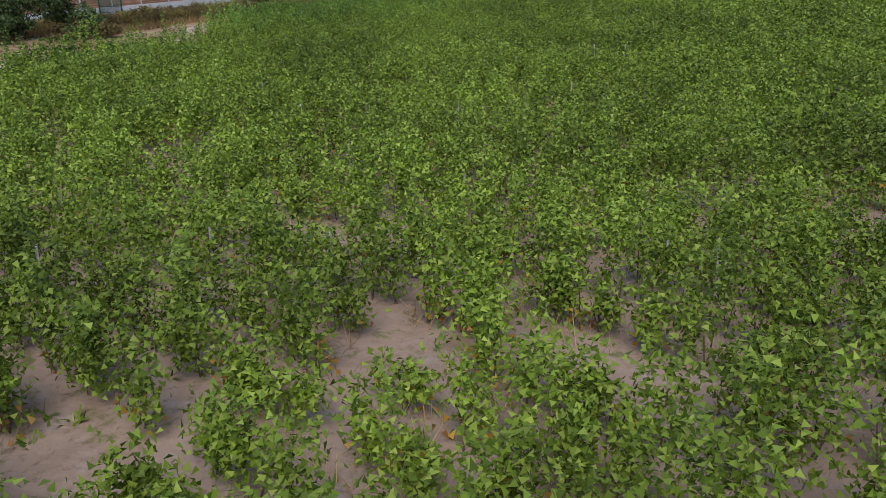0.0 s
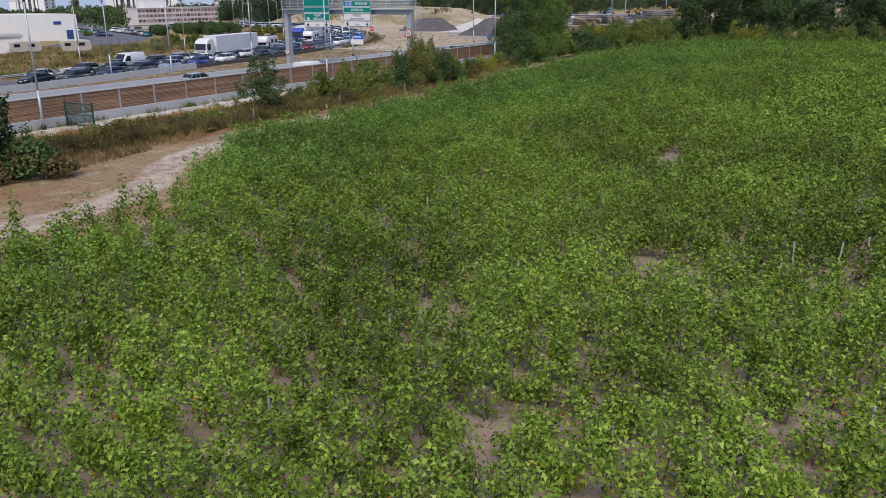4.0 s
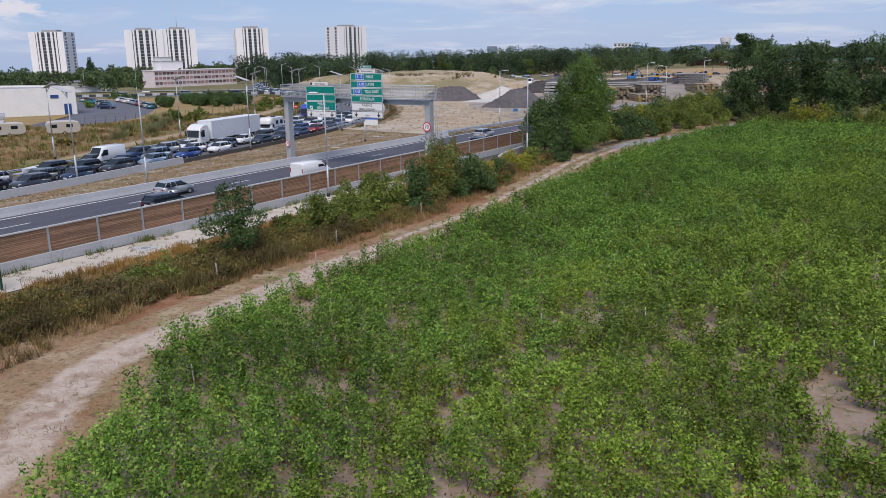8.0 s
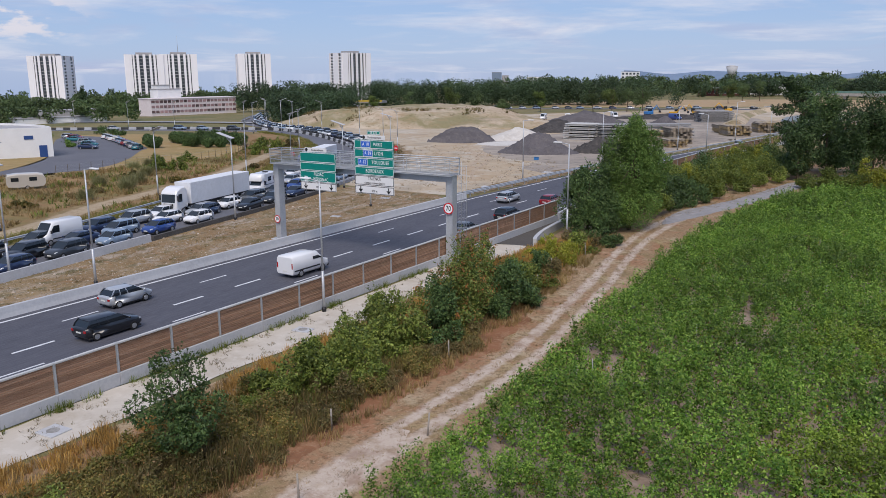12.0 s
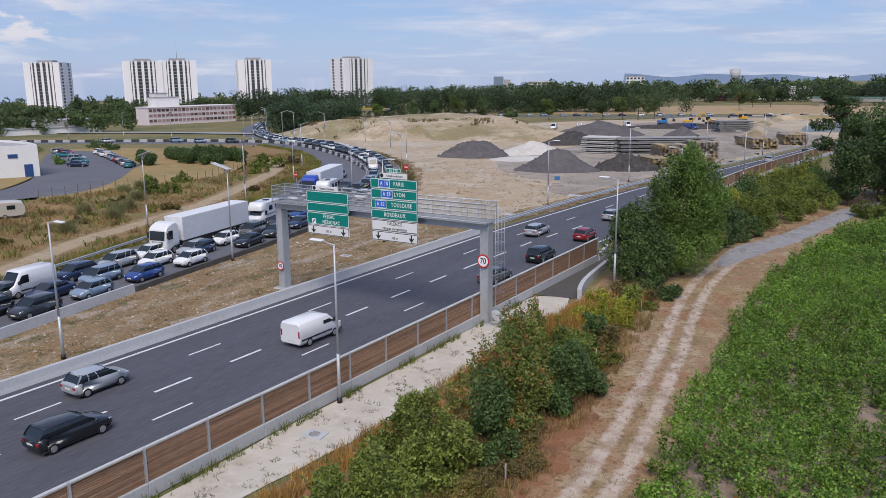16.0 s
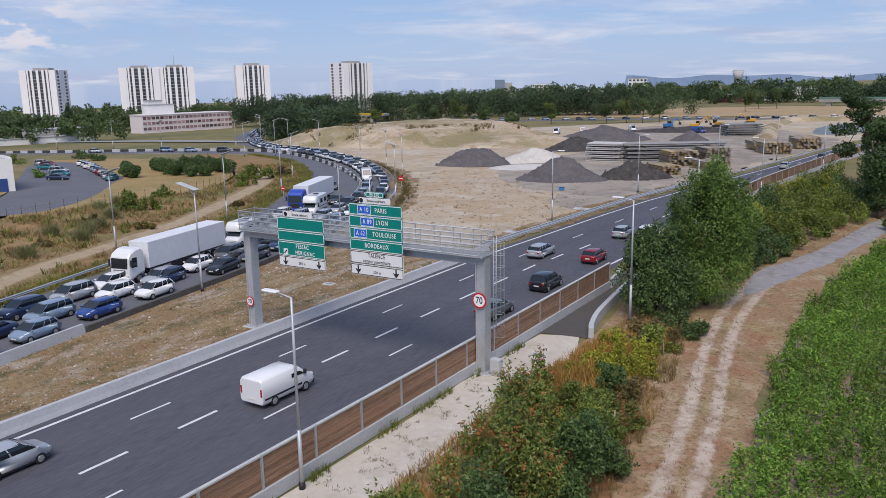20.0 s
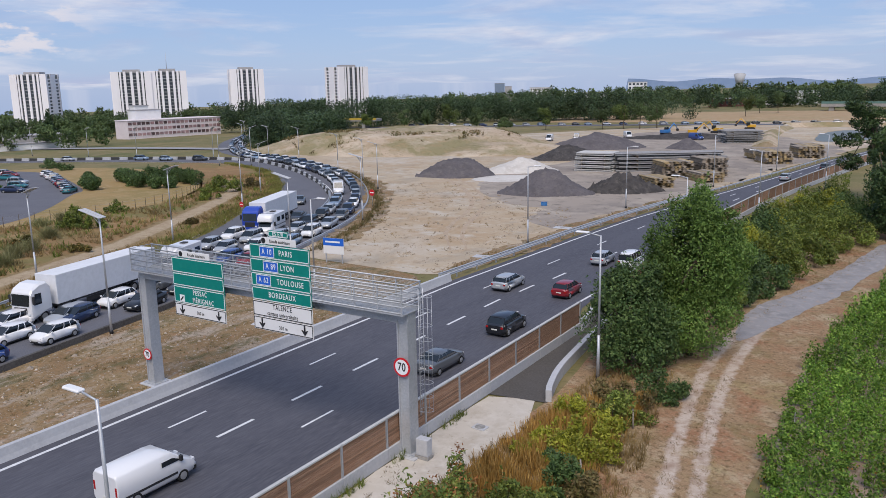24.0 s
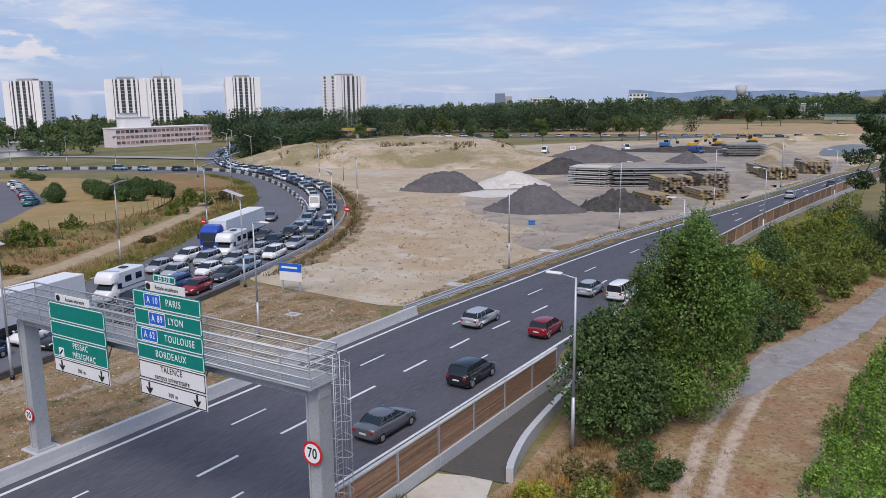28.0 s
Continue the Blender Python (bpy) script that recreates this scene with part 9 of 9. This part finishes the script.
# road bridges
t = thing("road_bridge", pose(-268, 336, float(gz(-268, 336)), 0, 0, 18), "concrete road bridge with a yellow parapet", "bridge")
part("deck", box(B(), (-22, -5, 4.2), (22, 5, 5.4)), M_CONC_OLD, t)
part("parapet", box(B(), (-22, -5.2, 5.0), (22, -5.0, 6.0)), mat("yellow_parapet", (0.50, 0.36, 0.05), (0.42, 0.3, 0.05), None, 0.5, 3, 0.7), t)
for x in (-14, 0, 14):
    part("pier", box(B(), (x - 0.8, -4, -2), (x + 0.8, 4, 4.2)), M_CONC_OLD, t)
t = thing("road_bridge", pose(-20, 560, -4.6, 0, 0, 4), "grey concrete road bridge with a green rail", "bridge")
part("deck", box(B(), (-26, -6, 6.0), (40, 6, 8.0)), M_CONC_OLD, t)
part("railing", box(B(), (-26, -6.1, 8.0), (40, -6.0, 9.4)), mat("green_rail", (0.12, 0.22, 0.19), (0.1, 0.18, 0.16), None, 0.5, 3, 0.7), t)
for x in (-20, 2, 22):
    part("pier", box(B(), (x - 1.5, -5, -1), (x + 1.5, 5, 6.0)), M_CONC_OLD, t)
# green mesh gate by the fence
t = thing("mesh_gate", pose(0, 0, 0), "dark green wire mesh gate between posts", "gate")
M_GGREEN = mat("green_coated_steel", (0.018, 0.075, 0.055), (0.014, 0.06, 0.045), None, 2, 10, 0.5)
ga, gb = Vector((3.3, -43.3, 0)), Vector((6.3, -42.95, 0))
gd = gb - ga
for s in (0.0, 1.0):
    q = ga + gd * s
    part("gate_post", box(B(), (q.x - 0.06, q.y - 0.06, -0.3), (q.x + 0.06, q.y + 0.06, 2.1), 0.01), M_GGREEN, t)
for z in (0.15, 1.0, 1.95):
    bm = B(); tube(bm, ga + Vector((0, 0, z)), gb + Vector((0, 0, z)), 0.035, n=6); part("gate_rail", bm, M_GGREEN, t)
bm = B()
for k in range(1, 30):
    q = ga + gd * (k / 30)
    tube(bm, q + Vector((0, 0, 0.15)), q + Vector((0, 0, 1.95)), 0.022, n=4)
part("gate_mesh", bm, M_GGREEN, t)
# old wire fence posts at the track
bm = tube(B(), (0, 0, -0.2), (0, 0, 1.25), 0.05, 0.045, 7)
me = bpy.data.meshes.new("fence_post"); bm.to_mesh(me); bm.free(); me.materials.append(mat("weathered_post", (0.34, 0.31, 0.27), (0.26, 0.23, 0.2), None, 3, 15, 0.9))
for x, y in ((12.9, 12.4), (14.4, 6), (16.8, -12), (17.2, -24), (16.6, -35), (20.4, -30), (21.7, -22), (21.9, -34), (13.0, 20)):
    obj("fence_post", me, None, "short weathered grey wooden post by the track", "post", "posts by the track", at=pose(x, y, 0, rv.uniform(-6, 6), rv.uniform(-6, 6), 0))
